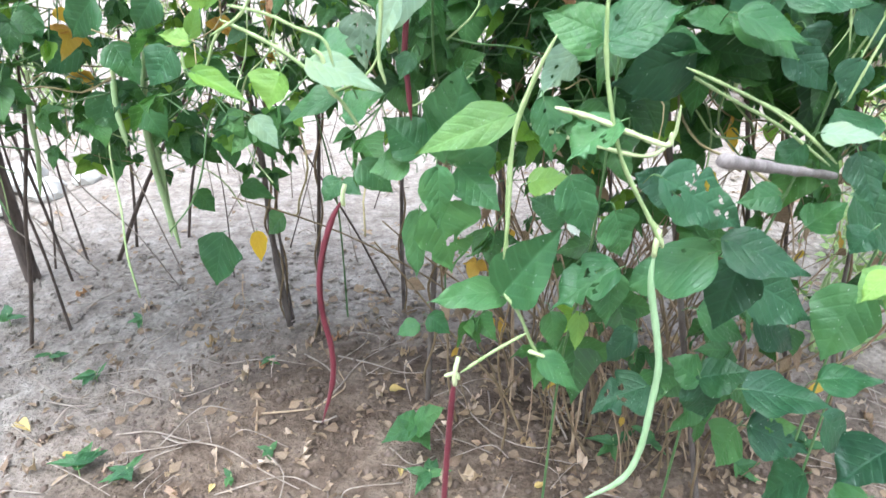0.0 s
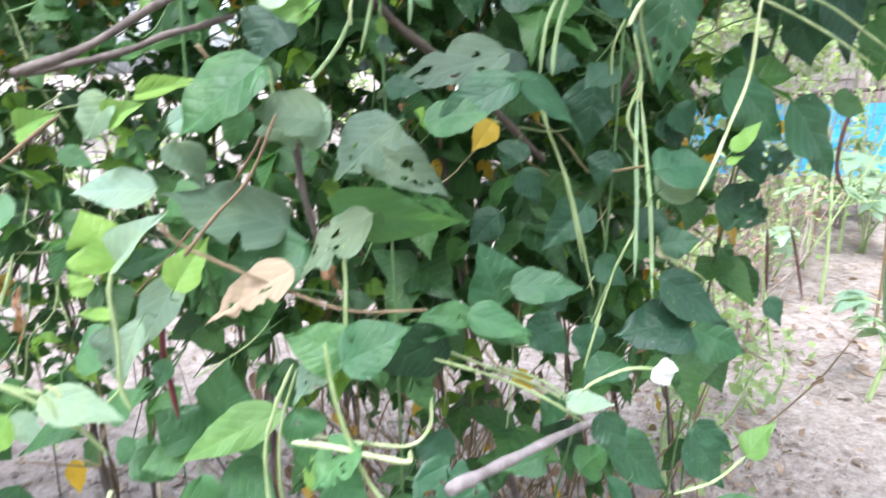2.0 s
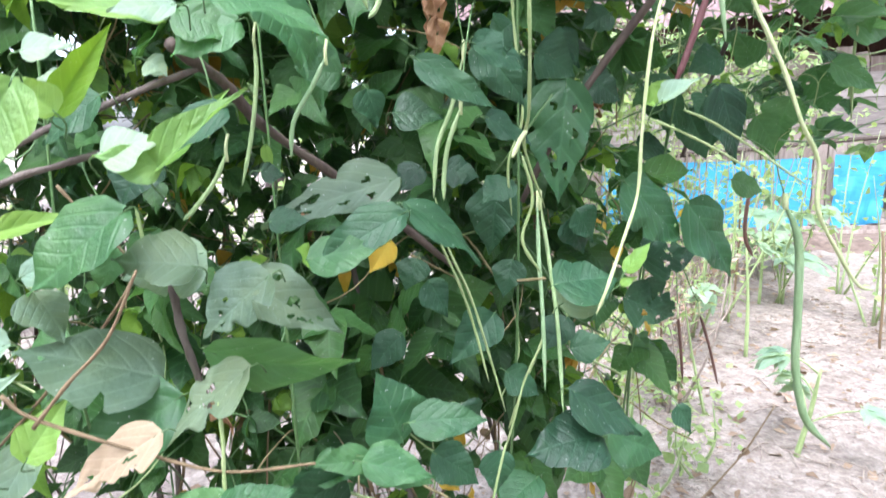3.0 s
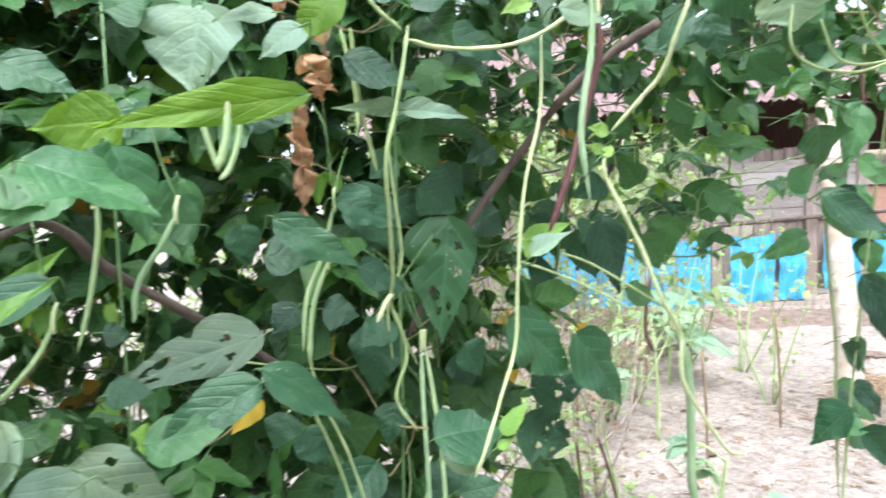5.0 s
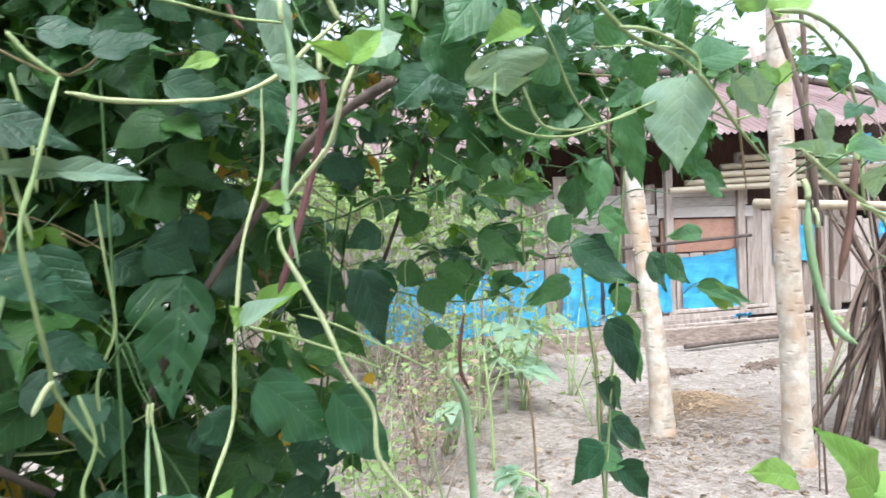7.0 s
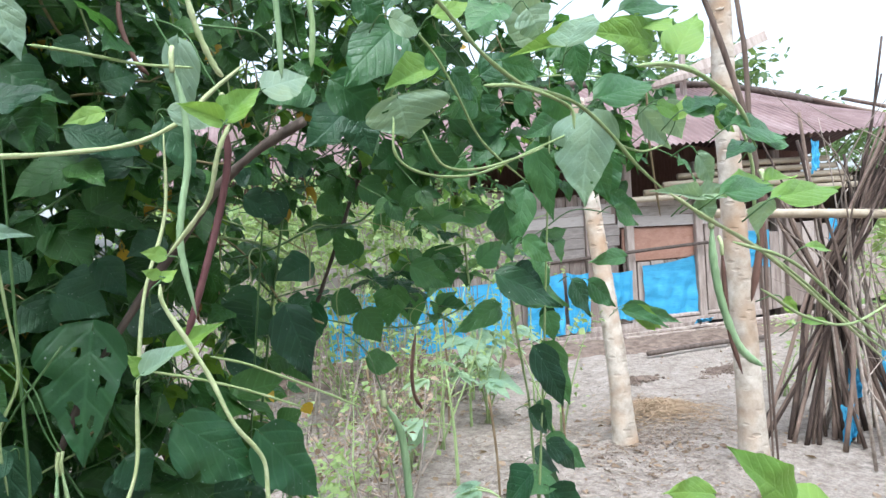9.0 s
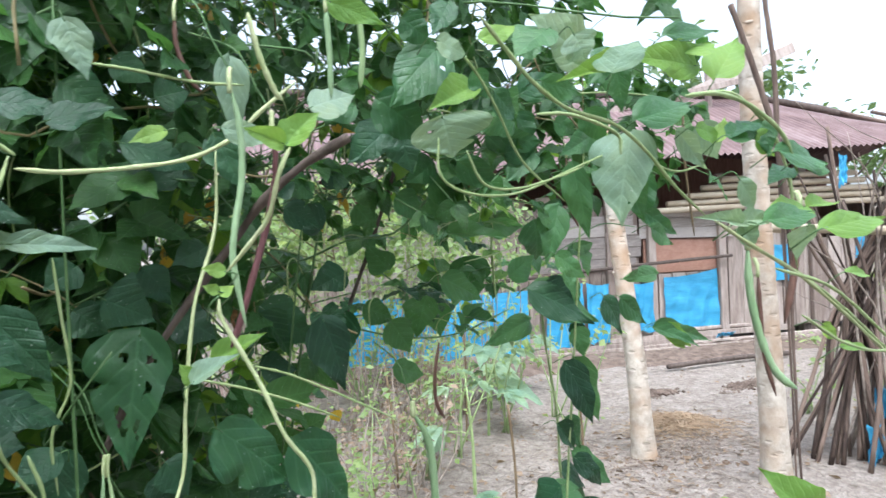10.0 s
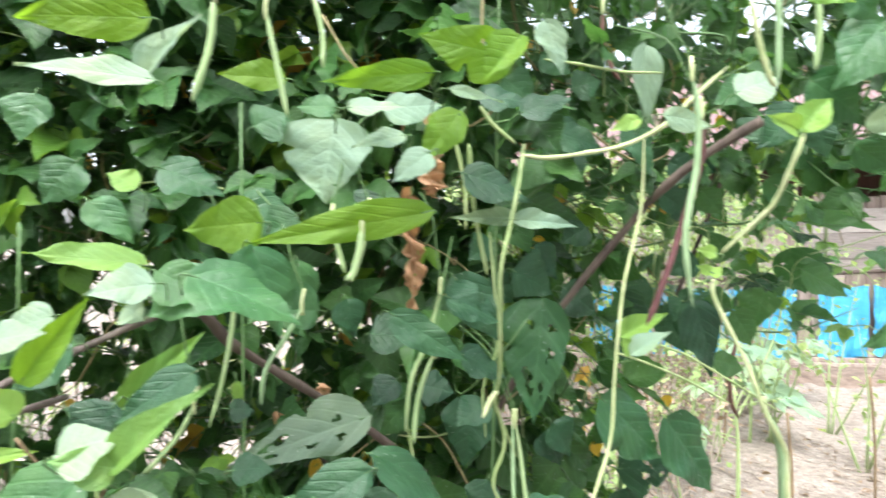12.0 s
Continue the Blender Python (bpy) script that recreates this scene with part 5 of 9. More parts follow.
def support(x, y, h, r, lean, seed):
    """An upright stick of the trellis with an old vine wound round it."""
    rng = random.Random(seed)
    pts = stick_points(x - 0.3, y - 1.0, h, lean, rng)
    ob = tube("upright", pts, lambda s: 0.8 * r * (1.15 - 0.4 * s), M["barkmid" if seed % 3 else "bark"], TRELLIS, "", 8, 6, 0.14)
    wind = []
    path = smooth_path(pts, 8)
    for i, p in enumerate(path):
        a = i * 0.9 + seed
        wind.append(p + Vector((math.cos(a), math.sin(a), 0)) * (r + 0.003))
    tube("old_vine", wind, 0.0026, M["vinebrown"], TRELLIS, "", 5, 2, 0.1)
    return ob


def old_stick(x, y, h, r, lean, seed):
    rng = random.Random(seed)
    ob = tube("old_stick", stick_points(x, y, h, lean, rng), lambda s: r * (1.15 - 0.4 * s), M["bark"], None, "", 8, 6, 0.14)
    return tagged(ob, "dark bare stick standing in the soil", "stick", "sticks behind the bed")


TRELLIS = thing("bean_trellis", "rough trellis of brown sticks and dead branches under the vines", "trellis", at=(0.3, 1.0, 0))
T0 = Vector((0.3, 1.0, 0))
def branch(pts, r, mat):
    """A dead branch of the trellis, knobbly, with a pale cut end."""
    q = [Vector(p) - T0 for p in pts]
    rng = random.Random(int(abs(pts[0][0]) * 1000))
    ob = tube("branch", q, lambda s: r * (1.05 - 0.25 * s) * (1 + 0.12 * math.sin(s * 23)), M[mat], TRELLIS, "", 9, 6, 0.10)
    if r > 0.005:
        d = (q[0] - q[1]).normalized()
        tube("cut_end", [q[0] - d * 0.002, q[0] + d * 0.0012], r * 0.98, M["cut"], ob, "pale cut end of a branch", 9, 1)
        for i in range(3):
            k = rng.randint(0, len(q) - 2)
            p = q[k].lerp(q[k + 1], rng.random())
            e = p + Vector((rng.gauss(0, 1), rng.gauss(0, 1), rng.gauss(0, 1))).normalized() * rng.uniform(0.015, 0.05)
            tube("spur", [p, p.lerp(e, 0.5), e], lambda s: r * 0.35 * (1.1 - 0.7 * s), M[mat], ob, "", 5, 3)
    return ob


VINES = []
for bx, by, way in ((-0.26, 1.42, ((-0.25, 1.36, 0.4), (-0.22, 1.0, 0.8), (-0.2, 0.7, 0.95), (-0.15, 0.62, 1.2))), (0.0, 1.36, ((0.0, 1.3, 0.35), (0.02, 0.95, 0.68), (0.03, 0.68, 0.85), (0.05, 0.64, 1.2))),
                    (0.2, 0.85, ((0.2, 0.8, 0.35), (0.2, 0.66, 0.7), (0.2, 0.68, 1.3))), (0.4, 0.85, ((0.4, 0.8, 0.4), (0.42, 0.7, 0.8), (0.42, 0.66, 1.4))),
                    (0.62, 0.9, ((0.62, 0.88, 0.4), (0.64, 0.82, 0.9), (0.66, 0.7, 1.4))), (0.90, 0.62, ((0.90, 0.62, 0.5), (0.92, 0.63, 0.8), (0.95, 0.63, 1.05), (0.95, 0.60, 1.3))),
                    (0.68, 0.94, ((0.67, 0.92, 0.5), (0.68, 0.86, 1.0), (0.74, 0.70, 1.42), (0.88, 0.42, 1.38)))):
    v = thing("bean_vine", "climbing bean vine with three-part green leaves and long pods", "bean plant", "bean vines on the trellis", at=(bx, by, 0))
    tube("main_stem", [(0, 0, -0.03)] + [tuple(Vector(p) - Vector((bx, by, 0))) for p in way], lambda s: 0.0020 * (1.2 - 0.7 * s), M["stalk" if bx < 0.8 else "vine"], v, "", 7, 7, 0.12)
    VINES.append((v, Vector((bx, by, 0))))


def lf(k, bx, by, bz, tx, ty, tz, w, nx, ny, nz, style, tone):
    """A leaf on vine k, with its stalk behind it."""
    v, o = VINES[k]
    base, tip = Vector((bx, by, bz)) - o, Vector((tx, ty, tz)) - o
    ob = leaf_object(v, base, tip, w, (nx, ny, nz), style, tone)
    if tone == "petal":
        ob.name = "petal"
        ob["label"] = "white flower petal"
        return
    d = (base - tip).normalized()
    n = Vector((nx, ny, nz)).normalized()
    s = d * 0.008 - n * 0.010 + Vector((0, 0.008, -0.006))
    tube("leaf_stalk", [base + (tip - base) * 0.02, base + d * 0.008 - n * 0.002, base + s], 0.0005, M["stalk"], v, "", 5, 3)


def pod(k, pts, r, mat, label):
    v, o = VINES[k]
    bean = tube("bean_pod", [Vector(p) - o for p in pts], pod_radius(r), M[mat], v, label, 9, 12, 0.02)
    q = Vector(pts[0]) - o
    tube("pod_cap", [q + Vector((0.002, 0.004, 0.012)), q + Vector((0, 0, 0.004)), q - Vector((0, 0, 0.006))], r * 0.75, M["knot"], bean, "pale pod cap", 6, 3, 0.1)
    if pts[0][1] < 0.5 or "red" in mat:
        return
    rng = random.Random(int(abs(q.x) * 9000) + int(abs(q.z) * 7000))
    side = Vector((rng.uniform(-0.02, 0.02), 0.02, 0))
    tube("pod_stalk", [q + Vector((0.002, 0.004, 0.010)), q + side * 0.4 + Vector((0, 0, 0.03)), q + side + Vector((0, 0, 0.062)), q + side * 2.2 + Vector((0, 0.02, 0.085))], 0.0006 + r * 0.06, M["stalk"], bean, "thin green pod stalk", 5, 4, 0.1)


def runner(k, pts, r, mat):
    v, o = VINES[k]
    tube("runner", [Vector(p) - o for p in pts], lambda s: r * min(1, 0.35 + s * 9) * min(1, 0.3 + (1 - s) * 7) * (1.0 + 0.12 * math.sin(s * 41)), M[mat], v, "", 7, 9, 0.05)


def fallen_leaf(x, y, size, turn, tone):
    """One leaf lying on the soil, curled at its edges."""
    size *= 0.75 if tone == "yellow" else 0.9
    d = Vector((math.sin(radians(turn)), math.cos(radians(turn)), 0.12))
    base = Vector((x, y, ground_height(x, y) + 0.006)) - d * (size / 2)
    base.z = ground_height(base.x, base.y) + 0.004
    ob = leaf_object(None, base, base + d * size, size * 0.6, (0.1, -0.25, 1), "crumple" if tone != "yellow" else "fold", "paleyellow" if tone == "yellow" else tone)
    ob.name = "fallen_leaf"
    tagged(ob, {"tan": "pale withered leaf lying on the soil", "yellow": "yellow fallen leaf lying on the soil", "brownleaf": "brown curled leaf lying on the soil"}[tone], "leaf", "fallen leaves on the bed")


def ground_twig(pts, r):
    q = [(x, y, ground_height(x, y) + r + 0.004 * (i % 2)) for i, (x, y) in enumerate(pts)]
    ob = tube("twig", q, lambda s: r * (1.1 - 0.5 * s), M["straw" if r > 0.002 else "twig"], None, "", 6, 5, 0.12)
    tagged(ob, "pale dry twig lying on the soil", "twig", "twigs on the bed")


def seedling(x, y, size, seed):
    rng = random.Random(seed)
    t = thing("seedling", "small green seedling growing from the bare soil", "seedling", "seedlings on the bed", at=(x, y, ground_height(x, y)))
    tube("stem", [(0, 0, -0.01), (0.002, 0, size * 0.3), (0.0, 0.004, size * 0.6)], 0.0012, M["vine"], t, "", 5, 3)
    for i in range(rng.randint(4, 6)):
        a = rng.uniform(0, 6.28)
        b = Vector((0, 0, size * rng.uniform(0.2, 0.6)))
        e = b + Vector((math.cos(a), math.sin(a), rng.uniform(-0.1, 0.4))) * size * rng.uniform(0.7, 1.1)
        leaf_object(t, b, e, size * rng.uniform(0.3, 0.5), (0, -0.2, 1), "narrow" if seed % 2 else "flat", "leaf", i % 3)


# ---------- the bean vines in front ----------
lf(2, 0.106, 0.420, 1.114, 0.085, 0.400, 1.068, 0.030, 0.45, -0.80, 0.35, "fold", "lime")
lf(2, 0.149, 0.470, 1.075, 0.195, 0.470, 1.118, 0.022, -0.35, -0.75, 0.50, "fold", "lime")
lf(2, 0.149, 0.470, 1.075, 0.122, 0.460, 1.086, 0.024, 0.30, -0.80, 0.50, "flat", "lime")
lf(1, 0.049, 0.580, 0.744, 0.061, 0.560, 0.828, 0.082, -0.54, -0.83, -0.12, "broad", "leaf")
lf(2, 0.100, 0.530, 0.796, 0.024, 0.510, 0.773, 0.034, 0.05, -0.83, 0.56, "arch", "lime")
lf(1, 0.026, 0.580, 0.749, -0.004, 0.580, 0.780, 0.046, 0.43, -0.80, 0.42, "flat", "leaf")
lf(1, 0.047, 0.510, 0.760, 0.051, 0.500, 0.712, 0.030, 0.36, -0.91, 0.22, "flat", "leaf")
lf(1, 0.063, 0.540, 0.749, 0.098, 0.520, 0.723, 0.040, 0.23, -0.59, 0.77, "flat", "leaf")
lf(1, 0.040, 0.570, 0.699, 0.064, 0.550, 0.645, 0.070, 0.43, -0.77, 0.47, "eaten", "leaf")
lf(2, 0.102, 0.510, 0.654, 0.141, 0.500, 0.719, 0.052, -0.54, -0.81, 0.20, "fold", "leaf")
lf(2, 0.101, 0.530, 0.642, 0.038, 0.500, 0.654, 0.035, 0.31, -0.32, 0.90, "flat", "leaf")
lf(1, 0.022, 0.600, 0.682, 0.019, 0.580, 0.617, 0.028, -0.34, -0.89, 0.29, "flat", "leaf")
lf(2, 0.121, 0.490, 0.818, 0.130, 0.470, 0.780, 0.030, 0.16, -0.86, 0.49, "eaten", "leaf")
lf(2, 0.161, 0.440, 0.818, 0.128, 0.430, 0.799, 0.034, -0.35, -0.41, 0.84, "eaten", "leaf")
lf(2, 0.118, 0.530, 0.743, 0.146, 0.520, 0.755, 0.028, -0.46, -0.49, 0.74, "flat", "fresh")
lf(2, 0.144, 0.490, 0.762, 0.164, 0.480, 0.720, 0.037, 0.36, -0.85, 0.38, "flat", "leaf")
lf(2, 0.181, 0.500, 0.732, 0.194, 0.500, 0.691, 0.039, 0.39, -0.91, 0.12, "flat", "leaf")
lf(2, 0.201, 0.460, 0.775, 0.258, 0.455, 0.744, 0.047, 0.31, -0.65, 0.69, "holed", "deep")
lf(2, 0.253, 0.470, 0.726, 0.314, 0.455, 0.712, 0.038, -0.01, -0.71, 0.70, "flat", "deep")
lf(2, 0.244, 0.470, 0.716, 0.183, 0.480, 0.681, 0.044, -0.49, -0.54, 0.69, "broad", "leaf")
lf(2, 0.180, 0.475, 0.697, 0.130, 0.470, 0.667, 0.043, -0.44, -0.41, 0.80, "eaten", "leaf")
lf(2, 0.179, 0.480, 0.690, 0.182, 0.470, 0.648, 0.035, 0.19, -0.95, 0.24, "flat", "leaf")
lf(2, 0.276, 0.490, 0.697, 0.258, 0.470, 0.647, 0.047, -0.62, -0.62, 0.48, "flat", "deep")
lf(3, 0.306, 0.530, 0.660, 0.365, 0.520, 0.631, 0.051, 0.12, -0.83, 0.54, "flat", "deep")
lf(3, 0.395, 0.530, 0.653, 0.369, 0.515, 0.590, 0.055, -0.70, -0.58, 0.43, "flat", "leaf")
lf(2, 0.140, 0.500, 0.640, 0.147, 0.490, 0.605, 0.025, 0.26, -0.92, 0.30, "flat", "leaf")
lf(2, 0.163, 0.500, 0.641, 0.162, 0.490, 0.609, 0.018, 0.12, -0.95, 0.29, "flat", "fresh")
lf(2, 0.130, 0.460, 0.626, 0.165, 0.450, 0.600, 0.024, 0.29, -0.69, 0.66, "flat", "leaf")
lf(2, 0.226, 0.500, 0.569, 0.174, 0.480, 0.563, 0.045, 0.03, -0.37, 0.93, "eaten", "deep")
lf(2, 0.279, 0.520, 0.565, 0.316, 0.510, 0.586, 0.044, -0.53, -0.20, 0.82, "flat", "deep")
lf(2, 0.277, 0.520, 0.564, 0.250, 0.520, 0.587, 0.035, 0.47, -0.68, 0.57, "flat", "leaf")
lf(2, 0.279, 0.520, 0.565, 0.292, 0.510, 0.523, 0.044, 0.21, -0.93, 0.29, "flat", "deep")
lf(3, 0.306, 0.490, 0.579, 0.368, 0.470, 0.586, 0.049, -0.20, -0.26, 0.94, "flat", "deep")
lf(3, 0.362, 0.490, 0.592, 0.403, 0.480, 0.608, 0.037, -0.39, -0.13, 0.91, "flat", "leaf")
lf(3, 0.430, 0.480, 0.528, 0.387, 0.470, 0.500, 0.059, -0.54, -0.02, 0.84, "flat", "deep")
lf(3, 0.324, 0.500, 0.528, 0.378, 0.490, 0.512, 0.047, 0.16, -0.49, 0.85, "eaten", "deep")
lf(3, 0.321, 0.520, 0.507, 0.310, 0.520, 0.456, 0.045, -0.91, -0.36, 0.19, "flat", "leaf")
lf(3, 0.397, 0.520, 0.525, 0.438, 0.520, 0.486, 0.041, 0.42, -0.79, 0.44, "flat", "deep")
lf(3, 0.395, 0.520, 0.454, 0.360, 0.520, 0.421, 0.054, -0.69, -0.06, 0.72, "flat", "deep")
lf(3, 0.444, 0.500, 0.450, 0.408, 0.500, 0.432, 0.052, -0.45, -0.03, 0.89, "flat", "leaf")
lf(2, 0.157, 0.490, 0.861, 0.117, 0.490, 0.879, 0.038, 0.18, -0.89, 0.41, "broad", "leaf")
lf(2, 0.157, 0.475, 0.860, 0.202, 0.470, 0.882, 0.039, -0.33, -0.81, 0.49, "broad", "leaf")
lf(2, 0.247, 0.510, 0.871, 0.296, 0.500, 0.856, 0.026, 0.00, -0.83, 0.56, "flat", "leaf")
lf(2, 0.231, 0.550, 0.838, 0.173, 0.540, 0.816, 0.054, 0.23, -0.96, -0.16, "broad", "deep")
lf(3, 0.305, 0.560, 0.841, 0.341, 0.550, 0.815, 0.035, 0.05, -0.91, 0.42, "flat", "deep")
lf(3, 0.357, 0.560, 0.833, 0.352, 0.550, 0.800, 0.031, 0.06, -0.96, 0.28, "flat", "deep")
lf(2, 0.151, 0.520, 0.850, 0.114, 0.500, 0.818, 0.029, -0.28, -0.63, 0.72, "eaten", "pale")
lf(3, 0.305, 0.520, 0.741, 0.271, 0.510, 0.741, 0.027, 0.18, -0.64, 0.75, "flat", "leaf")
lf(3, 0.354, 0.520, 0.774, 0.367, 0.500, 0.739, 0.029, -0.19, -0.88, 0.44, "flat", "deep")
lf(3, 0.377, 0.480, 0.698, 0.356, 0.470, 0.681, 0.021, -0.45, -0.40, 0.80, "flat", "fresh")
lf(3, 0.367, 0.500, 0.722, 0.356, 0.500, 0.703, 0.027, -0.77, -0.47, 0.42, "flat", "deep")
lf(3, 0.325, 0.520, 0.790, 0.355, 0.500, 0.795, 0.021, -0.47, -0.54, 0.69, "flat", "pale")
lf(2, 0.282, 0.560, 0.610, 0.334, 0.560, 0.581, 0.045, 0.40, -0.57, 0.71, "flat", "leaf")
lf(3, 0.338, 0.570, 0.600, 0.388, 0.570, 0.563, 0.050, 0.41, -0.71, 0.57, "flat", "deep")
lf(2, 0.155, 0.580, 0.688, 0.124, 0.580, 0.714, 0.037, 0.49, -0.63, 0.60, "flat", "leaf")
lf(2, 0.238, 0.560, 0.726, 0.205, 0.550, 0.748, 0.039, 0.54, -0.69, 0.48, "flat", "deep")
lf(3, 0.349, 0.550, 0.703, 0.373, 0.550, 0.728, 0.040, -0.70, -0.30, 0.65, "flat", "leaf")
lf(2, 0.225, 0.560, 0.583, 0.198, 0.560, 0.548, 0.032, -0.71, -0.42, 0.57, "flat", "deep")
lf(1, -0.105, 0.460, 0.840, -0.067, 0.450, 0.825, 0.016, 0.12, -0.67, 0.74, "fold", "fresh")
lf(1, -0.059, 0.490, 0.833, -0.069, 0.480, 0.812, 0.035, -0.33, -0.79, 0.51, "fold", "fresh")
lf(0, -0.160, 0.580, 0.839, -0.188, 0.580, 0.845, 0.016, 0.10, -0.81, 0.58, "flat", "fresh")
lf(0, -0.159, 0.580, 0.844, -0.142, 0.570, 0.873, 0.016, -0.15, -0.96, -0.24, "flat", "fresh")
lf(1, -0.039, 0.500, 0.841, 0.014, 0.490, 0.827, 0.031, 0.11, -0.59, 0.80, "flat", "pale")
lf(1, -0.012, 0.550, 0.864, -0.012, 0.540, 0.826, 0.033, -0.37, -0.90, 0.25, "holed", "dusty")
lf(1, 0.019, 0.520, 0.879, 0.001, 0.510, 0.841, 0.018, -0.22, -0.92, 0.34, "narrow", "pale")
lf(1, 0.024, 0.550, 0.837, 0.015, 0.540, 0.819, 0.018, -0.21, -0.81, 0.55, "flat", "leaf")
lf(1, -0.025, 0.520, 0.815, -0.073, 0.510, 0.793, 0.022, -0.17, -0.70, 0.69, "flat", "leaf")
lf(1, -0.131, 0.620, 0.764, -0.104, 0.610, 0.741, 0.025, 0.39, -0.59, 0.71, "flat", "pale")
lf(1, -0.029, 0.600, 0.730, 0.002, 0.590, 0.707, 0.033, 0.27, -0.68, 0.68, "flat", "leaf")
lf(1, 0.015, 0.580, 0.738, -0.018, 0.570, 0.736, 0.033, 0.11, -0.56, 0.82, "flat", "leaf")
lf(0, -0.369, 0.800, 0.845, -0.416, 0.800, 0.802, 0.057, -0.21, -0.95, 0.23, "flat", "leaf")
lf(0, -0.245, 0.700, 0.859, -0.276, 0.700, 0.825, 0.036, -0.07, -1.00, 0.06, "flat", "leaf")
lf(0, -0.476, 0.850, 0.826, -0.518, 0.850, 0.786, 0.051, -0.15, -0.98, 0.15, "flat", "leaf")
lf(0, -0.357, 0.950, 0.674, -0.348, 0.940, 0.608, 0.038, 0.63, -0.75, 0.20, "flat", "leaf")
lf(0, -0.346, 0.950, 0.640, -0.369, 0.940, 0.589, 0.038, 0.18, -0.98, 0.11, "flat", "leaf")
lf(0, -0.355, 0.800, 0.796, -0.326, 0.790, 0.753, 0.047, 0.49, -0.72, 0.50, "flat", "leaf")
lf(0, -0.263, 0.750, 0.799, -0.293, 0.740, 0.759, 0.048, -0.04, -0.96, 0.26, "flat", "leaf")
lf(0, -0.409, 0.850, 0.723, -0.444, 0.840, 0.657, 0.048, 0.09, -0.99, 0.10, "flat", "leaf")
lf(0, -0.338, 0.800, 0.723, -0.306, 0.790, 0.684, 0.046, 0.49, -0.66, 0.57, "flat", "leaf")
lf(0, -0.258, 0.850, 0.680, -0.247, 0.840, 0.629, 0.046, 0.71, -0.64, 0.28, "flat", "leaf")
lf(0, -0.463, 0.900, 0.770, -0.528, 0.900, 0.740, 0.047, -0.06, -0.99, 0.13, "flat", "leaf")
lf(1, -0.088, 0.750, 0.653, -0.109, 0.740, 0.627, 0.030, -0.21, -0.84, 0.50, "flat", "leaf")
lf(1, -0.082, 0.750, 0.653, -0.060, 0.740, 0.640, 0.024, 0.16, -0.65, 0.74, "flat", "leaf")
lf(0, -0.340, 0.960, 0.467, -0.368, 0.940, 0.374, 0.068, -0.15, -0.96, 0.25, "lobed", "leaf")
lf(0, -0.388, 1.000, 0.527, -0.361, 1.000, 0.492, 0.043, 0.70, -0.46, 0.55, "flat", "leaf")
lf(0, -0.310, 1.000, 0.539, -0.256, 1.000, 0.520, 0.040, 0.25, -0.65, 0.72, "flat", "leaf")
lf(0, -0.285, 1.100, 0.443, -0.324, 1.100, 0.395, 0.048, -0.40, -0.86, 0.32, "flat", "leaf")
lf(0, -0.375, 1.190, 0.359, -0.368, 1.180, 0.291, 0.035, 0.45, -0.88, 0.17, "flat", "yellow")
lf(0, -0.479, 0.900, 0.823, -0.470, 0.900, 0.806, 0.018, 0.50, -0.83, 0.25, "flat", "yellow")
lf(1, 0.012, 0.800, 0.432, 0.044, 0.790, 0.412, 0.038, 0.31, -0.57, 0.77, "flat", "leaf")
lf(1, -0.010, 0.850, 0.382, -0.044, 0.840, 0.367, 0.030, -0.11, -0.71, 0.70, "flat", "leaf")
lf(1, 0.003, 0.540, 0.917, -0.013, 0.540, 0.959, 0.045, 0.66, -0.72, 0.24, "broad", "fresh")
lf(1, 0.003, 0.540, 0.917, 0.041, 0.530, 0.957, 0.031, -0.56, -0.75, 0.36, "fold", "pale")
lf(1, 0.046, 0.520, 0.904, 0.069, 0.530, 0.937, 0.028, -0.06, -0.94, 0.33, "fold", "fresh")
lf(1, 0.038, 0.550, 0.898, 0.007, 0.530, 0.850, 0.030, -0.01, -0.92, 0.39, "flat", "pale")
lf(1, -0.003, 0.560, 0.906, 0.040, 0.550, 0.926, 0.021, -0.35, -0.88, 0.32, "flat", "leaf")
lf(2, 0.117, 0.545, 0.937, 0.037, 0.540, 0.973, 0.073, 0.37, -0.56, 0.74, "broad", "dusty")
lf(2, 0.130, 0.535, 0.923, 0.063, 0.510, 0.893, 0.056, 0.00, -0.77, 0.63, "arch", "leaf")
lf(2, 0.123, 0.500, 0.916, 0.064, 0.495, 0.886, 0.032, -0.23, -0.78, 0.59, "eaten", "tan")
lf(2, 0.177, 0.505, 0.948, 0.119, 0.510, 0.909, 0.039, -0.47, -0.62, 0.63, "eaten", "dusty")
lf(2, 0.196, 0.485, 1.009, 0.154, 0.480, 0.979, 0.040, -0.30, -0.78, 0.55, "eaten", "dusty")
lf(2, 0.181, 0.560, 0.990, 0.242, 0.550, 0.945, 0.043, 0.11, -0.93, 0.35, "holed", "dusty")
lf(2, 0.158, 0.520, 0.956, 0.250, 0.500, 0.923, 0.046, -0.31, -0.90, -0.32, "arch", "leaf")
lf(2, 0.279, 0.560, 0.859, 0.265, 0.560, 0.912, 0.059, 0.45, -0.88, 0.12, "flat", "leaf")
lf(2, 0.286, 0.540, 0.880, 0.342, 0.530, 0.883, 0.032, -0.16, -0.67, 0.72, "flat", "deep")
lf(2, 0.250, 0.530, 0.861, 0.211, 0.520, 0.871, 0.023, 0.34, -0.67, 0.66, "flat", "leaf")
lf(2, 0.250, 0.525, 0.866, 0.298, 0.515, 0.847, 0.033, 0.11, -0.72, 0.69, "flat", "leaf")
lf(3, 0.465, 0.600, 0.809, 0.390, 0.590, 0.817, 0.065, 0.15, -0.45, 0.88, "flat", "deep")
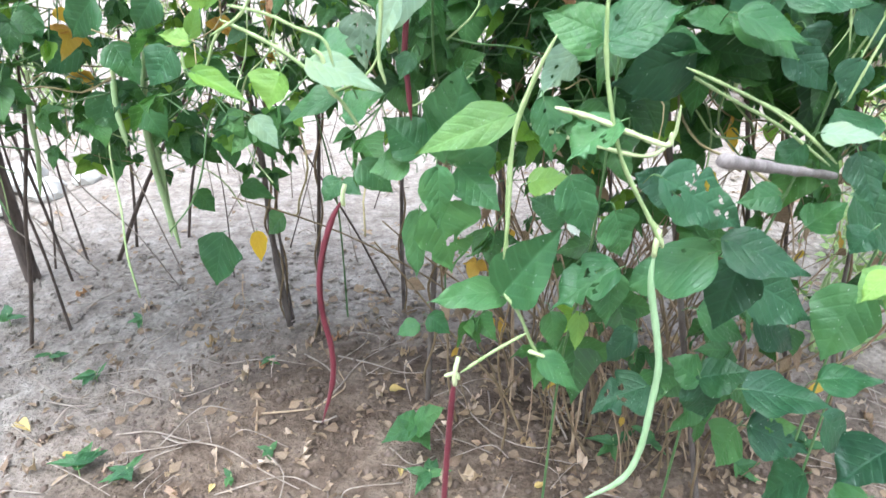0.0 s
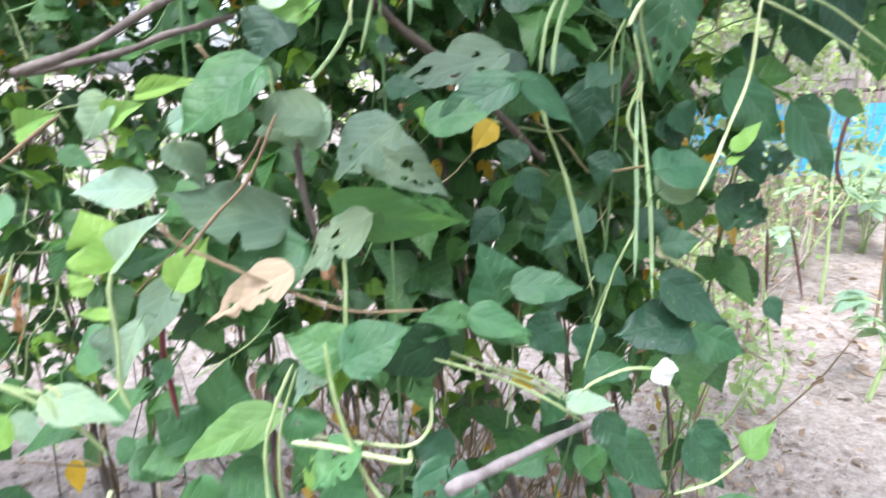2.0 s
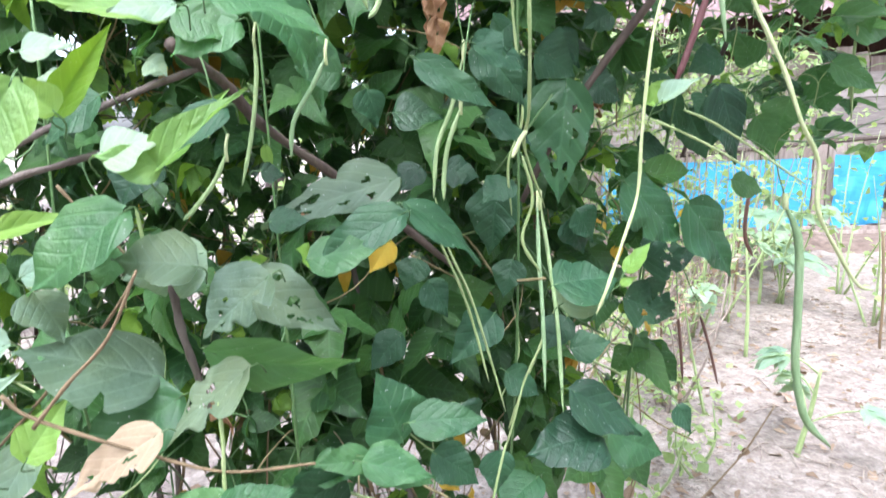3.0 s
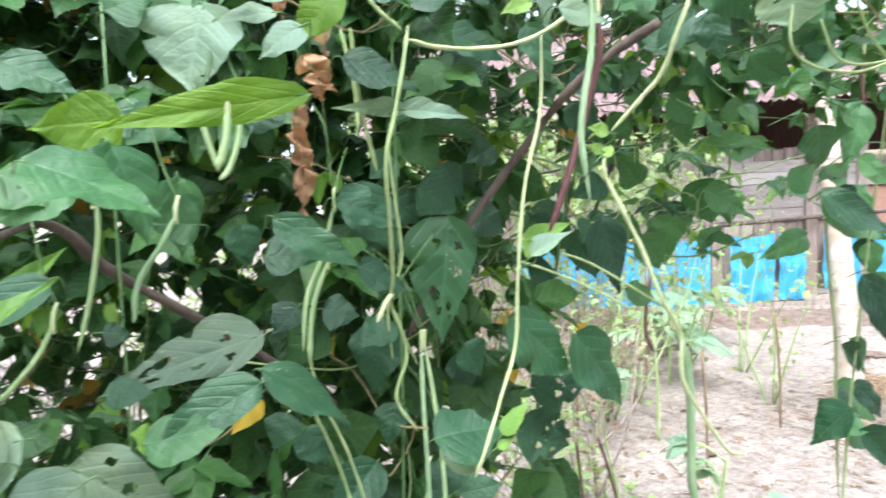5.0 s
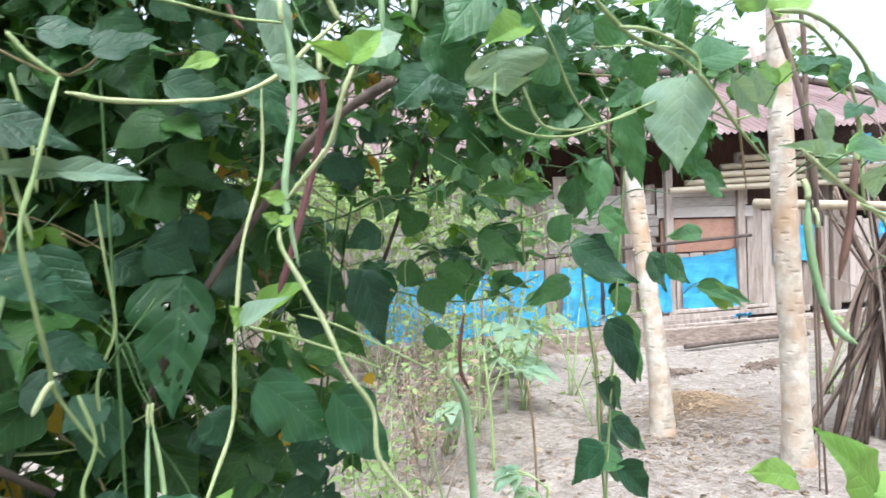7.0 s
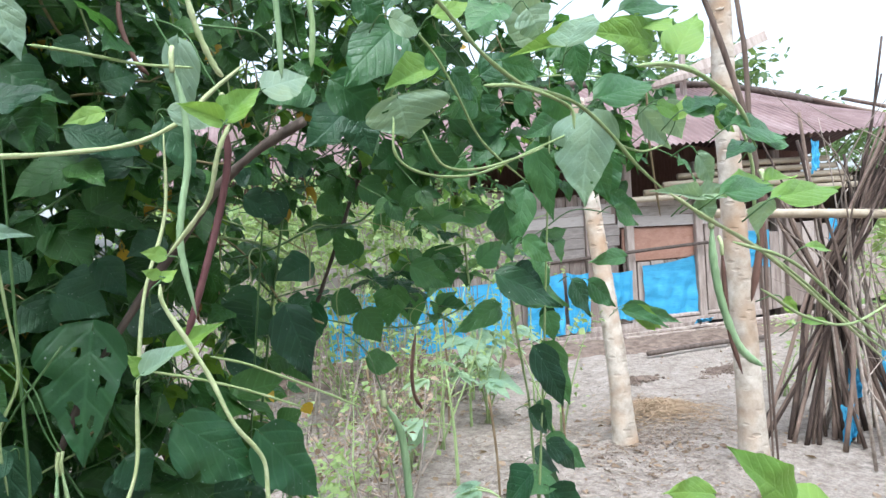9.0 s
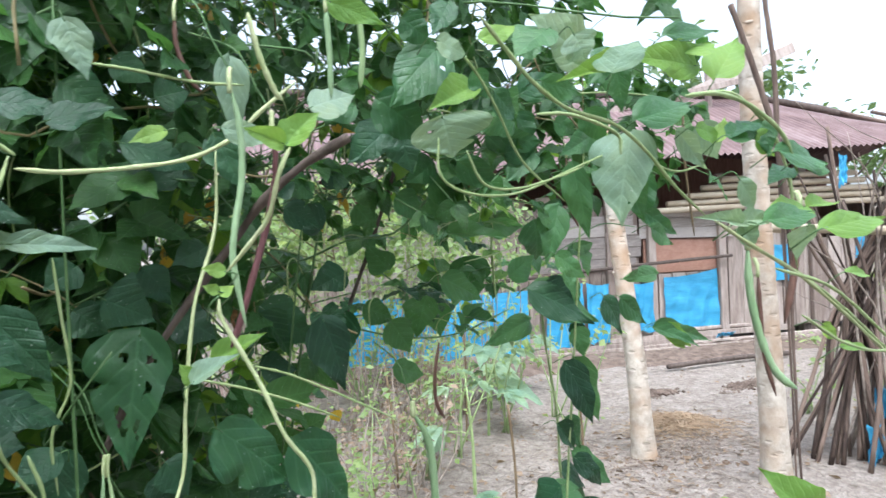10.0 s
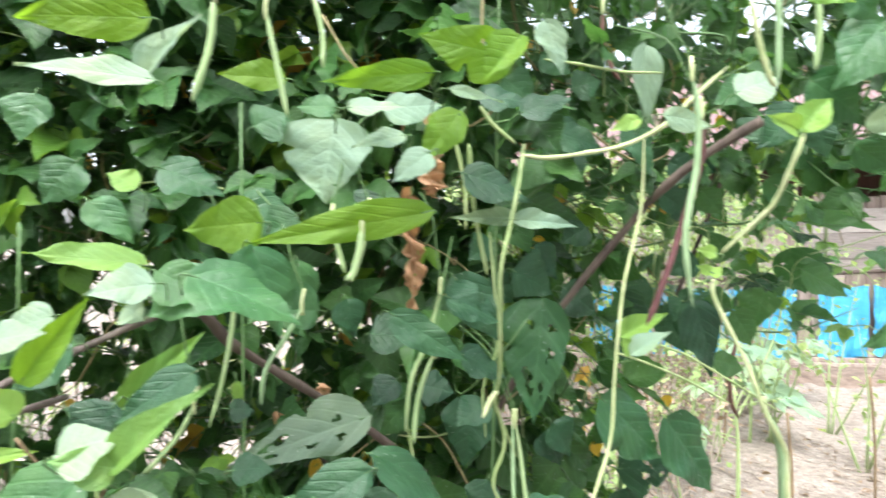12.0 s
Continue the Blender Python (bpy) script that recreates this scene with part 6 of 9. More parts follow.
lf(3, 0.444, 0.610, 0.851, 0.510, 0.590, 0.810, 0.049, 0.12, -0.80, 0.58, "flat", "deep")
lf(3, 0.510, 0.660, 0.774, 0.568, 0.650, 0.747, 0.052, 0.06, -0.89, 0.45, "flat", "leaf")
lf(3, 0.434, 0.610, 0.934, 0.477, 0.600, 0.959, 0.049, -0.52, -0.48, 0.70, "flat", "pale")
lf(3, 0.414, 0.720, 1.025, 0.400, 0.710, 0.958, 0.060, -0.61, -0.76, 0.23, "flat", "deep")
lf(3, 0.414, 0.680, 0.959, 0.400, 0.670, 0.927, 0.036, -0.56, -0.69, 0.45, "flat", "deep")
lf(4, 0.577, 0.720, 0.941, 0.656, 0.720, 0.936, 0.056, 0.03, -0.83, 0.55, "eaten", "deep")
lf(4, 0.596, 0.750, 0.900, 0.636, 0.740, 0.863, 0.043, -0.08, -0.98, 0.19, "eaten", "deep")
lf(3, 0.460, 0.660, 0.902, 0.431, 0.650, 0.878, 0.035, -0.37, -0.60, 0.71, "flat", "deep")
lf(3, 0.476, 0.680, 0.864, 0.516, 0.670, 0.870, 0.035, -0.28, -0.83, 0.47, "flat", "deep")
lf(3, 0.419, 0.495, 0.772, 0.456, 0.490, 0.747, 0.022, 0.16, -0.89, 0.43, "flat", "deep")
lf(3, 0.462, 0.490, 0.745, 0.480, 0.490, 0.775, 0.027, -0.83, -0.26, 0.49, "flat", "lime")
lf(3, 0.380, 0.550, 0.727, 0.437, 0.540, 0.671, 0.045, 0.22, -0.90, 0.38, "flat", "deep")
lf(3, 0.385, 0.485, 0.699, 0.405, 0.480, 0.643, 0.030, 0.10, -0.99, 0.13, "flat", "lime")
lf(3, 0.387, 0.490, 0.694, 0.360, 0.480, 0.674, 0.029, -0.48, -0.34, 0.81, "flat", "lime")
lf(3, 0.488, 0.560, 0.634, 0.581, 0.540, 0.629, 0.042, -0.07, -0.56, 0.83, "flat", "leaf")
lf(3, 0.480, 0.600, 0.692, 0.517, 0.580, 0.638, 0.051, 0.16, -0.88, 0.44, "flat", "deep")
lf(3, 0.386, 0.560, 0.624, 0.420, 0.550, 0.577, 0.049, 0.34, -0.84, 0.42, "flat", "deep")
lf(3, 0.332, 0.560, 0.769, 0.314, 0.560, 0.742, 0.027, -0.68, -0.56, 0.47, "flat", "leaf")
lf(3, 0.403, 0.600, 0.779, 0.359, 0.580, 0.766, 0.043, -0.15, -0.31, 0.94, "flat", "deep")
lf(1, -0.087, 0.600, 1.016, -0.114, 0.600, 0.982, 0.037, -0.17, -0.98, 0.13, "flat", "pale")
lf(1, 0.008, 0.560, 1.027, -0.016, 0.560, 0.998, 0.034, -0.41, -0.85, 0.34, "flat", "pale")
lf(1, 0.028, 0.560, 0.964, -0.024, 0.550, 0.970, 0.035, 0.20, -0.63, 0.75, "flat", "pale")
lf(1, 0.050, 0.550, 1.010, 0.092, 0.540, 1.026, 0.023, -0.36, -0.83, 0.43, "flat", "pale")
lf(2, 0.152, 0.560, 1.013, 0.100, 0.550, 1.006, 0.051, 0.03, -0.69, 0.73, "broad", "pale")
lf(2, 0.223, 0.540, 1.007, 0.269, 0.530, 1.016, 0.034, -0.28, -0.68, 0.68, "flat", "leaf")
lf(1, 0.091, 0.600, 1.015, 0.075, 0.600, 0.982, 0.026, -0.07, -1.00, 0.04, "flat", "leaf")
lf(1, -0.043, 0.600, 0.990, -0.020, 0.600, 0.977, 0.020, 0.32, -0.76, 0.57, "flat", "leaf")
lf(1, -0.061, 0.580, 1.007, -0.031, 0.570, 1.021, 0.026, -0.39, -0.91, 0.17, "fold", "fresh")
lf(1, 0.006, 0.560, 1.013, 0.033, 0.550, 1.025, 0.021, -0.40, -0.90, 0.16, "fold", "fresh")
lf(1, -0.093, 0.500, 0.893, -0.110, 0.500, 0.870, 0.011, 0.07, -1.00, -0.05, "flat", "fresh")
lf(1, -0.112, 0.500, 0.874, -0.115, 0.500, 0.890, 0.017, 0.85, -0.50, 0.17, "flat", "fresh")
lf(1, -0.011, 0.520, 0.903, -0.020, 0.520, 0.919, 0.017, 0.68, -0.64, 0.36, "flat", "fresh")
lf(1, 0.002, 0.520, 0.886, -0.021, 0.520, 0.891, 0.011, 0.17, -0.64, 0.75, "flat", "fresh")
lf(1, -0.037, 0.580, 0.781, -0.003, 0.570, 0.804, 0.031, -0.50, -0.77, 0.39, "flat", "leaf")
lf(1, -0.059, 0.600, 0.825, -0.012, 0.590, 0.842, 0.046, -0.37, -0.66, 0.65, "flat", "leaf")
lf(1, -0.077, 0.580, 0.947, -0.105, 0.580, 0.948, 0.033, 0.03, -0.66, 0.75, "flat", "leaf")
lf(2, 0.227, 0.580, 0.828, 0.202, 0.570, 0.793, 0.050, 0.29, -0.96, 0.06, "flat", "deep")
lf(2, 0.292, 0.620, 0.919, 0.263, 0.620, 0.891, 0.030, -0.38, -0.84, 0.39, "flat", "deep")
lf(3, 0.341, 0.620, 0.846, 0.359, 0.620, 0.818, 0.038, 0.15, -0.98, 0.10, "flat", "deep")
lf(2, 0.290, 0.605, 1.050, 0.187, 0.590, 1.028, 0.046, -0.03, -0.76, 0.65, "holed", "dusty")
lf(2, 0.285, 0.545, 1.031, 0.221, 0.530, 1.005, 0.033, -0.07, -0.79, 0.61, "flat", "deep")
lf(3, 0.475, 0.690, 1.121, 0.452, 0.665, 1.011, 0.070, -0.25, -0.93, 0.25, "holed", "leaf")
lf(3, 0.370, 0.625, 1.153, 0.408, 0.610, 1.103, 0.040, -0.15, -0.97, 0.18, "flat", "deep")
lf(3, 0.307, 0.560, 1.134, 0.361, 0.550, 1.101, 0.027, 0.06, -0.93, 0.37, "flat", "deep")
lf(4, 0.565, 0.730, 0.893, 0.626, 0.720, 0.864, 0.056, 0.08, -0.88, 0.47, "eaten", "deep")
lf(3, 0.520, 0.620, 1.101, 0.561, 0.610, 1.123, 0.022, -0.42, -0.79, 0.45, "fold", "fresh")
lf(4, 0.717, 0.850, 1.093, 0.749, 0.840, 1.030, 0.054, -0.25, -0.97, 0.03, "flat", "deep")
lf(4, 0.821, 0.850, 1.081, 0.851, 0.840, 1.035, 0.048, -0.30, -0.96, 0.02, "flat", "leaf")
lf(2, 0.149, 0.540, 1.009, 0.102, 0.535, 1.022, 0.049, 0.27, -0.58, 0.77, "flat", "dusty")
lf(2, 0.113, 0.535, 1.046, 0.054, 0.520, 1.005, 0.054, -0.27, -0.71, 0.65, "flat", "leaf")
lf(2, 0.126, 0.600, 1.074, 0.178, 0.600, 1.124, 0.025, -0.17, -0.97, 0.18, "fold", "fresh")
lf(2, 0.124, 0.470, 1.084, 0.152, 0.470, 1.094, 0.032, -0.22, -0.75, 0.63, "flat", "pale")
lf(1, 0.085, 0.540, 1.108, 0.122, 0.530, 1.156, 0.022, -0.15, -0.99, -0.09, "fold", "backlit")
lf(2, 0.105, 0.470, 1.105, 0.091, 0.460, 1.123, 0.019, 0.66, -0.74, 0.11, "fold", "fresh")
lf(1, 0.086, 0.500, 1.137, 0.110, 0.500, 1.142, 0.021, -0.12, -0.82, 0.56, "flat", "pale")
lf(2, 0.156, 0.560, 1.167, 0.194, 0.550, 1.151, 0.035, 0.00, -0.85, 0.52, "flat", "leaf")
lf(2, 0.158, 0.520, 1.163, 0.125, 0.510, 1.160, 0.027, 0.17, -0.79, 0.59, "flat", "pale")
lf(1, 0.004, 0.640, 1.027, 0.061, 0.630, 1.040, 0.023, -0.26, -0.83, 0.49, "fold", "fresh")
lf(1, 0.050, 0.560, 0.996, 0.071, 0.550, 0.967, 0.040, 0.63, -0.47, 0.62, "flat", "dusty")
lf(2, 0.257, 0.620, 1.132, 0.224, 0.610, 1.136, 0.037, 0.31, -0.91, 0.28, "flat", "leaf")
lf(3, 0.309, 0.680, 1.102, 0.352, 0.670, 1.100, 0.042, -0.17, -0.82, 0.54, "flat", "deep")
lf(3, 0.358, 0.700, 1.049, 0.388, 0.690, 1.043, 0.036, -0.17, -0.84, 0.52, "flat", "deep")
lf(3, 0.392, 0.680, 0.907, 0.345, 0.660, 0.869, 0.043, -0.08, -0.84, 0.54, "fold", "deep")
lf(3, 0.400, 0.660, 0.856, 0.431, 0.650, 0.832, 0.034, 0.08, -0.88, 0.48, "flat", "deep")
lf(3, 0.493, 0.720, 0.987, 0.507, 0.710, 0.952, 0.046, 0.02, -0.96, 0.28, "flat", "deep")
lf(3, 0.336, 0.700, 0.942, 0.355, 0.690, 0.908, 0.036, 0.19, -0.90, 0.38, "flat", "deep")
lf(2, 0.215, 0.560, 0.849, 0.247, 0.550, 0.844, 0.033, -0.04, -0.54, 0.84, "flat", "leaf")
lf(1, 0.051, 0.600, 0.953, 0.017, 0.600, 0.936, 0.032, -0.26, -0.80, 0.54, "flat", "leaf")
lf(2, 0.127, 0.600, 1.141, 0.140, 0.600, 1.133, 0.028, 0.36, -0.70, 0.62, "flat", "pale")
lf(3, 0.530, 0.580, 0.837, 0.541, 0.570, 0.813, 0.022, -0.01, -0.92, 0.38, "flat", "deep")
lf(2, 0.269, 0.567, 1.267, 0.254, 0.554, 1.213, 0.066, -0.37, -0.88, 0.31, "broad", "pale")
lf(3, 0.315, 0.500, 1.204, 0.207, 0.484, 1.184, 0.024, 0.21, -0.98, -0.01, "arch", "backlit")
lf(2, 0.213, 0.561, 1.181, 0.238, 0.547, 1.126, 0.052, 0.54, -0.72, 0.43, "flat", "leaf")
lf(2, 0.245, 0.677, 1.165, 0.250, 0.670, 1.104, 0.043, 0.41, -0.90, 0.14, "flat", "leaf")
lf(2, 0.295, 0.566, 1.034, 0.368, 0.564, 0.994, 0.036, 0.34, -0.68, 0.65, "arch", "deep")
lf(3, 0.348, 0.522, 1.230, 0.396, 0.517, 1.216, 0.034, 0.06, -0.84, 0.54, "flat", "deep")
lf(3, 0.383, 0.521, 1.200, 0.429, 0.515, 1.198, 0.015, -0.09, -0.96, 0.27, "narrow", "pale")
lf(3, 0.385, 0.530, 1.202, 0.338, 0.526, 1.202, 0.013, 0.07, -0.97, 0.23, "narrow", "pale")
lf(3, 0.348, 0.563, 1.145, 0.392, 0.558, 1.128, 0.035, 0.11, -0.83, 0.55, "eaten", "deep")
lf(3, 0.316, 0.493, 1.239, 0.292, 0.487, 1.223, 0.021, -0.17, -0.82, 0.54, "flat", "pale")
lf(3, 0.343, 0.520, 1.268, 0.315, 0.515, 1.236, 0.026, -0.13, -0.95, 0.28, "flat", "backlit")
lf(3, 0.305, 0.514, 1.252, 0.272, 0.503, 1.244, 0.015, 0.15, -0.82, 0.56, "flat", "pale")
lf(3, 0.484, 0.544, 1.101, 0.516, 0.541, 1.120, 0.018, -0.43, -0.63, 0.65, "fold", "pale")
lf(3, 0.486, 0.548, 1.101, 0.476, 0.543, 1.115, 0.014, 0.33, -0.94, -0.11, "flat", "fresh")
lf(3, 0.449, 0.531, 0.979, 0.466, 0.527, 1.001, 0.016, -0.76, -0.41, 0.50, "flat", "fresh")
lf(3, 0.445, 0.531, 0.969, 0.456, 0.527, 0.976, 0.009, -0.58, -0.44, 0.68, "flat", "fresh")
lf(3, 0.482, 0.450, 1.179, 0.469, 0.449, 1.182, 0.009, 0.10, -0.98, 0.17, "flat", "fresh")
lf(3, 0.479, 0.450, 1.166, 0.488, 0.451, 1.172, 0.009, -0.29, -0.81, 0.50, "flat", "fresh")
lf(3, 0.478, 0.450, 1.168, 0.469, 0.449, 1.172, 0.007, 0.08, -1.00, -0.01, "flat", "fresh")
lf(3, 0.509, 0.415, 1.248, 0.526, 0.412, 1.269, 0.019, -0.54, -0.78, 0.30, "fold", "fresh")
lf(3, 0.506, 0.415, 1.248, 0.483, 0.409, 1.255, 0.013, 0.25, -0.97, -0.03, "fold", "fresh")
lf(4, 0.662, 0.483, 1.286, 0.671, 0.480, 1.255, 0.071, -0.34, -0.94, -0.01, "broad", "pale")
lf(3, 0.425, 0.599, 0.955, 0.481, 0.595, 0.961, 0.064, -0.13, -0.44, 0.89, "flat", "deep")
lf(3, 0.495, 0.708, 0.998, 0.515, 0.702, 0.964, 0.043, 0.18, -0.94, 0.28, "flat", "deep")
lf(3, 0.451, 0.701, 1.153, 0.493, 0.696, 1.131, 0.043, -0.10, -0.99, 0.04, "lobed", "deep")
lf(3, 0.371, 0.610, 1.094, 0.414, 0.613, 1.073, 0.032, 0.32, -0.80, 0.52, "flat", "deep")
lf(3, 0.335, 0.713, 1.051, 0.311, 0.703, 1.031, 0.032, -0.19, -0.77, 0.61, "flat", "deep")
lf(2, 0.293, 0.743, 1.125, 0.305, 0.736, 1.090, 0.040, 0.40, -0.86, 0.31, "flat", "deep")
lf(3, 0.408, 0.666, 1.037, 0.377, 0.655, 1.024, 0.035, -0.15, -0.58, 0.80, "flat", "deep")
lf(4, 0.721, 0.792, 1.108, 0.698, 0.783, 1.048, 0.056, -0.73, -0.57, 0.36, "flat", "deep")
lf(5, 0.909, 0.894, 1.106, 0.880, 0.884, 1.049, 0.058, -0.69, -0.57, 0.44, "flat", "leaf")
lf(3, 0.546, 0.731, 1.306, 0.493, 0.719, 1.288, 0.042, 0.12, -0.95, 0.30, "flat", "leaf")
lf(3, 0.475, 0.701, 1.262, 0.530, 0.696, 1.265, 0.038, -0.10, -0.92, 0.38, "lobed", "deep")
lf(2, 0.241, 0.597, 1.204, 0.214, 0.596, 1.186, 0.029, -0.17, -0.92, 0.34, "flat", "leaf")
lf(3, 0.311, 0.654, 1.222, 0.294, 0.645, 1.200, 0.042, -0.14, -0.87, 0.47, "flat", "deep")
lf(3, 0.380, 0.588, 1.295, 0.419, 0.582, 1.294, 0.029, -0.12, -0.87, 0.48, "flat", "deep")
lf(3, 0.408, 0.573, 1.282, 0.448, 0.567, 1.297, 0.028, -0.30, -0.82, 0.48, "flat", "deep")
lf(2, 0.198, 0.581, 1.028, 0.225, 0.574, 1.032, 0.025, -0.29, -0.63, 0.72, "flat", "deep")
lf(2, 0.224, 0.548, 1.004, 0.216, 0.539, 1.016, 0.022, 0.86, -0.32, 0.39, "flat", "fresh")
lf(3, 0.314, 0.643, 0.977, 0.301, 0.634, 0.953, 0.032, -0.39, -0.78, 0.50, "flat", "deep")
lf(2, 0.194, 0.615, 1.062, 0.212, 0.616, 1.060, 0.020, 0.14, -0.79, 0.60, "flat", "deep")
lf(2, 0.215, 0.576, 1.265, 0.238, 0.578, 1.278, 0.034, -0.14, -0.92, 0.36, "flat", "leaf")
lf(2, 0.298, 0.530, 1.271, 0.334, 0.524, 1.277, 0.028, -0.22, -0.86, 0.46, "flat", "pale")
lf(3, 0.526, 0.820, 1.185, 0.533, 0.821, 1.146, 0.018, -0.21, -0.97, -0.07, "flat", "yellow")
lf(3, 0.371, 0.812, 1.008, 0.387, 0.814, 0.975, 0.024, 0.19, -0.98, 0.04, "flat", "yellow")
lf(2, 0.267, 0.760, 1.039, 0.276, 0.761, 1.018, 0.016, 0.18, -0.98, 0.02, "crumple", "brownleaf")
lf(2, 0.291, 0.641, 0.995, 0.271, 0.631, 0.972, 0.025, 0.01, -0.92, 0.38, "flat", "yellow")
lf(4, 0.606, 0.832, 0.930, 0.613, 0.833, 0.907, 0.018, -0.16, -0.98, -0.11, "flat", "yellow")
lf(3, 0.529, 0.861, 1.301, 0.521, 0.861, 1.280, 0.018, -0.41, -0.90, 0.15, "crumple", "brownleaf")
lf(6, 0.870, 0.469, 1.283, 0.823, 0.453, 1.201, 0.062, -0.74, -0.43, 0.51, "broad", "pale")
lf(4, 0.687, 0.523, 1.353, 0.629, 0.510, 1.303, 0.051, -0.20, -0.87, 0.46, "broad", "leaf")
lf(4, 0.709, 0.505, 1.319, 0.657, 0.493, 1.297, 0.028, -0.06, -0.80, 0.60, "fold", "fresh")
lf(4, 0.720, 0.487, 1.312, 0.751, 0.490, 1.291, 0.026, 0.02, -1.00, -0.07, "flat", "leaf")
lf(4, 0.706, 0.496, 1.330, 0.723, 0.497, 1.309, 0.024, -0.14, -0.98, -0.17, "flat", "leaf")
lf(6, 0.885, 0.390, 1.322, 0.925, 0.387, 1.368, 0.036, -0.57, -0.68, 0.46, "flat", "fresh")
lf(6, 0.842, 0.382, 1.323, 0.750, 0.371, 1.318, 0.031, 0.12, -0.99, -0.01, "flat", "fresh")
lf(6, 0.725, 0.369, 1.302, 0.743, 0.366, 1.330, 0.041, -0.84, -0.17, 0.51, "flat", "pale")
lf(6, 0.803, 0.379, 1.341, 0.893, 0.380, 1.364, 0.019, -0.07, -0.95, 0.32, "flat", "leaf")
lf(6, 0.765, 0.396, 1.319, 0.686, 0.381, 1.295, 0.016, 0.06, -0.93, 0.37, "fold", "fresh")
lf(6, 0.844, 0.439, 1.291, 0.949, 0.441, 1.322, 0.036, -0.09, -0.93, 0.36, "flat", "leaf")
lf(6, 0.936, 0.464, 1.290, 0.990, 0.464, 1.248, 0.026, -0.19, -0.95, -0.23, "narrow", "pale")
lf(5, 0.898, 0.500, 1.246, 0.919, 0.492, 1.200, 0.035, -0.56, -0.82, -0.12, "flat", "leaf")
lf(6, 0.714, 0.392, 1.331, 0.725, 0.388, 1.312, 0.038, -0.16, -0.98, 0.11, "flat", "pale")
lf(6, 0.705, 0.410, 1.339, 0.667, 0.403, 1.316, 0.033, -0.32, -0.61, 0.72, "flat", "leaf")
lf(6, 0.741, 0.244, 1.189, 0.823, 0.240, 1.198, 0.019, -0.10, -0.85, 0.52, "flat", "fresh")
lf(6, 0.778, 0.312, 1.194, 0.720, 0.304, 1.199, 0.012, 0.16, -0.95, 0.27, "fold", "pale")
lf(6, 0.780, 0.313, 1.195, 0.820, 0.311, 1.198, 0.015, -0.08, -0.83, 0.55, "fold", "pale")
lf(6, 0.780, 0.313, 1.193, 0.787, 0.308, 1.176, 0.019, -0.45, -0.89, 0.02, "fold", "pale")
lf(6, 0.778, 0.293, 1.195, 0.865, 0.295, 1.204, 0.020, -0.03, -0.92, 0.38, "flat", "leaf")
lf(6, 0.818, 0.305, 1.242, 0.908, 0.307, 1.241, 0.024, 0.02, -0.93, 0.35, "flat", "leaf")
lf(6, 0.874, 0.347, 1.275, 0.871, 0.337, 1.246, 0.025, -0.59, -0.74, 0.32, "flat", "leaf")
lf(6, 0.902, 0.405, 1.269, 0.924, 0.407, 1.296, 0.016, -0.67, -0.47, 0.58, "flat", "fresh")
lf(5, 1.093, 1.044, 1.155, 1.106, 1.026, 1.077, 0.085, -0.85, -0.53, -0.01, "broad", "leaf")
lf(5, 1.129, 1.027, 1.225, 1.063, 1.022, 1.216, 0.040, 0.09, -0.97, -0.23, "fold", "leaf")
lf(5, 1.138, 1.027, 1.224, 1.256, 1.035, 1.212, 0.044, 0.02, -0.90, -0.43, "fold", "leaf")
lf(5, 1.091, 1.139, 1.075, 1.098, 1.131, 0.995, 0.069, -0.76, -0.65, 0.00, "flat", "leaf")
lf(5, 0.917, 0.615, 1.225, 0.889, 0.604, 1.158, 0.040, -0.43, -0.85, 0.31, "flat", "leaf")
lf(5, 0.904, 0.690, 1.144, 0.943, 0.683, 1.170, 0.034, -0.24, -0.97, 0.10, "flat", "leaf")
lf(5, 0.912, 0.653, 1.129, 1.030, 0.643, 1.077, 0.053, -0.04, -0.99, 0.11, "flat", "leaf")
lf(5, 0.934, 0.693, 1.084, 0.849, 0.678, 1.066, 0.033, 0.03, -0.84, 0.54, "flat", "leaf")
lf(5, 0.965, 0.638, 1.075, 0.973, 0.630, 1.038, 0.030, -0.42, -0.90, 0.12, "flat", "leaf")
lf(5, 0.962, 0.657, 1.117, 0.987, 0.649, 1.144, 0.046, -0.34, -0.94, 0.03, "flat", "leaf")
lf(5, 1.058, 0.587, 1.138, 0.977, 0.572, 1.138, 0.023, 0.16, -0.90, 0.39, "flat", "leaf")
lf(5, 0.983, 0.582, 1.113, 1.031, 0.577, 1.077, 0.029, -0.18, -0.98, -0.08, "flat", "leaf")
lf(5, 1.048, 0.578, 1.077, 1.178, 0.577, 1.037, 0.023, 0.08, -0.95, 0.28, "narrow", "leaf")
lf(5, 1.060, 0.579, 1.072, 1.122, 0.574, 1.036, 0.025, -0.19, -0.96, -0.20, "flat", "fresh")
lf(5, 0.921, 0.602, 1.045, 0.961, 0.596, 0.963, 0.045, -0.23, -0.97, -0.04, "flat", "leaf")
lf(5, 0.938, 0.637, 0.966, 0.962, 0.630, 0.924, 0.033, -0.12, -0.99, 0.11, "flat", "leaf")
lf(5, 1.059, 0.741, 0.872, 1.145, 0.738, 0.804, 0.046, 0.16, -0.96, 0.24, "flat", "leaf")
lf(5, 0.953, 0.639, 0.875, 0.882, 0.634, 0.880, 0.046, 0.09, -0.48, 0.87, "flat", "leaf")
lf(5, 0.962, 0.659, 0.864, 1.015, 0.663, 0.817, 0.041, 0.19, -0.97, 0.14, "flat", "leaf")
lf(4, 0.621, 0.794, 1.123, 0.689, 0.790, 1.080, 0.058, 0.08, -0.97, 0.23, "flat", "deep")
lf(4, 0.653, 0.702, 1.114, 0.679, 0.695, 1.034, 0.052, -0.07, -1.00, 0.06, "flat", "deep")
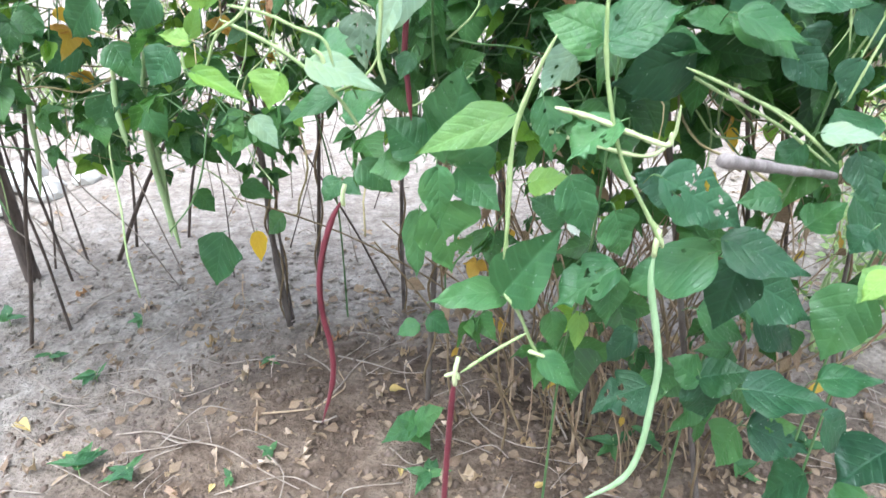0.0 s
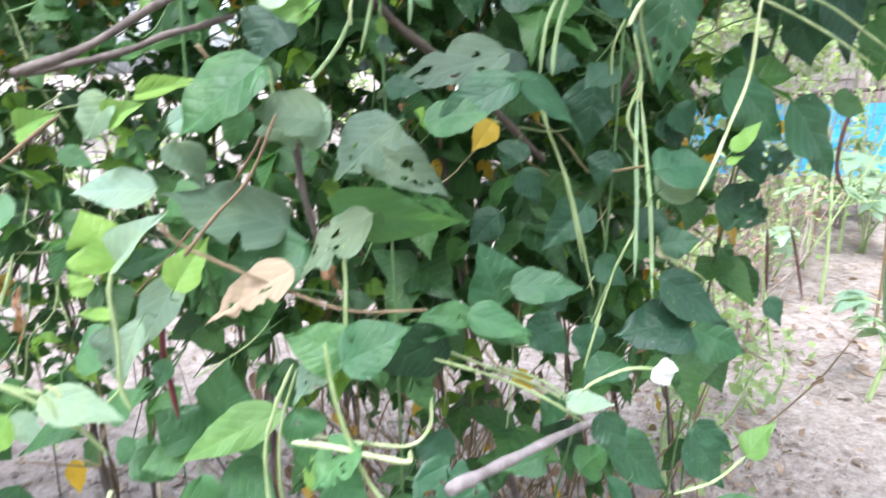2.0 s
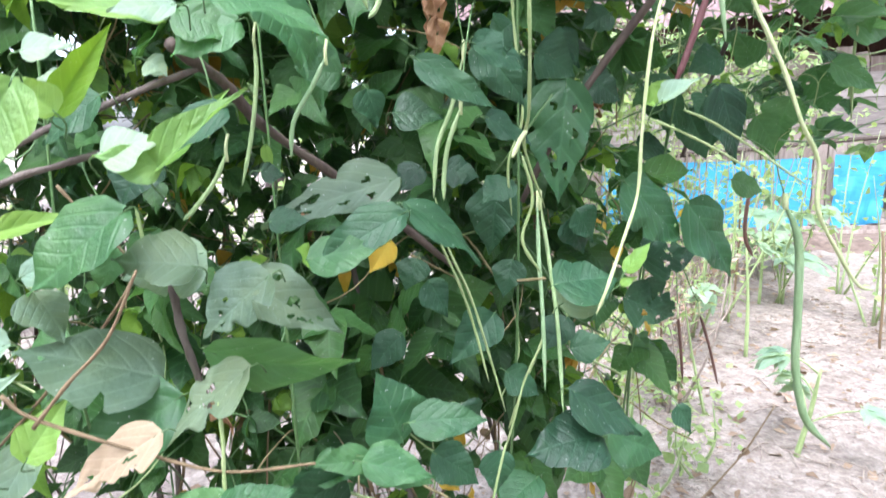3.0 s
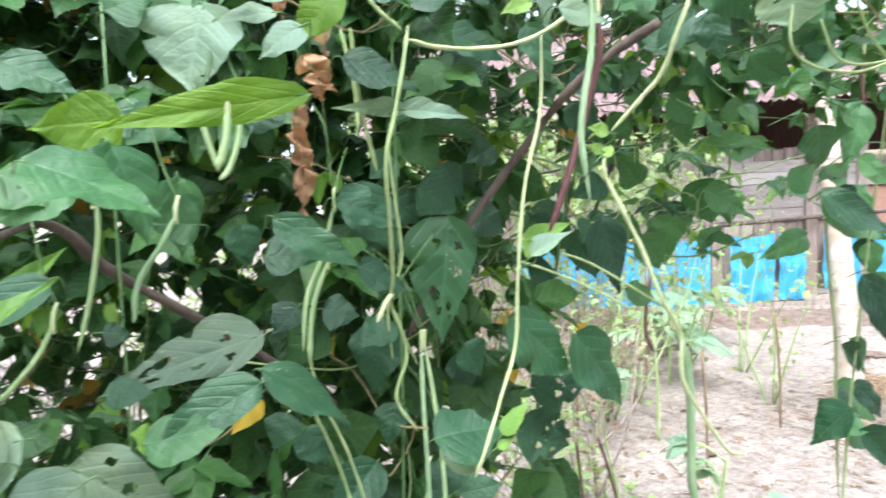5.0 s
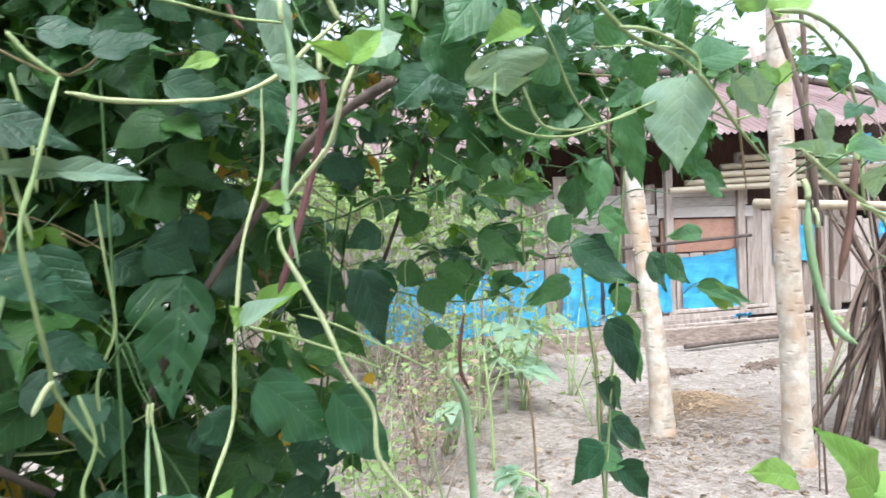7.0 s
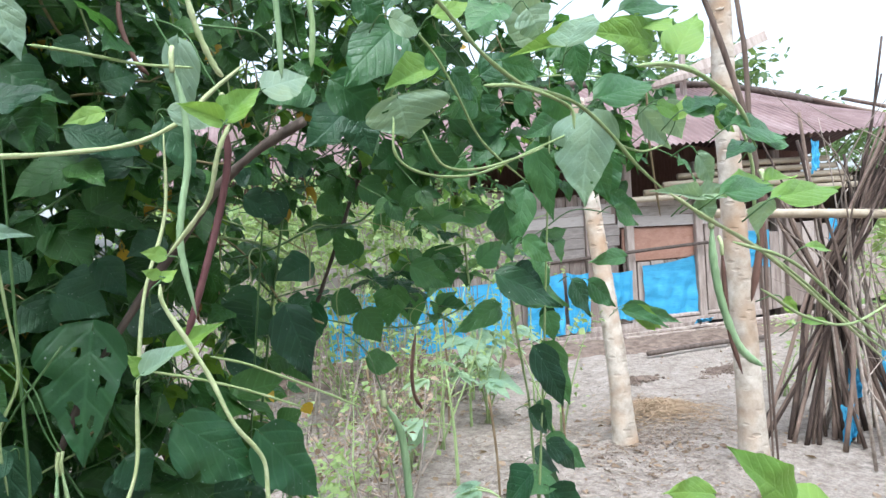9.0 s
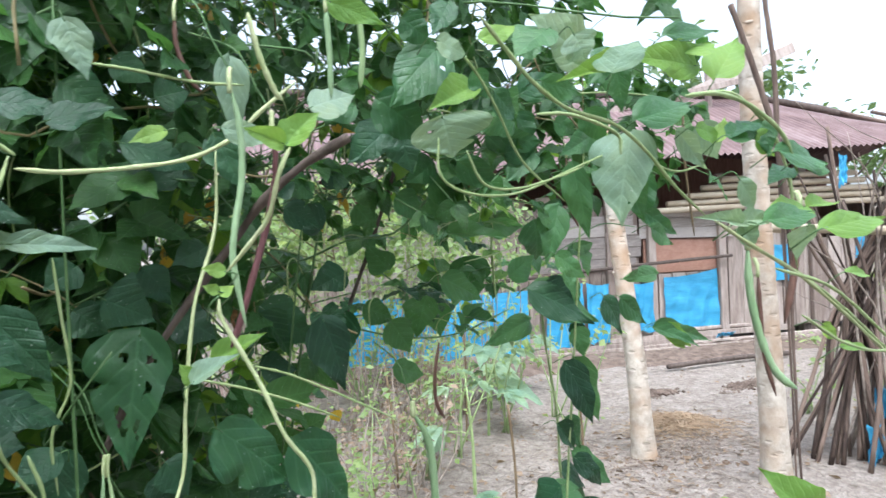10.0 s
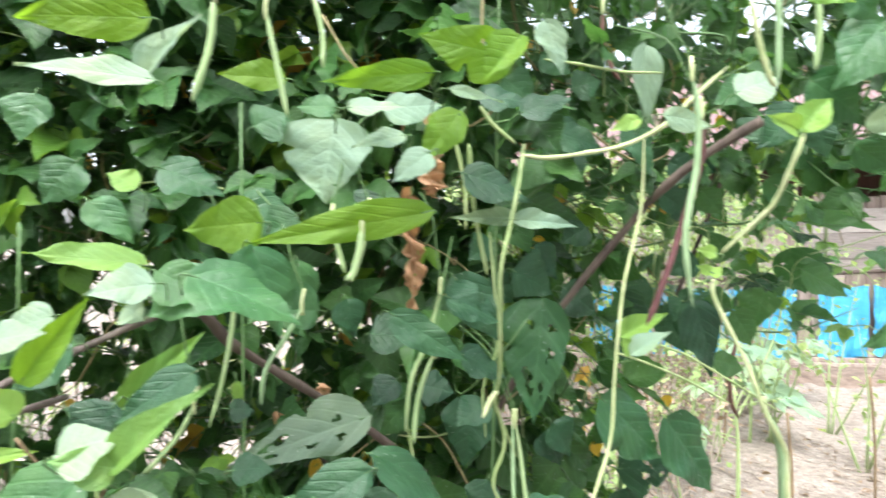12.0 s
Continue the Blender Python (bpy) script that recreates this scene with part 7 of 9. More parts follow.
lf(3, 0.539, 0.686, 1.024, 0.612, 0.682, 0.958, 0.066, 0.23, -0.92, 0.31, "broad", "leaf")
lf(4, 0.613, 0.691, 0.997, 0.676, 0.686, 0.914, 0.068, 0.17, -0.97, 0.18, "flat", "leaf")
lf(3, 0.424, 0.656, 1.327, 0.459, 0.649, 1.302, 0.045, 0.03, -0.95, 0.31, "flat", "leaf")
lf(3, 0.463, 0.640, 1.280, 0.517, 0.635, 1.267, 0.041, 0.02, -0.87, 0.49, "flat", "deep")
lf(3, 0.455, 0.659, 1.247, 0.507, 0.653, 1.256, 0.033, -0.18, -0.86, 0.47, "flat", "deep")
lf(4, 0.620, 0.804, 1.058, 0.664, 0.798, 1.051, 0.041, -0.07, -0.90, 0.43, "flat", "deep")
lf(5, 0.919, 1.014, 0.981, 0.988, 1.019, 0.958, 0.046, 0.15, -0.96, 0.24, "flat", "leaf")
lf(4, 0.688, 0.675, 1.289, 0.711, 0.667, 1.312, 0.037, -0.49, -0.85, 0.20, "flat", "deep")
lf(4, 0.681, 0.760, 1.213, 0.639, 0.747, 1.238, 0.039, 0.20, -0.97, -0.14, "flat", "deep")
lf(5, 0.853, 0.629, 1.288, 0.909, 0.623, 1.302, 0.033, -0.05, -0.98, -0.20, "flat", "leaf")
lf(4, 0.813, 0.721, 1.287, 0.773, 0.709, 1.259, 0.040, 0.24, -0.97, 0.06, "flat", "leaf")
lf(5, 0.905, 0.869, 1.253, 0.905, 0.860, 1.202, 0.043, -0.76, -0.64, 0.11, "flat", "leaf")
lf(5, 1.116, 0.423, 0.852, 0.982, 0.404, 0.949, 0.062, 0.06, -0.99, -0.12, "flat", "fresh")
lf(5, 1.116, 0.423, 0.852, 1.267, 0.424, 0.821, 0.076, 0.18, -0.44, 0.88, "flat", "fresh")
lf(5, 1.009, 0.454, 0.888, 0.922, 0.447, 0.923, 0.035, 0.30, -0.72, 0.63, "flat", "fresh")
lf(2, 0.161, 0.492, 1.306, 0.099, 0.488, 1.303, 0.030, 0.06, -0.99, -0.09, "broad", "backlit")
lf(2, 0.165, 0.482, 1.272, 0.107, 0.470, 1.276, 0.020, 0.22, -0.80, 0.55, "flat", "pale")
lf(2, 0.157, 0.520, 1.282, 0.186, 0.522, 1.325, 0.022, -0.40, -0.86, 0.31, "fold", "pale")
lf(3, 0.360, 0.475, 1.294, 0.305, 0.467, 1.301, 0.032, 0.12, -0.98, -0.17, "broad", "backlit")
lf(3, 0.363, 0.465, 1.302, 0.338, 0.459, 1.276, 0.022, -0.26, -0.84, 0.48, "fold", "backlit")
lf(3, 0.310, 0.467, 1.280, 0.249, 0.459, 1.271, 0.018, 0.14, -0.99, -0.06, "flat", "backlit")
lf(2, 0.216, 0.580, 1.199, 0.166, 0.572, 1.196, 0.042, 0.20, -0.95, 0.18, "flat", "backlit")
lf(2, 0.185, 0.497, 1.168, 0.245, 0.486, 1.146, 0.050, 0.18, -0.60, 0.78, "flat", "leaf")
lf(2, 0.189, 0.558, 1.160, 0.148, 0.546, 1.141, 0.045, -0.06, -0.77, 0.63, "flat", "leaf")
lf(2, 0.137, 0.602, 1.170, 0.066, 0.589, 1.184, 0.025, 0.26, -0.69, 0.68, "flat", "fresh")
lf(2, 0.271, 0.498, 1.265, 0.305, 0.500, 1.270, 0.017, -0.04, -0.81, 0.59, "flat", "pale")
lf(3, 0.328, 0.482, 1.275, 0.363, 0.484, 1.272, 0.011, 0.09, -0.85, 0.52, "flat", "pale")
lf(2, 0.233, 0.552, 1.292, 0.192, 0.550, 1.293, 0.021, 0.06, -1.00, 0.04, "flat", "backlit")
lf(1, 0.070, 0.636, 1.132, 0.035, 0.634, 1.122, 0.030, -0.14, -0.78, 0.61, "flat", "pale")
lf(1, 0.097, 0.581, 1.117, 0.059, 0.578, 1.090, 0.041, -0.36, -0.73, 0.59, "flat", "deep")
lf(2, 0.127, 0.563, 1.082, 0.107, 0.552, 1.049, 0.044, -0.23, -0.88, 0.42, "flat", "deep")
lf(2, 0.177, 0.538, 1.106, 0.130, 0.526, 1.082, 0.027, -0.12, -0.77, 0.63, "flat", "deep")
lf(2, 0.152, 0.604, 1.237, 0.194, 0.596, 1.221, 0.038, 0.06, -0.84, 0.54, "flat", "leaf")
lf(1, 0.097, 0.638, 1.214, 0.128, 0.630, 1.185, 0.030, 0.15, -0.90, 0.40, "flat", "leaf")
lf(1, 0.076, 0.675, 1.246, 0.052, 0.664, 1.215, 0.040, -0.03, -0.94, 0.35, "flat", "leaf")
lf(1, 0.050, 0.674, 1.297, 0.041, 0.664, 1.261, 0.039, -0.08, -0.95, 0.29, "flat", "leaf")
lf(2, 0.138, 0.584, 1.223, 0.121, 0.583, 1.234, 0.023, 0.41, -0.70, 0.58, "flat", "fresh")
lf(2, 0.201, 0.682, 1.217, 0.256, 0.675, 1.198, 0.037, 0.03, -0.92, 0.40, "flat", "leaf")
lf(3, 0.466, 0.509, 1.268, 0.444, 0.507, 1.260, 0.012, -0.10, -0.91, 0.40, "flat", "fresh")
lf(2, 0.269, 0.592, 1.283, 0.241, 0.590, 1.285, 0.023, 0.09, -0.82, 0.56, "flat", "leaf")
lf(3, 0.336, 0.612, 1.249, 0.359, 0.614, 1.221, 0.024, -0.11, -0.98, -0.17, "crumple", "brownleaf")
lf(3, 0.332, 0.621, 1.221, 0.328, 0.613, 1.185, 0.018, -0.28, -0.93, 0.25, "crumple", "brownleaf")
lf(3, 0.327, 0.613, 1.197, 0.336, 0.605, 1.157, 0.018, 0.02, -0.98, 0.18, "crumple", "brownleaf")
lf(3, 0.332, 0.614, 1.169, 0.331, 0.606, 1.127, 0.014, 0.12, -0.98, 0.18, "crumple", "brownleaf")
lf(3, 0.347, 0.612, 1.286, 0.350, 0.604, 1.249, 0.017, 0.06, -0.98, 0.21, "crumple", "tan")
lf(3, 0.318, 0.610, 1.294, 0.321, 0.602, 1.273, 0.012, -0.02, -0.93, 0.36, "crumple", "brownleaf")
lf(3, 0.342, 0.604, 1.237, 0.349, 0.605, 1.217, 0.020, 0.05, -1.00, -0.03, "crumple", "brownleaf")
lf(2, 0.140, 0.620, 0.886, 0.153, 0.620, 0.850, 0.013, 0.08, -1.00, 0.03, "crumple", "brownleaf")
lf(1, -0.096, 0.600, 0.881, -0.100, 0.600, 0.838, 0.008, 0.21, -0.98, -0.02, "crumple", "brownleaf")
lf(3, 0.346, 0.700, 1.200, 0.351, 0.700, 1.151, 0.013, -0.11, -0.99, -0.01, "crumple", "brownleaf")
lf(4, 0.589, 0.850, 0.926, 0.617, 0.850, 0.901, 0.022, 0.01, -1.00, 0.01, "flat", "yellow")
lf(3, 0.381, 0.900, 0.616, 0.413, 0.900, 0.584, 0.027, 0.20, -0.96, 0.19, "flat", "yellow")
lf(2, 0.268, 0.850, 0.934, 0.268, 0.850, 0.893, 0.016, 0.12, -0.99, 0.00, "flat", "yellow")
lf(2, 0.227, 0.800, 1.003, 0.230, 0.800, 0.972, 0.016, 0.24, -0.97, 0.03, "crumple", "brownleaf")
lf(2, 0.198, 0.620, 1.080, 0.202, 0.620, 1.058, 0.009, 0.04, -1.00, 0.01, "flat", "fresh")
lf(3, 0.332, 0.900, 0.923, 0.351, 0.900, 0.894, 0.022, -0.04, -1.00, -0.03, "flat", "yellow")
lf(2, 0.214, 0.900, 0.637, 0.238, 0.900, 0.609, 0.021, 0.28, -0.93, 0.24, "flat", "yellow")
lf(3, 0.408, 0.900, 0.679, 0.418, 0.900, 0.644, 0.017, 0.03, -1.00, 0.01, "flat", "yellow")
lf(3, 0.495, 0.842, 1.207, 0.498, 0.842, 1.183, 0.014, -0.07, -1.00, -0.03, "flat", "yellow")
lf(4, 0.757, 0.909, 0.958, 0.764, 0.910, 0.940, 0.019, -0.22, -0.97, -0.13, "flat", "yellow")
lf(4, 0.613, 0.898, 1.119, 0.621, 0.899, 1.089, 0.016, -0.16, -0.98, -0.07, "crumple", "brownleaf")
lf(1, -0.029, 0.930, 0.106, 0.020, 0.920, 0.164, 0.064, -0.75, -0.24, 0.61, "flat", "leaf")
lf(1, -0.031, 0.930, 0.106, -0.091, 0.900, 0.093, 0.065, -0.19, -0.05, 0.98, "flat", "leaf")
lf(1, -0.029, 0.930, 0.102, 0.007, 0.900, 0.083, 0.055, 0.41, -0.09, 0.91, "flat", "leaf")
lf(1, -0.029, 0.930, 0.106, -0.060, 0.930, 0.128, 0.049, 0.57, -0.14, 0.81, "flat", "leaf")
lf(2, 0.148, 0.500, 0.723, 0.155, 0.495, 0.713, 0.010, -0.02, -0.90, 0.43, "broad", "petal")
lf(3, 0.362, 0.455, 0.847, 0.372, 0.450, 0.834, 0.018, -0.13, -0.96, 0.26, "broad", "petal")
lf(3, 0.364, 0.455, 0.848, 0.376, 0.450, 0.847, 0.010, -0.20, -0.64, 0.74, "fold", "petal")
lf(1, -0.105, 0.500, 0.916, -0.103, 0.500, 0.897, 0.010, 0.81, -0.58, 0.10, "fold", "petal")
lf(4, 0.569, 0.478, 1.357, 0.612, 0.471, 1.346, 0.022, -0.19, -0.97, -0.17, "flat", "fresh")
lf(4, 0.639, 0.540, 1.310, 0.681, 0.524, 1.279, 0.046, -0.28, -0.96, 0.10, "flat", "leaf")
lf(4, 0.681, 0.599, 1.299, 0.633, 0.587, 1.263, 0.038, -0.10, -0.90, 0.43, "flat", "deep")
lf(4, 0.681, 0.581, 1.295, 0.692, 0.572, 1.254, 0.039, -0.28, -0.95, 0.12, "flat", "deep")
lf(4, 0.827, 0.628, 1.306, 0.911, 0.615, 1.298, 0.035, -0.18, -0.82, -0.55, "flat", "leaf")
lf(5, 0.949, 0.656, 1.288, 0.849, 0.630, 1.267, 0.025, 0.15, -0.91, 0.39, "flat", "leaf")
lf(4, 0.799, 0.645, 1.277, 0.851, 0.630, 1.241, 0.035, -0.49, -0.78, -0.39, "flat", "leaf")
lf(6, 0.648, 0.464, 1.338, 0.676, 0.462, 1.331, 0.023, -0.04, -0.97, 0.22, "flat", "pale")
lf(6, 0.675, 0.447, 1.339, 0.715, 0.445, 1.358, 0.017, -0.20, -0.94, 0.29, "flat", "fresh")
lf(6, 0.747, 0.414, 1.328, 0.689, 0.405, 1.345, 0.043, 0.09, -0.97, -0.21, "flat", "pale")
lf(6, 0.787, 0.417, 1.325, 0.793, 0.413, 1.287, 0.025, -0.57, -0.82, -0.01, "flat", "leaf")
lf(6, 0.774, 0.473, 1.289, 0.802, 0.470, 1.283, 0.020, -0.11, -0.99, -0.03, "flat", "leaf")
lf(4, 0.817, 0.495, 1.256, 0.828, 0.487, 1.184, 0.028, -0.70, -0.71, -0.02, "flat", "leaf")
lf(5, 0.948, 0.523, 1.256, 0.948, 0.514, 1.197, 0.039, -0.85, -0.51, 0.08, "flat", "leaf")
lf(5, 0.934, 0.504, 1.211, 0.986, 0.498, 1.183, 0.023, -0.12, -0.99, -0.03, "narrow", "leaf")
lf(6, 0.820, 0.344, 1.260, 0.869, 0.343, 1.270, 0.020, -0.13, -0.85, 0.51, "flat", "leaf")
lf(4, 0.654, 0.521, 1.373, 0.680, 0.514, 1.356, 0.030, -0.30, -0.95, -0.03, "flat", "leaf")
lf(4, 0.674, 0.485, 1.377, 0.650, 0.474, 1.348, 0.023, -0.32, -0.76, 0.56, "flat", "leaf")
lf(6, 0.710, 0.449, 1.341, 0.738, 0.442, 1.343, 0.026, -0.26, -0.93, 0.25, "flat", "leaf")
lf(4, 0.789, 0.531, 1.328, 0.828, 0.524, 1.352, 0.032, -0.23, -0.97, 0.09, "flat", "leaf")
lf(4, 0.802, 0.513, 1.336, 0.855, 0.507, 1.328, 0.027, -0.14, -0.94, -0.32, "flat", "leaf")
lf(4, 0.831, 0.590, 1.322, 0.782, 0.578, 1.299, 0.037, 0.28, -0.96, -0.07, "flat", "leaf")
lf(5, 0.887, 0.537, 1.321, 0.909, 0.530, 1.285, 0.033, -0.65, -0.71, -0.27, "flat", "leaf")
lf(5, 0.971, 0.600, 1.313, 0.898, 0.586, 1.281, 0.034, 0.17, -0.98, 0.04, "flat", "leaf")
lf(4, 0.665, 0.636, 1.326, 0.614, 0.623, 1.309, 0.035, 0.11, -0.92, 0.38, "flat", "leaf")
lf(4, 0.591, 0.565, 1.305, 0.628, 0.558, 1.320, 0.036, -0.35, -0.80, 0.48, "flat", "pale")
lf(3, 0.418, 0.553, 1.343, 0.430, 0.545, 1.305, 0.027, 0.02, -0.98, 0.22, "flat", "pale")
lf(3, 0.511, 0.683, 1.265, 0.455, 0.670, 1.244, 0.026, 0.10, -0.94, 0.32, "lobed", "deep")
lf(3, 0.545, 0.628, 1.354, 0.545, 0.619, 1.279, 0.030, -0.22, -0.97, 0.11, "flat", "pale")
lf(3, 0.516, 0.551, 1.280, 0.561, 0.549, 1.275, 0.021, -0.02, -0.99, 0.14, "flat", "pale")
lf(3, 0.530, 0.627, 1.287, 0.551, 0.620, 1.241, 0.036, -0.01, -0.99, 0.16, "flat", "deep")
lf(4, 0.629, 0.729, 1.232, 0.671, 0.723, 1.209, 0.034, -0.09, -0.99, 0.11, "flat", "deep")
lf(4, 0.600, 0.670, 1.259, 0.635, 0.663, 1.242, 0.033, -0.18, -0.98, 0.02, "flat", "deep")
lf(3, 0.462, 0.660, 1.352, 0.488, 0.652, 1.335, 0.030, -0.12, -0.96, 0.23, "flat", "leaf")
lf(3, 0.493, 0.662, 1.324, 0.518, 0.654, 1.333, 0.031, -0.33, -0.94, 0.11, "flat", "leaf")
lf(4, 0.734, 0.813, 1.156, 0.683, 0.800, 1.140, 0.042, 0.12, -0.92, 0.37, "flat", "deep")
lf(4, 0.788, 0.864, 1.104, 0.836, 0.858, 1.083, 0.039, -0.11, -0.99, 0.04, "flat", "leaf")
lf(4, 0.828, 0.866, 1.156, 0.789, 0.854, 1.190, 0.044, -0.13, -0.87, -0.47, "flat", "leaf")
lf(4, 0.691, 0.761, 1.277, 0.722, 0.754, 1.256, 0.033, -0.35, -0.92, -0.20, "flat", "deep")
lf(4, 0.781, 0.862, 1.244, 0.809, 0.855, 1.212, 0.039, -0.42, -0.89, -0.16, "flat", "leaf")
lf(3, 0.513, 0.722, 1.133, 0.550, 0.715, 1.107, 0.045, 0.05, -0.95, 0.32, "flat", "deep")
lf(3, 0.429, 0.716, 1.144, 0.455, 0.709, 1.122, 0.039, -0.05, -0.96, 0.26, "flat", "deep")
lf(3, 0.490, 0.739, 1.177, 0.515, 0.732, 1.143, 0.040, 0.13, -0.95, 0.30, "flat", "deep")
lf(3, 0.431, 0.716, 1.182, 0.406, 0.705, 1.166, 0.034, 0.12, -0.90, 0.42, "flat", "deep")
lf(3, 0.547, 0.743, 1.195, 0.513, 0.731, 1.181, 0.034, 0.12, -0.89, 0.44, "flat", "deep")
lf(6, 0.873, 0.318, 1.239, 0.932, 0.318, 1.237, 0.024, 0.01, -0.90, 0.44, "flat", "leaf")
lf(6, 0.881, 0.329, 1.235, 0.830, 0.320, 1.224, 0.019, -0.09, -0.53, 0.84, "flat", "leaf")
lf(6, 0.854, 0.308, 1.204, 0.791, 0.299, 1.201, 0.026, 0.06, -0.68, 0.73, "flat", "fresh")
lf(6, 0.861, 0.308, 1.204, 0.905, 0.307, 1.210, 0.019, -0.13, -0.60, 0.79, "fold", "fresh")
lf(6, 0.876, 0.404, 1.279, 0.918, 0.402, 1.272, 0.020, 0.01, -0.96, 0.27, "flat", "fresh")
lf(6, 0.860, 0.346, 1.272, 0.816, 0.338, 1.260, 0.018, -0.16, -0.50, 0.85, "flat", "leaf")
lf(6, 0.866, 0.346, 1.264, 0.892, 0.343, 1.247, 0.020, -0.19, -0.97, -0.14, "flat", "fresh")
lf(6, 0.977, 0.467, 1.299, 1.019, 0.465, 1.264, 0.034, -0.32, -0.88, -0.36, "flat", "pale")
lf(5, 0.912, 0.482, 1.195, 0.951, 0.480, 1.178, 0.023, -0.00, -0.99, 0.11, "flat", "leaf")
lf(6, 0.797, 0.323, 1.224, 0.819, 0.320, 1.200, 0.018, -0.25, -0.96, -0.10, "narrow", "pale")
lf(6, 0.883, 0.311, 1.115, 0.901, 0.307, 1.103, 0.013, -0.20, -0.98, -0.00, "flat", "fresh")
lf(6, 0.918, 0.313, 1.094, 0.979, 0.313, 1.086, 0.011, 0.09, -0.73, 0.68, "narrow", "fresh")
lf(6, 0.933, 0.314, 1.152, 0.983, 0.312, 1.149, 0.011, 0.01, -0.76, 0.65, "narrow", "fresh")
lf(6, 0.881, 0.319, 1.190, 0.849, 0.313, 1.168, 0.020, -0.56, 0.01, 0.83, "flat", "pale")
lf(5, 0.967, 0.542, 1.246, 0.983, 0.539, 1.200, 0.033, -0.53, -0.84, -0.13, "flat", "leaf")
lf(5, 0.898, 0.632, 1.290, 0.846, 0.624, 1.255, 0.036, -0.30, -0.73, 0.62, "flat", "leaf")
lf(4, 0.812, 0.721, 1.267, 0.855, 0.715, 1.235, 0.043, -0.07, -0.99, 0.10, "flat", "leaf")
lf(5, 0.894, 0.688, 1.313, 0.855, 0.677, 1.269, 0.036, -0.46, -0.67, 0.58, "flat", "leaf")
lf(5, 0.922, 0.587, 1.245, 0.939, 0.583, 1.212, 0.031, -0.44, -0.89, -0.13, "flat", "leaf")
lf(4, 0.773, 0.737, 1.249, 0.806, 0.730, 1.220, 0.037, -0.18, -0.98, 0.03, "flat", "leaf")
lf(5, 0.912, 0.633, 1.227, 0.949, 0.636, 1.192, 0.036, -0.19, -0.94, -0.27, "eaten", "leaf")
lf(5, 0.853, 0.705, 1.300, 0.809, 0.692, 1.263, 0.039, -0.35, -0.68, 0.65, "flat", "leaf")
lf(5, 0.891, 0.650, 1.339, 0.908, 0.642, 1.299, 0.045, -0.30, -0.95, 0.07, "flat", "leaf")
lf(6, 0.825, 0.381, 1.331, 0.861, 0.378, 1.349, 0.032, -0.40, -0.55, 0.73, "flat", "fresh")
lf(6, 0.811, 0.436, 1.345, 0.767, 0.429, 1.315, 0.033, -0.37, -0.62, 0.69, "flat", "leaf")
lf(5, 0.899, 0.594, 1.045, 0.936, 0.578, 0.972, 0.042, -0.15, -0.98, 0.14, "flat", "deep")
lf(5, 0.922, 0.635, 0.963, 0.948, 0.628, 0.928, 0.034, 0.06, -0.97, 0.23, "fold", "deep")
lf(5, 0.974, 0.658, 0.904, 1.024, 0.634, 0.864, 0.033, -0.11, -0.91, 0.40, "arch", "deep")
lf(5, 0.883, 0.598, 0.907, 0.857, 0.626, 0.865, 0.054, -0.81, 0.12, 0.58, "flat", "deep")
lf(5, 0.937, 0.621, 0.867, 0.978, 0.603, 0.823, 0.040, -0.14, -0.96, 0.24, "fold", "deep")
lf(5, 0.958, 0.667, 0.888, 1.004, 0.648, 0.871, 0.041, -0.03, -0.71, 0.71, "arch", "deep")
lf(5, 0.871, 0.617, 1.131, 0.943, 0.579, 1.092, 0.047, -0.22, -0.87, 0.43, "flat", "deep")
lf(5, 0.921, 0.644, 1.133, 0.959, 0.629, 1.110, 0.035, -0.09, -0.91, 0.42, "fold", "deep")
lf(5, 0.988, 0.656, 1.079, 0.994, 0.663, 1.032, 0.027, -0.96, -0.23, -0.14, "arch", "deep")
lf(5, 0.940, 0.570, 1.118, 0.967, 0.562, 1.075, 0.035, -0.05, -0.99, 0.15, "flat", "deep")
lf(5, 1.028, 0.569, 1.074, 1.089, 0.539, 1.050, 0.020, -0.25, -0.87, 0.43, "narrow", "leaf")
lf(5, 1.086, 0.590, 1.062, 1.113, 0.583, 1.032, 0.023, -0.18, -0.98, 0.08, "narrow", "fresh")
lf(5, 0.858, 0.770, 1.142, 0.909, 0.747, 1.111, 0.045, -0.23, -0.92, 0.32, "flat", "leaf")
lf(5, 0.897, 0.807, 1.203, 0.978, 0.765, 1.196, 0.036, -0.32, -0.71, 0.63, "fold", "leaf")
lf(5, 0.949, 0.689, 1.211, 0.963, 0.689, 1.154, 0.054, -0.28, -0.96, -0.07, "arch", "leaf")
lf(5, 0.898, 0.600, 1.169, 0.934, 0.587, 1.142, 0.032, -0.12, -0.95, 0.30, "flat", "leaf")
pod(1, [(-0.037, 0.550, 0.716), (-0.047, 0.550, 0.699), (-0.058, 0.550, 0.668), (-0.065, 0.550, 0.633), (-0.065, 0.550, 0.596), (-0.060, 0.550, 0.557), (-0.063, 0.550, 0.515), (-0.078, 0.550, 0.462)], 0.0029, "podred", "dark red long bean pod")
pod(1, [(0.022, 0.560, 0.877), (0.020, 0.560, 0.858), (0.018, 0.560, 0.833), (0.020, 0.560, 0.811), (0.022, 0.560, 0.782)], 0.0024, "podred", "dark red long bean pod")
pod(1, [(0.068, 0.360, 0.685), (0.066, 0.360, 0.662), (0.064, 0.360, 0.629), (0.062, 0.360, 0.593), (0.061, 0.360, 0.555)], 0.0020, "podred", "dark red long bean pod")
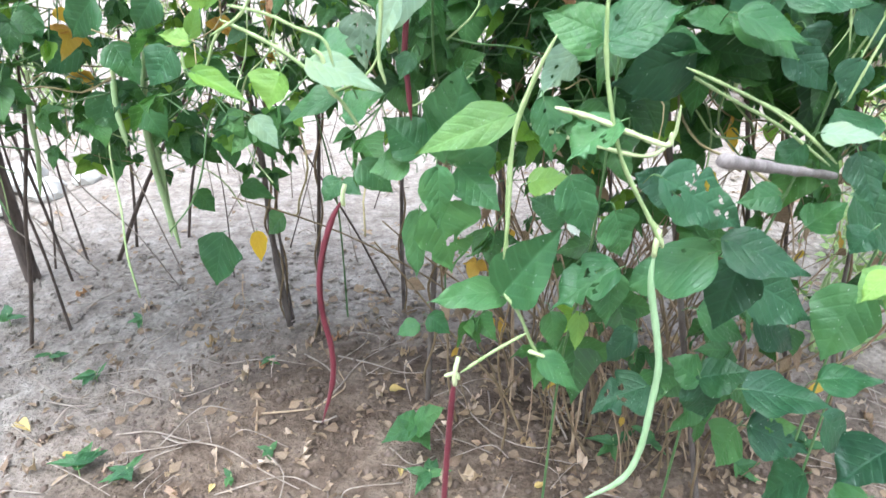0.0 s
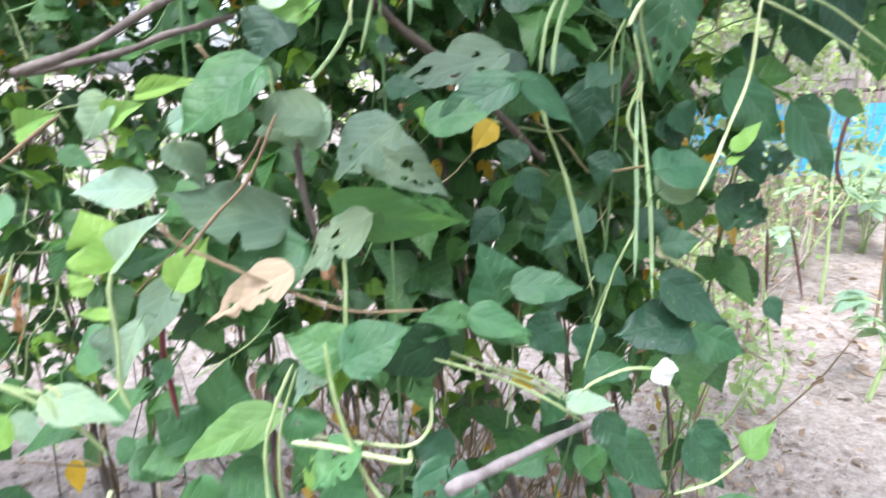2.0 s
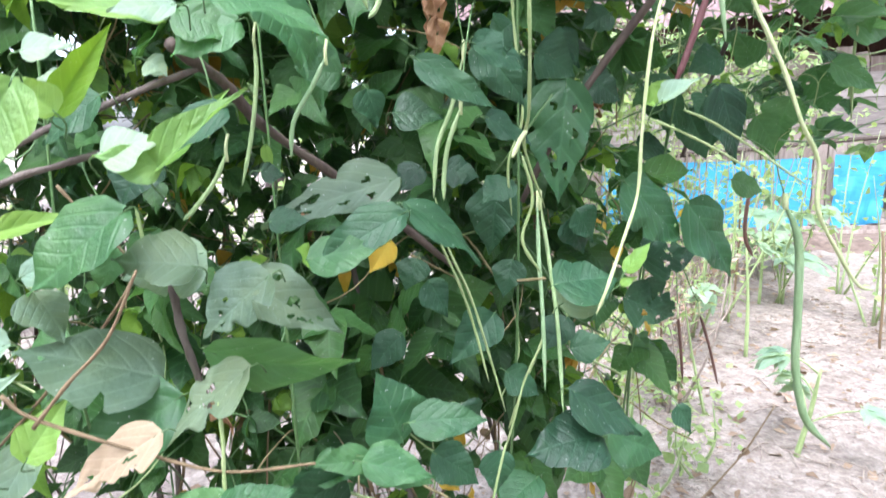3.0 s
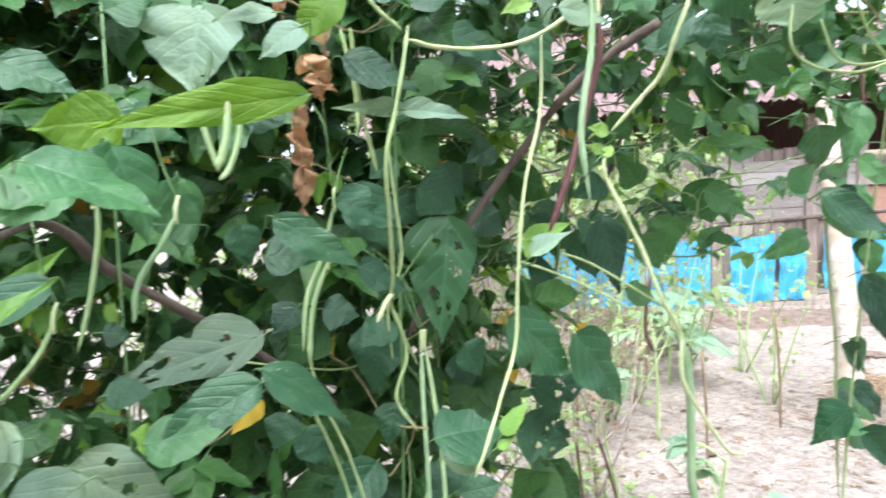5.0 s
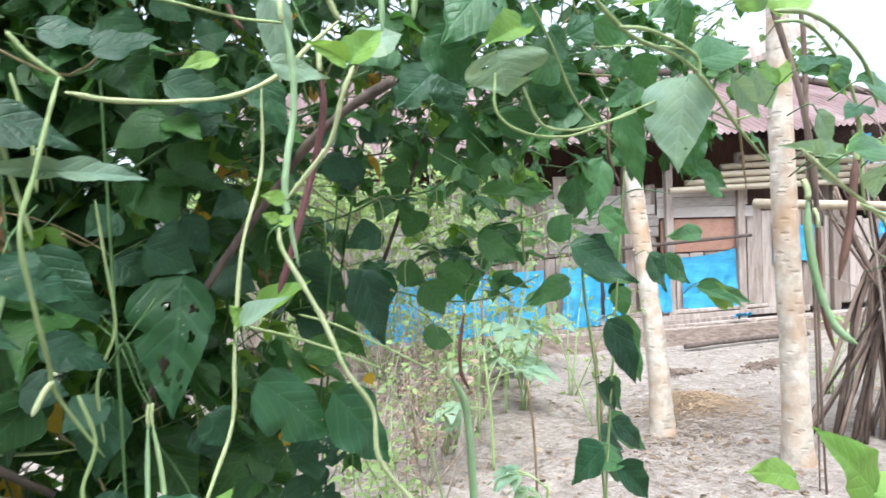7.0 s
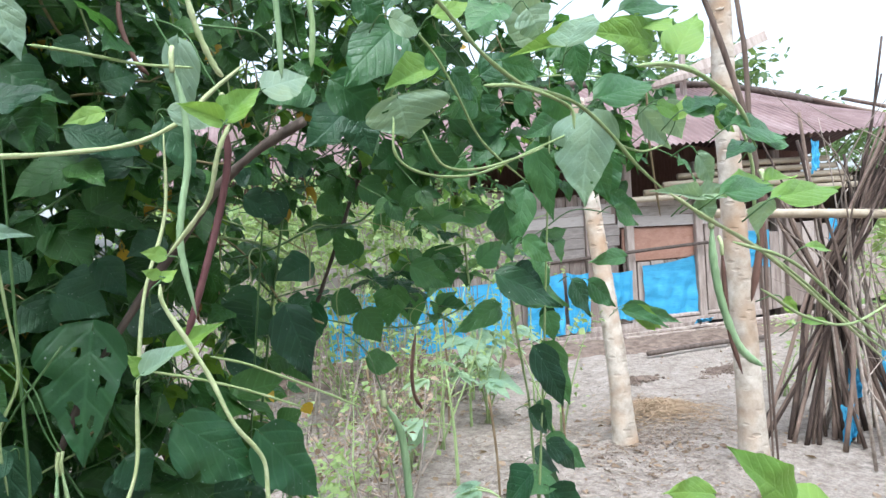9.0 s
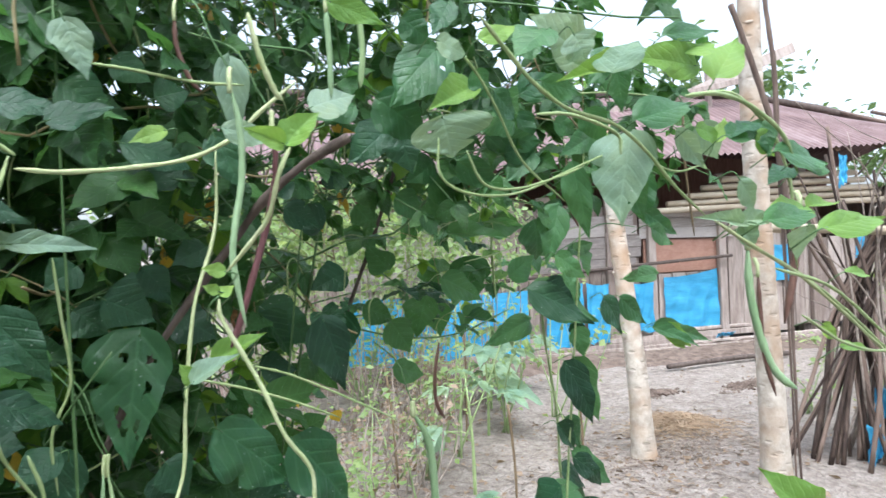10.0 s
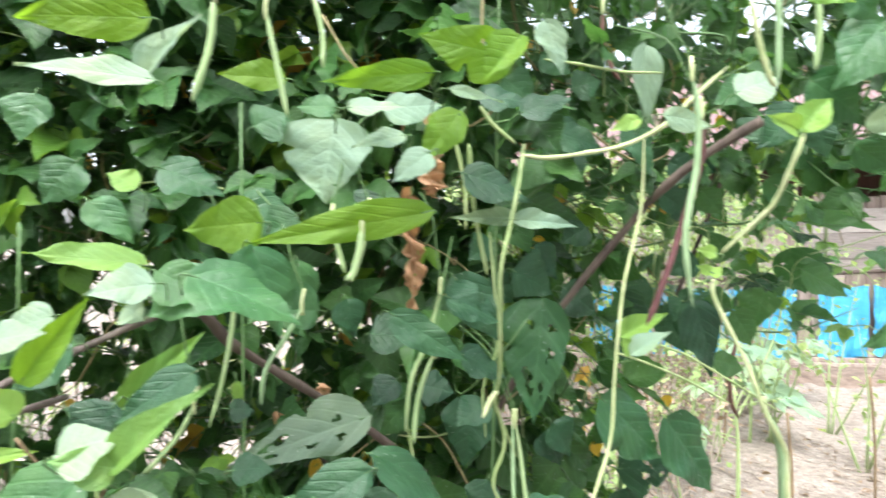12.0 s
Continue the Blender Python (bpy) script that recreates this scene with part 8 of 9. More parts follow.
pod(2, [(0.196, 0.440, 0.734), (0.197, 0.440, 0.708), (0.206, 0.440, 0.671), (0.213, 0.440, 0.637), (0.213, 0.440, 0.599), (0.211, 0.440, 0.553), (0.201, 0.440, 0.521), (0.172, 0.440, 0.495)], 0.0026, "podgreen", "green long bean pod")
pod(0, [(-0.385, 0.940, 0.800), (-0.408, 0.940, 0.716), (-0.418, 0.940, 0.658), (-0.418, 0.940, 0.588), (-0.411, 0.940, 0.512), (-0.405, 0.940, 0.452)], 0.0045, "podpale", "pale green thin bean pod")
pod(0, [(-0.411, 0.950, 0.706), (-0.416, 0.950, 0.638), (-0.414, 0.950, 0.566), (-0.421, 0.950, 0.467)], 0.0043, "podpale", "pale green thin bean pod")
pod(0, [(-0.364, 0.800, 0.763), (-0.370, 0.800, 0.722), (-0.368, 0.800, 0.672)], 0.0035, "podpale", "pale green thin bean pod")
pod(0, [(-0.622, 1.000, 0.708), (-0.637, 1.000, 0.655), (-0.644, 1.000, 0.589), (-0.664, 1.000, 0.509)], 0.0036, "podpale", "pale green thin bean pod")
runner(2, [(0.147, 0.440, 0.890), (0.150, 0.440, 0.857), (0.157, 0.440, 0.824), (0.168, 0.440, 0.792), (0.190, 0.440, 0.754), (0.200, 0.440, 0.736)], 0.0014, "vine")
runner(2, [(0.123, 0.440, 0.827), (0.146, 0.440, 0.821), (0.167, 0.440, 0.813), (0.192, 0.440, 0.805), (0.194, 0.440, 0.813)], 0.0017, "knot")
runner(2, [(0.124, 0.470, 0.864), (0.110, 0.470, 0.833), (0.101, 0.470, 0.800), (0.100, 0.470, 0.742), (0.098, 0.470, 0.706)], 0.0014, "vine")
runner(2, [(0.117, 0.460, 0.648), (0.092, 0.460, 0.629), (0.068, 0.460, 0.608)], 0.0013, "vine")
runner(2, [(0.101, 0.500, 0.658), (0.115, 0.500, 0.637), (0.128, 0.500, 0.606), (0.150, 0.500, 0.568)], 0.0015, "vine")
runner(1, [(0.055, 0.460, 0.604), (0.064, 0.460, 0.607), (0.067, 0.460, 0.601)], 0.0016, "knot")
runner(2, [(0.120, 0.460, 0.632), (0.127, 0.460, 0.629), (0.133, 0.460, 0.627)], 0.0017, "knot")
runner(1, [(-0.099, 0.500, 0.867), (-0.069, 0.500, 0.853), (-0.044, 0.500, 0.836), (-0.022, 0.500, 0.815), (-0.007, 0.500, 0.792)], 0.0014, "vine")
runner(1, [(-0.030, 0.520, 0.814), (-0.009, 0.520, 0.824), (0.004, 0.520, 0.840), (0.014, 0.520, 0.871)], 0.0010, "vine")
runner(1, [(-0.038, 0.500, 0.849), (-0.031, 0.500, 0.842), (-0.029, 0.500, 0.824), (-0.024, 0.500, 0.815)], 0.0016, "knot")
runner(1, [(-0.130, 0.500, 0.846), (-0.129, 0.500, 0.831), (-0.116, 0.500, 0.833), (-0.105, 0.500, 0.854), (-0.095, 0.500, 0.865)], 0.0011, "vine")
runner(2, [(0.220, 0.520, 0.835), (0.252, 0.520, 0.822), (0.282, 0.520, 0.808), (0.314, 0.520, 0.788), (0.340, 0.520, 0.767)], 0.0012, "vine")
runner(2, [(0.276, 0.550, 0.809), (0.313, 0.550, 0.792), (0.351, 0.550, 0.761)], 0.0012, "vine")
runner(2, [(0.192, 0.450, 0.750), (0.199, 0.450, 0.742), (0.204, 0.450, 0.729)], 0.0018, "knot")
runner(3, [(0.340, 0.530, 0.810), (0.347, 0.530, 0.838), (0.352, 0.530, 0.857)], 0.0010, "vine")
runner(1, [(-0.077, 0.460, 0.881), (-0.053, 0.460, 0.876), (-0.035, 0.460, 0.868), (-0.019, 0.460, 0.861), (-0.014, 0.460, 0.845)], 0.0011, "vine")
runner(1, [(-0.090, 0.460, 0.863), (-0.070, 0.460, 0.875), (-0.056, 0.460, 0.893), (-0.040, 0.460, 0.906), (-0.025, 0.460, 0.933), (-0.019, 0.460, 0.949)], 0.0011, "vine")
runner(1, [(-0.073, 0.470, 0.898), (-0.059, 0.470, 0.902), (-0.040, 0.470, 0.928), (-0.030, 0.470, 0.945)], 0.0010, "vine")
pod(1, [(-0.029, 0.470, 0.987), (-0.033, 0.470, 0.964), (-0.036, 0.470, 0.935), (-0.053, 0.470, 0.893)], 0.0017, "podpale", "pale green thin bean pod")
runner(1, [(0.015, 0.500, 0.924), (0.011, 0.500, 0.907), (0.011, 0.500, 0.876), (0.008, 0.500, 0.843), (0.012, 0.500, 0.825)], 0.0015, "vine")
runner(2, [(0.113, 0.500, 0.799), (0.135, 0.500, 0.791), (0.164, 0.500, 0.783), (0.198, 0.500, 0.777), (0.213, 0.500, 0.791), (0.215, 0.500, 0.814)], 0.0015, "knot")
runner(2, [(0.233, 0.560, 0.823), (0.271, 0.560, 0.803), (0.311, 0.560, 0.783), (0.358, 0.560, 0.751)], 0.0013, "vine")
runner(3, [(0.318, 0.600, 1.022), (0.326, 0.600, 0.997), (0.340, 0.600, 0.962), (0.351, 0.600, 0.925), (0.362, 0.600, 0.876)], 0.0011, "vine")
runner(3, [(0.419, 0.620, 0.897), (0.402, 0.620, 0.865), (0.391, 0.620, 0.828), (0.378, 0.620, 0.790)], 0.0010, "vine")
runner(3, [(0.369, 0.460, 0.842), (0.345, 0.460, 0.845), (0.322, 0.460, 0.838), (0.312, 0.460, 0.831)], 0.0012, "vine")
runner(2, [(0.118, 0.580, 1.026), (0.103, 0.580, 0.995), (0.080, 0.580, 0.963), (0.051, 0.580, 0.934), (0.022, 0.580, 0.904), (-0.004, 0.580, 0.878)], 0.0012, "vinebrown")
runner(1, [(0.023, 0.450, 1.024), (-0.000, 0.450, 1.008), (-0.025, 0.450, 0.988), (-0.053, 0.450, 0.955)], 0.0011, "vinebrown")
runner(2, [(0.160, 0.500, 0.932), (0.160, 0.500, 0.905), (0.158, 0.500, 0.877), (0.159, 0.500, 0.848)], 0.0013, "vine")
runner(2, [(0.121, 0.520, 0.837), (0.108, 0.520, 0.801), (0.101, 0.520, 0.763), (0.101, 0.520, 0.711), (0.104, 0.520, 0.678)], 0.0012, "vine")
runner(3, [(0.385, 0.460, 0.741), (0.416, 0.460, 0.748), (0.438, 0.460, 0.766)], 0.0012, "vine")
pod(3, [(0.355, 0.620, 1.143), (0.344, 0.620, 1.104), (0.331, 0.620, 1.073), (0.326, 0.620, 1.032)], 0.0018, "podpale", "pale green thin bean pod")
runner(3, [(0.332, 0.640, 1.030), (0.340, 0.640, 0.990), (0.359, 0.640, 0.943), (0.373, 0.640, 0.894), (0.390, 0.640, 0.826)], 0.0012, "vine")
runner(3, [(0.411, 0.660, 1.192), (0.415, 0.660, 1.146), (0.419, 0.660, 1.093), (0.405, 0.660, 1.054), (0.407, 0.660, 1.007)], 0.0012, "vine")
runner(3, [(0.462, 0.680, 0.916), (0.444, 0.680, 0.878), (0.419, 0.680, 0.821), (0.406, 0.680, 0.787)], 0.0013, "vine")
pod(2, [(0.245, 0.580, 1.140), (0.235, 0.580, 1.121), (0.220, 0.580, 1.097), (0.216, 0.580, 1.072)], 0.0017, "podgreen", "green long bean pod")
pod(2, [(0.174, 0.570, 1.078), (0.165, 0.570, 1.060), (0.150, 0.570, 1.042), (0.142, 0.570, 1.035)], 0.0016, "podpale", "pale green thin bean pod")
pod(2, [(0.198, 0.600, 1.154), (0.197, 0.600, 1.128), (0.190, 0.600, 1.089), (0.180, 0.600, 1.053)], 0.0016, "podpale", "pale green thin bean pod")
runner(2, [(0.116, 0.560, 1.046), (0.119, 0.560, 1.019), (0.130, 0.560, 0.995)], 0.0013, "vine")
runner(3, [(0.434, 0.548, 0.942), (0.443, 0.548, 0.962), (0.461, 0.558, 0.994), (0.479, 0.567, 1.031), (0.484, 0.570, 1.082), (0.494, 0.574, 1.151), (0.514, 0.583, 1.209), (0.518, 0.585, 1.271)], 0.0014, "knot")
pod(3, [(0.508, 0.510, 1.302), (0.514, 0.511, 1.273), (0.514, 0.512, 1.239), (0.508, 0.512, 1.208), (0.506, 0.513, 1.181), (0.513, 0.514, 1.138)], 0.0023, "podgreen", "green long bean pod")
pod(4, [(0.556, 0.564, 1.287), (0.559, 0.567, 1.253), (0.554, 0.577, 1.214), (0.541, 0.581, 1.169), (0.530, 0.586, 1.132), (0.524, 0.590, 1.114)], 0.0028, "podmaroon", "dull maroon long bean pod")
runner(3, [(0.510, 0.414, 1.246), (0.503, 0.414, 1.231), (0.500, 0.424, 1.209), (0.494, 0.433, 1.197), (0.482, 0.446, 1.179)], 0.0013, "knot")
runner(3, [(0.477, 0.446, 1.164), (0.478, 0.446, 1.153), (0.489, 0.443, 1.130), (0.498, 0.440, 1.110), (0.508, 0.437, 1.083), (0.524, 0.439, 1.058), (0.527, 0.440, 1.029), (0.546, 0.442, 1.001), (0.566, 0.444, 0.977), (0.581, 0.445, 0.971)], 0.0013, "knot")
runner(3, [(0.387, 0.520, 1.243), (0.413, 0.539, 1.244), (0.457, 0.569, 1.252), (0.497, 0.576, 1.261), (0.527, 0.569, 1.277), (0.549, 0.563, 1.299), (0.575, 0.558, 1.322)], 0.0017, "knot")
runner(3, [(0.384, 0.511, 1.249), (0.377, 0.502, 1.224), (0.370, 0.498, 1.197), (0.362, 0.494, 1.168), (0.365, 0.503, 1.135), (0.371, 0.522, 1.096), (0.375, 0.541, 1.072), (0.398, 0.561, 1.026)], 0.0012, "vine")
runner(3, [(0.354, 0.535, 1.252), (0.357, 0.536, 1.215), (0.363, 0.537, 1.184), (0.368, 0.538, 1.163)], 0.0014, "vine")
runner(3, [(0.362, 0.535, 1.277), (0.372, 0.536, 1.265), (0.388, 0.537, 1.253)], 0.0015, "vine")
pod(3, [(0.342, 0.585, 1.103), (0.331, 0.584, 1.076), (0.327, 0.585, 1.053), (0.326, 0.585, 1.034)], 0.0018, "podpale", "pale green thin bean pod")
pod(2, [(0.287, 0.548, 1.203), (0.284, 0.549, 1.183), (0.278, 0.549, 1.167), (0.272, 0.548, 1.160)], 0.0018, "podpale", "pale green thin bean pod")
pod(2, [(0.263, 0.547, 1.199), (0.267, 0.547, 1.183), (0.272, 0.548, 1.165)], 0.0017, "podpale", "pale green thin bean pod")
runner(3, [(0.373, 0.531, 1.084), (0.368, 0.531, 1.078), (0.362, 0.531, 1.066)], 0.0017, "knot")
runner(3, [(0.387, 0.577, 1.064), (0.395, 0.578, 1.031), (0.386, 0.578, 0.999), (0.402, 0.580, 0.971)], 0.0013, "vine")
runner(3, [(0.501, 0.602, 1.091), (0.534, 0.605, 1.079), (0.575, 0.608, 1.061), (0.625, 0.612, 1.035)], 0.0011, "vine")
runner(3, [(0.363, 0.605, 1.270), (0.372, 0.606, 1.227), (0.373, 0.607, 1.194)], 0.0015, "vine")
runner(5, [(0.926, 0.627, 1.359), (1.034, 0.635, 1.376), (1.146, 0.643, 1.384)], 0.0012, "vine")
runner(6, [(0.648, 0.469, 1.268), (0.649, 0.470, 1.240), (0.677, 0.472, 1.227), (0.730, 0.476, 1.228), (0.797, 0.481, 1.249), (0.872, 0.486, 1.274)], 0.0011, "vine")
runner(5, [(0.932, 0.664, 1.141), (0.932, 0.664, 1.078), (0.943, 0.666, 1.019), (0.953, 0.667, 0.959), (0.954, 0.667, 0.900), (0.959, 0.668, 0.840), (0.964, 0.669, 0.764)], 0.0017, "vine")
runner(6, [(0.624, 0.386, 1.328), (0.645, 0.388, 1.312), (0.668, 0.389, 1.294), (0.704, 0.392, 1.279), (0.759, 0.396, 1.272), (0.799, 0.399, 1.254), (0.836, 0.401, 1.228), (0.886, 0.405, 1.202)], 0.0015, "vine")
runner(6, [(0.778, 0.340, 1.285), (0.824, 0.343, 1.291), (0.865, 0.346, 1.280), (0.901, 0.349, 1.259), (0.923, 0.350, 1.222), (0.925, 0.351, 1.184), (0.932, 0.352, 1.155)], 0.0014, "vine")
runner(6, [(0.728, 0.300, 1.196), (0.774, 0.303, 1.179), (0.837, 0.307, 1.158), (0.903, 0.312, 1.130), (0.997, 0.319, 1.086), (1.131, 0.328, 1.021)], 0.0014, "knot")
runner(6, [(0.837, 0.307, 1.160), (0.925, 0.313, 1.123), (1.024, 0.321, 1.077), (1.132, 0.328, 1.032)], 0.0012, "vine")
runner(6, [(0.671, 0.466, 1.259), (0.688, 0.467, 1.234), (0.724, 0.469, 1.231), (0.778, 0.473, 1.243), (0.808, 0.475, 1.252)], 0.0011, "vine")
runner(6, [(0.885, 0.461, 1.257), (0.932, 0.464, 1.250), (0.975, 0.467, 1.258)], 0.0011, "vine")
pod(6, [(0.957, 0.409, 1.176), (0.957, 0.409, 1.141), (0.960, 0.406, 1.106), (0.968, 0.399, 1.066), (0.977, 0.392, 1.048), (0.988, 0.383, 1.037)], 0.0038, "podgreen", "green long bean pod")
pod(6, [(0.964, 0.404, 1.150), (0.964, 0.403, 1.110), (0.965, 0.401, 1.070), (0.972, 0.395, 1.031)], 0.0023, "poddry", "brown ripe bean pod")
pod(6, [(1.101, 0.429, 1.217), (1.097, 0.431, 1.180), (1.092, 0.433, 1.140), (1.082, 0.440, 1.085)], 0.0042, "poddry", "brown ripe bean pod")
runner(5, [(0.978, 0.486, 1.317), (0.978, 0.486, 1.264), (0.993, 0.488, 1.185)], 0.0013, "vinebrown")
pod(5, [(0.978, 0.656, 1.297), (0.978, 0.657, 1.239), (0.997, 0.658, 1.202)], 0.0021, "poddry", "brown ripe bean pod")
pod(5, [(1.255, 1.369, 0.950), (1.237, 1.368, 0.870), (1.238, 1.369, 0.800), (1.263, 1.371, 0.752)], 0.0046, "poddry", "brown ripe bean pod")
runner(5, [(1.163, 1.028, 1.287), (1.154, 1.029, 1.178), (1.160, 1.030, 1.069)], 0.0026, "vine")
runner(3, [(0.547, 0.610, 1.094), (0.580, 0.612, 1.081), (0.631, 0.616, 1.053), (0.689, 0.620, 1.019)], 0.0011, "vine")
runner(3, [(0.437, 0.600, 1.330), (0.466, 0.602, 1.329), (0.511, 0.606, 1.326), (0.550, 0.608, 1.328)], 0.0013, "vine")
pod(3, [(0.501, 0.623, 1.384), (0.502, 0.624, 1.358), (0.511, 0.624, 1.333), (0.520, 0.625, 1.323)], 0.0020, "poddry", "brown ripe bean pod")
pod(4, [(0.583, 0.515, 1.370), (0.585, 0.516, 1.338), (0.585, 0.516, 1.301)], 0.0022, "podgreen", "green long bean pod")
pod(4, [(0.601, 0.498, 1.363), (0.603, 0.498, 1.335), (0.600, 0.498, 1.306)], 0.0022, "podpale", "pale green thin bean pod")
runner(3, [(0.500, 0.444, 1.327), (0.506, 0.444, 1.303), (0.514, 0.445, 1.285), (0.519, 0.446, 1.279)], 0.0017, "knot")
pod(2, [(0.192, 0.550, 1.342), (0.189, 0.550, 1.310), (0.178, 0.549, 1.274)], 0.0023, "podpale", "pale green thin bean pod")
pod(2, [(0.277, 0.497, 1.196), (0.275, 0.497, 1.180), (0.270, 0.497, 1.163)], 0.0020, "podpale", "pale green thin bean pod")
pod(2, [(0.253, 0.554, 1.349), (0.259, 0.554, 1.323), (0.259, 0.554, 1.301)], 0.0017, "podpale", "pale green thin bean pod")
pod(2, [(0.223, 0.552, 1.335), (0.230, 0.552, 1.299), (0.236, 0.552, 1.267)], 0.0017, "podpale", "pale green thin bean pod")
pod(4, [(0.798, 0.766, 0.977), (0.821, 0.766, 0.927), (0.827, 0.766, 0.832), (0.829, 0.766, 0.763), (0.850, 0.766, 0.688), (0.895, 0.766, 0.638)], 0.0052, "podgreen", "green long bean pod")
pod(3, [(0.441, 0.682, 1.012), (0.436, 0.668, 0.965), (0.432, 0.650, 0.910), (0.426, 0.632, 0.845)], 0.0020, "podgreen", "green long bean pod")
pod(3, [(0.444, 0.682, 1.012), (0.448, 0.672, 0.960), (0.446, 0.648, 0.900), (0.434, 0.610, 0.832)], 0.0020, "podpale", "pale green thin bean pod")


def spray(k, x, y, z, size, heading, tone):
    """One three-part leaf on a long stalk, held level and seen from the side and below."""
    rng = random.Random(int(x * 1000) + int(z * 1000))
    d = Vector((math.cos(radians(heading)), math.sin(radians(heading)), rng.uniform(-0.35, 0.15))).normalized()
    up = Vector((rng.gauss(0, 0.25), -0.35 + rng.gauss(0, 0.2), 1)).normalized()
    joint = Vector((x, y, z))
    for ang, grow in ((0, 1.0), (85, 0.8), (-85, 0.8)):
        e = Matrix.Rotation(radians(ang + rng.uniform(-18, 18)), 3, up) @ d + Vector((0, 0, rng.uniform(-0.45, 0.05)))
        b = joint + d * (0.25 * size if ang == 0 else 0.0)
        t = b + e.normalized() * size * grow * rng.uniform(0.85, 1.15)
        lf(k, b.x, b.y, b.z, t.x, t.y, t.z, size * 0.62, up.x, up.y, up.z, rng.choice(("flat", "arch", "fold", "eaten")), tone)
    back = joint - d * rng.uniform(0.05, 0.09)
    runner(k, [joint + d * 0.25 * size, joint, (joint + back) / 2 + Vector((0, 0, 0.006)), back + Vector((0, 0, -0.015)), back + Vector((0.004, 0.01, -0.05))], 0.0009, "vine")


RS = random.Random(23)
for i in range(34):
    k = RS.random()
    sx = 0.66 + 0.72 * k
    sy = 0.82 + 0.30 * k + RS.uniform(-0.08, 0.12)
    spray(4 if k < 0.4 else 5, sx, sy, RS.choice((RS.uniform(1.02, 1.14), RS.uniform(1.12, 1.30))), RS.uniform(0.036, 0.058), RS.uniform(-110, 110), RS.choice(("leaf", "leaf", "deep", "lime")))
for i in range(6):
    sx = 0.70 + 0.11 * i
    sy, sz = 0.95 + RS.uniform(-0.1, 0.1), RS.uniform(1.06, 1.22)
    runner(5, [(sx - 0.16, sy - 0.03, sz + RS.uniform(-0.05, 0.08)), (sx - 0.06, sy, sz - 0.01), (sx + 0.05, sy + 0.02, sz + RS.uniform(-0.03, 0.03)), (sx + 0.17, sy + 0.03, sz + RS.uniform(-0.08, 0.06))], 0.0013, RS.choice(("vine", "stalk")))
branch([(0.214, 0.405, 0.808), (0.256, 0.450, 0.789), (0.312, 0.510, 0.764), (0.365, 0.562, 0.742)], 0.0039, "barkgrey")
branch([(0.142, 0.600, 1.153), (0.155, 0.620, 1.142), (0.172, 0.650, 1.128), (0.190, 0.670, 1.102), (0.217, 0.690, 1.078), (0.243, 0.700, 1.058), (0.279, 0.720, 1.028), (0.324, 0.740, 0.989), (0.374, 0.760, 0.942)], 0.0044, "bark")
branch([(0.156, 0.620, 1.137), (0.127, 0.610, 1.126), (0.095, 0.600, 1.112), (0.069, 0.590, 1.101), (0.037, 0.580, 1.085), (-0.005, 0.570, 1.060), (-0.05, 0.565, 1.045)][::-1], 0.0030, "barkmid")
branch([(0.091, 0.600, 1.082), (0.062, 0.600, 1.074), (0.040, 0.600, 1.069), (0.016, 0.600, 1.060), (-0.018, 0.600, 1.052), (-0.06, 0.600, 1.045)][::-1], 0.0027, "barkmid")
branch([(0.128, 0.580, 0.991), (0.130, 0.580, 0.958), (0.135, 0.580, 0.932), (0.142, 0.580, 0.896)], 0.0031, "barkmid")
branch([(0.635, 0.590, 1.287), (0.598, 0.605, 1.263), (0.572, 0.630, 1.236), (0.557, 0.656, 1.208), (0.513, 0.689, 1.141), (0.475, 0.714, 1.076), (0.447, 0.739, 1.008)], 0.0041, "bark")
branch([(0.066, 0.580, 1.062), (0.080, 0.580, 1.042), (0.095, 0.580, 1.022), (0.107, 0.580, 1.005)], 0.0011, "vinebrown")
branch([(0.047, 0.500, 0.953), (0.061, 0.500, 0.937), (0.114, 0.500, 0.907), (0.160, 0.500, 0.886), (0.214, 0.500, 0.882)], 0.0012, "vinebrown")
branch([(0.060, 0.500, 0.931), (0.081, 0.500, 0.955), (0.105, 0.500, 0.979), (0.125, 0.500, 1.017)], 0.0012, "vinebrown")
branch([(0.905, 0.964, 1.307), (0.855, 0.961, 1.192), (0.808, 0.959, 1.092), (0.784, 0.958, 1.028)], 0.0033, "bark")
pod(4, [(0.677, 0.800, 0.842), (0.682, 0.800, 0.801), (0.687, 0.800, 0.751)], 0.0019, "poddry", "brown ripe bean pod")
pod(4, [(0.708, 0.800, 0.841), (0.724, 0.800, 0.795), (0.740, 0.800, 0.737)], 0.0019, "poddry", "brown ripe bean pod")
runner(6, [(0.699, 0.297, 1.267), (0.735, 0.299, 1.272), (0.776, 0.302, 1.269), (0.821, 0.305, 1.254), (0.845, 0.307, 1.228)], 0.0015, "vine")
runner(6, [(0.784, 0.294, 1.164), (0.880, 0.301, 1.143), (0.995, 0.309, 1.092), (1.110, 0.317, 1.043)], 0.0013, "vine")
runner(6, [(0.822, 0.297, 1.130), (0.897, 0.302, 1.101), (0.994, 0.309, 1.082), (1.116, 0.317, 1.087)], 0.0012, "vine")
runner(4, [(0.614, 0.329, 1.256), (0.644, 0.331, 1.258), (0.683, 0.334, 1.251), (0.687, 0.334, 1.238)], 0.0011, "vine")
runner(6, [(0.661, 0.474, 1.348), (0.692, 0.476, 1.323), (0.713, 0.477, 1.295), (0.741, 0.480, 1.255), (0.793, 0.484, 1.222)], 0.0011, "vine")
support(-0.397, 1.369, 0.94, 0.0091, (-0.037, 0.000), 1)
support(-0.391, 1.382, 0.96, 0.0037, (-0.010, 0.000), 1)
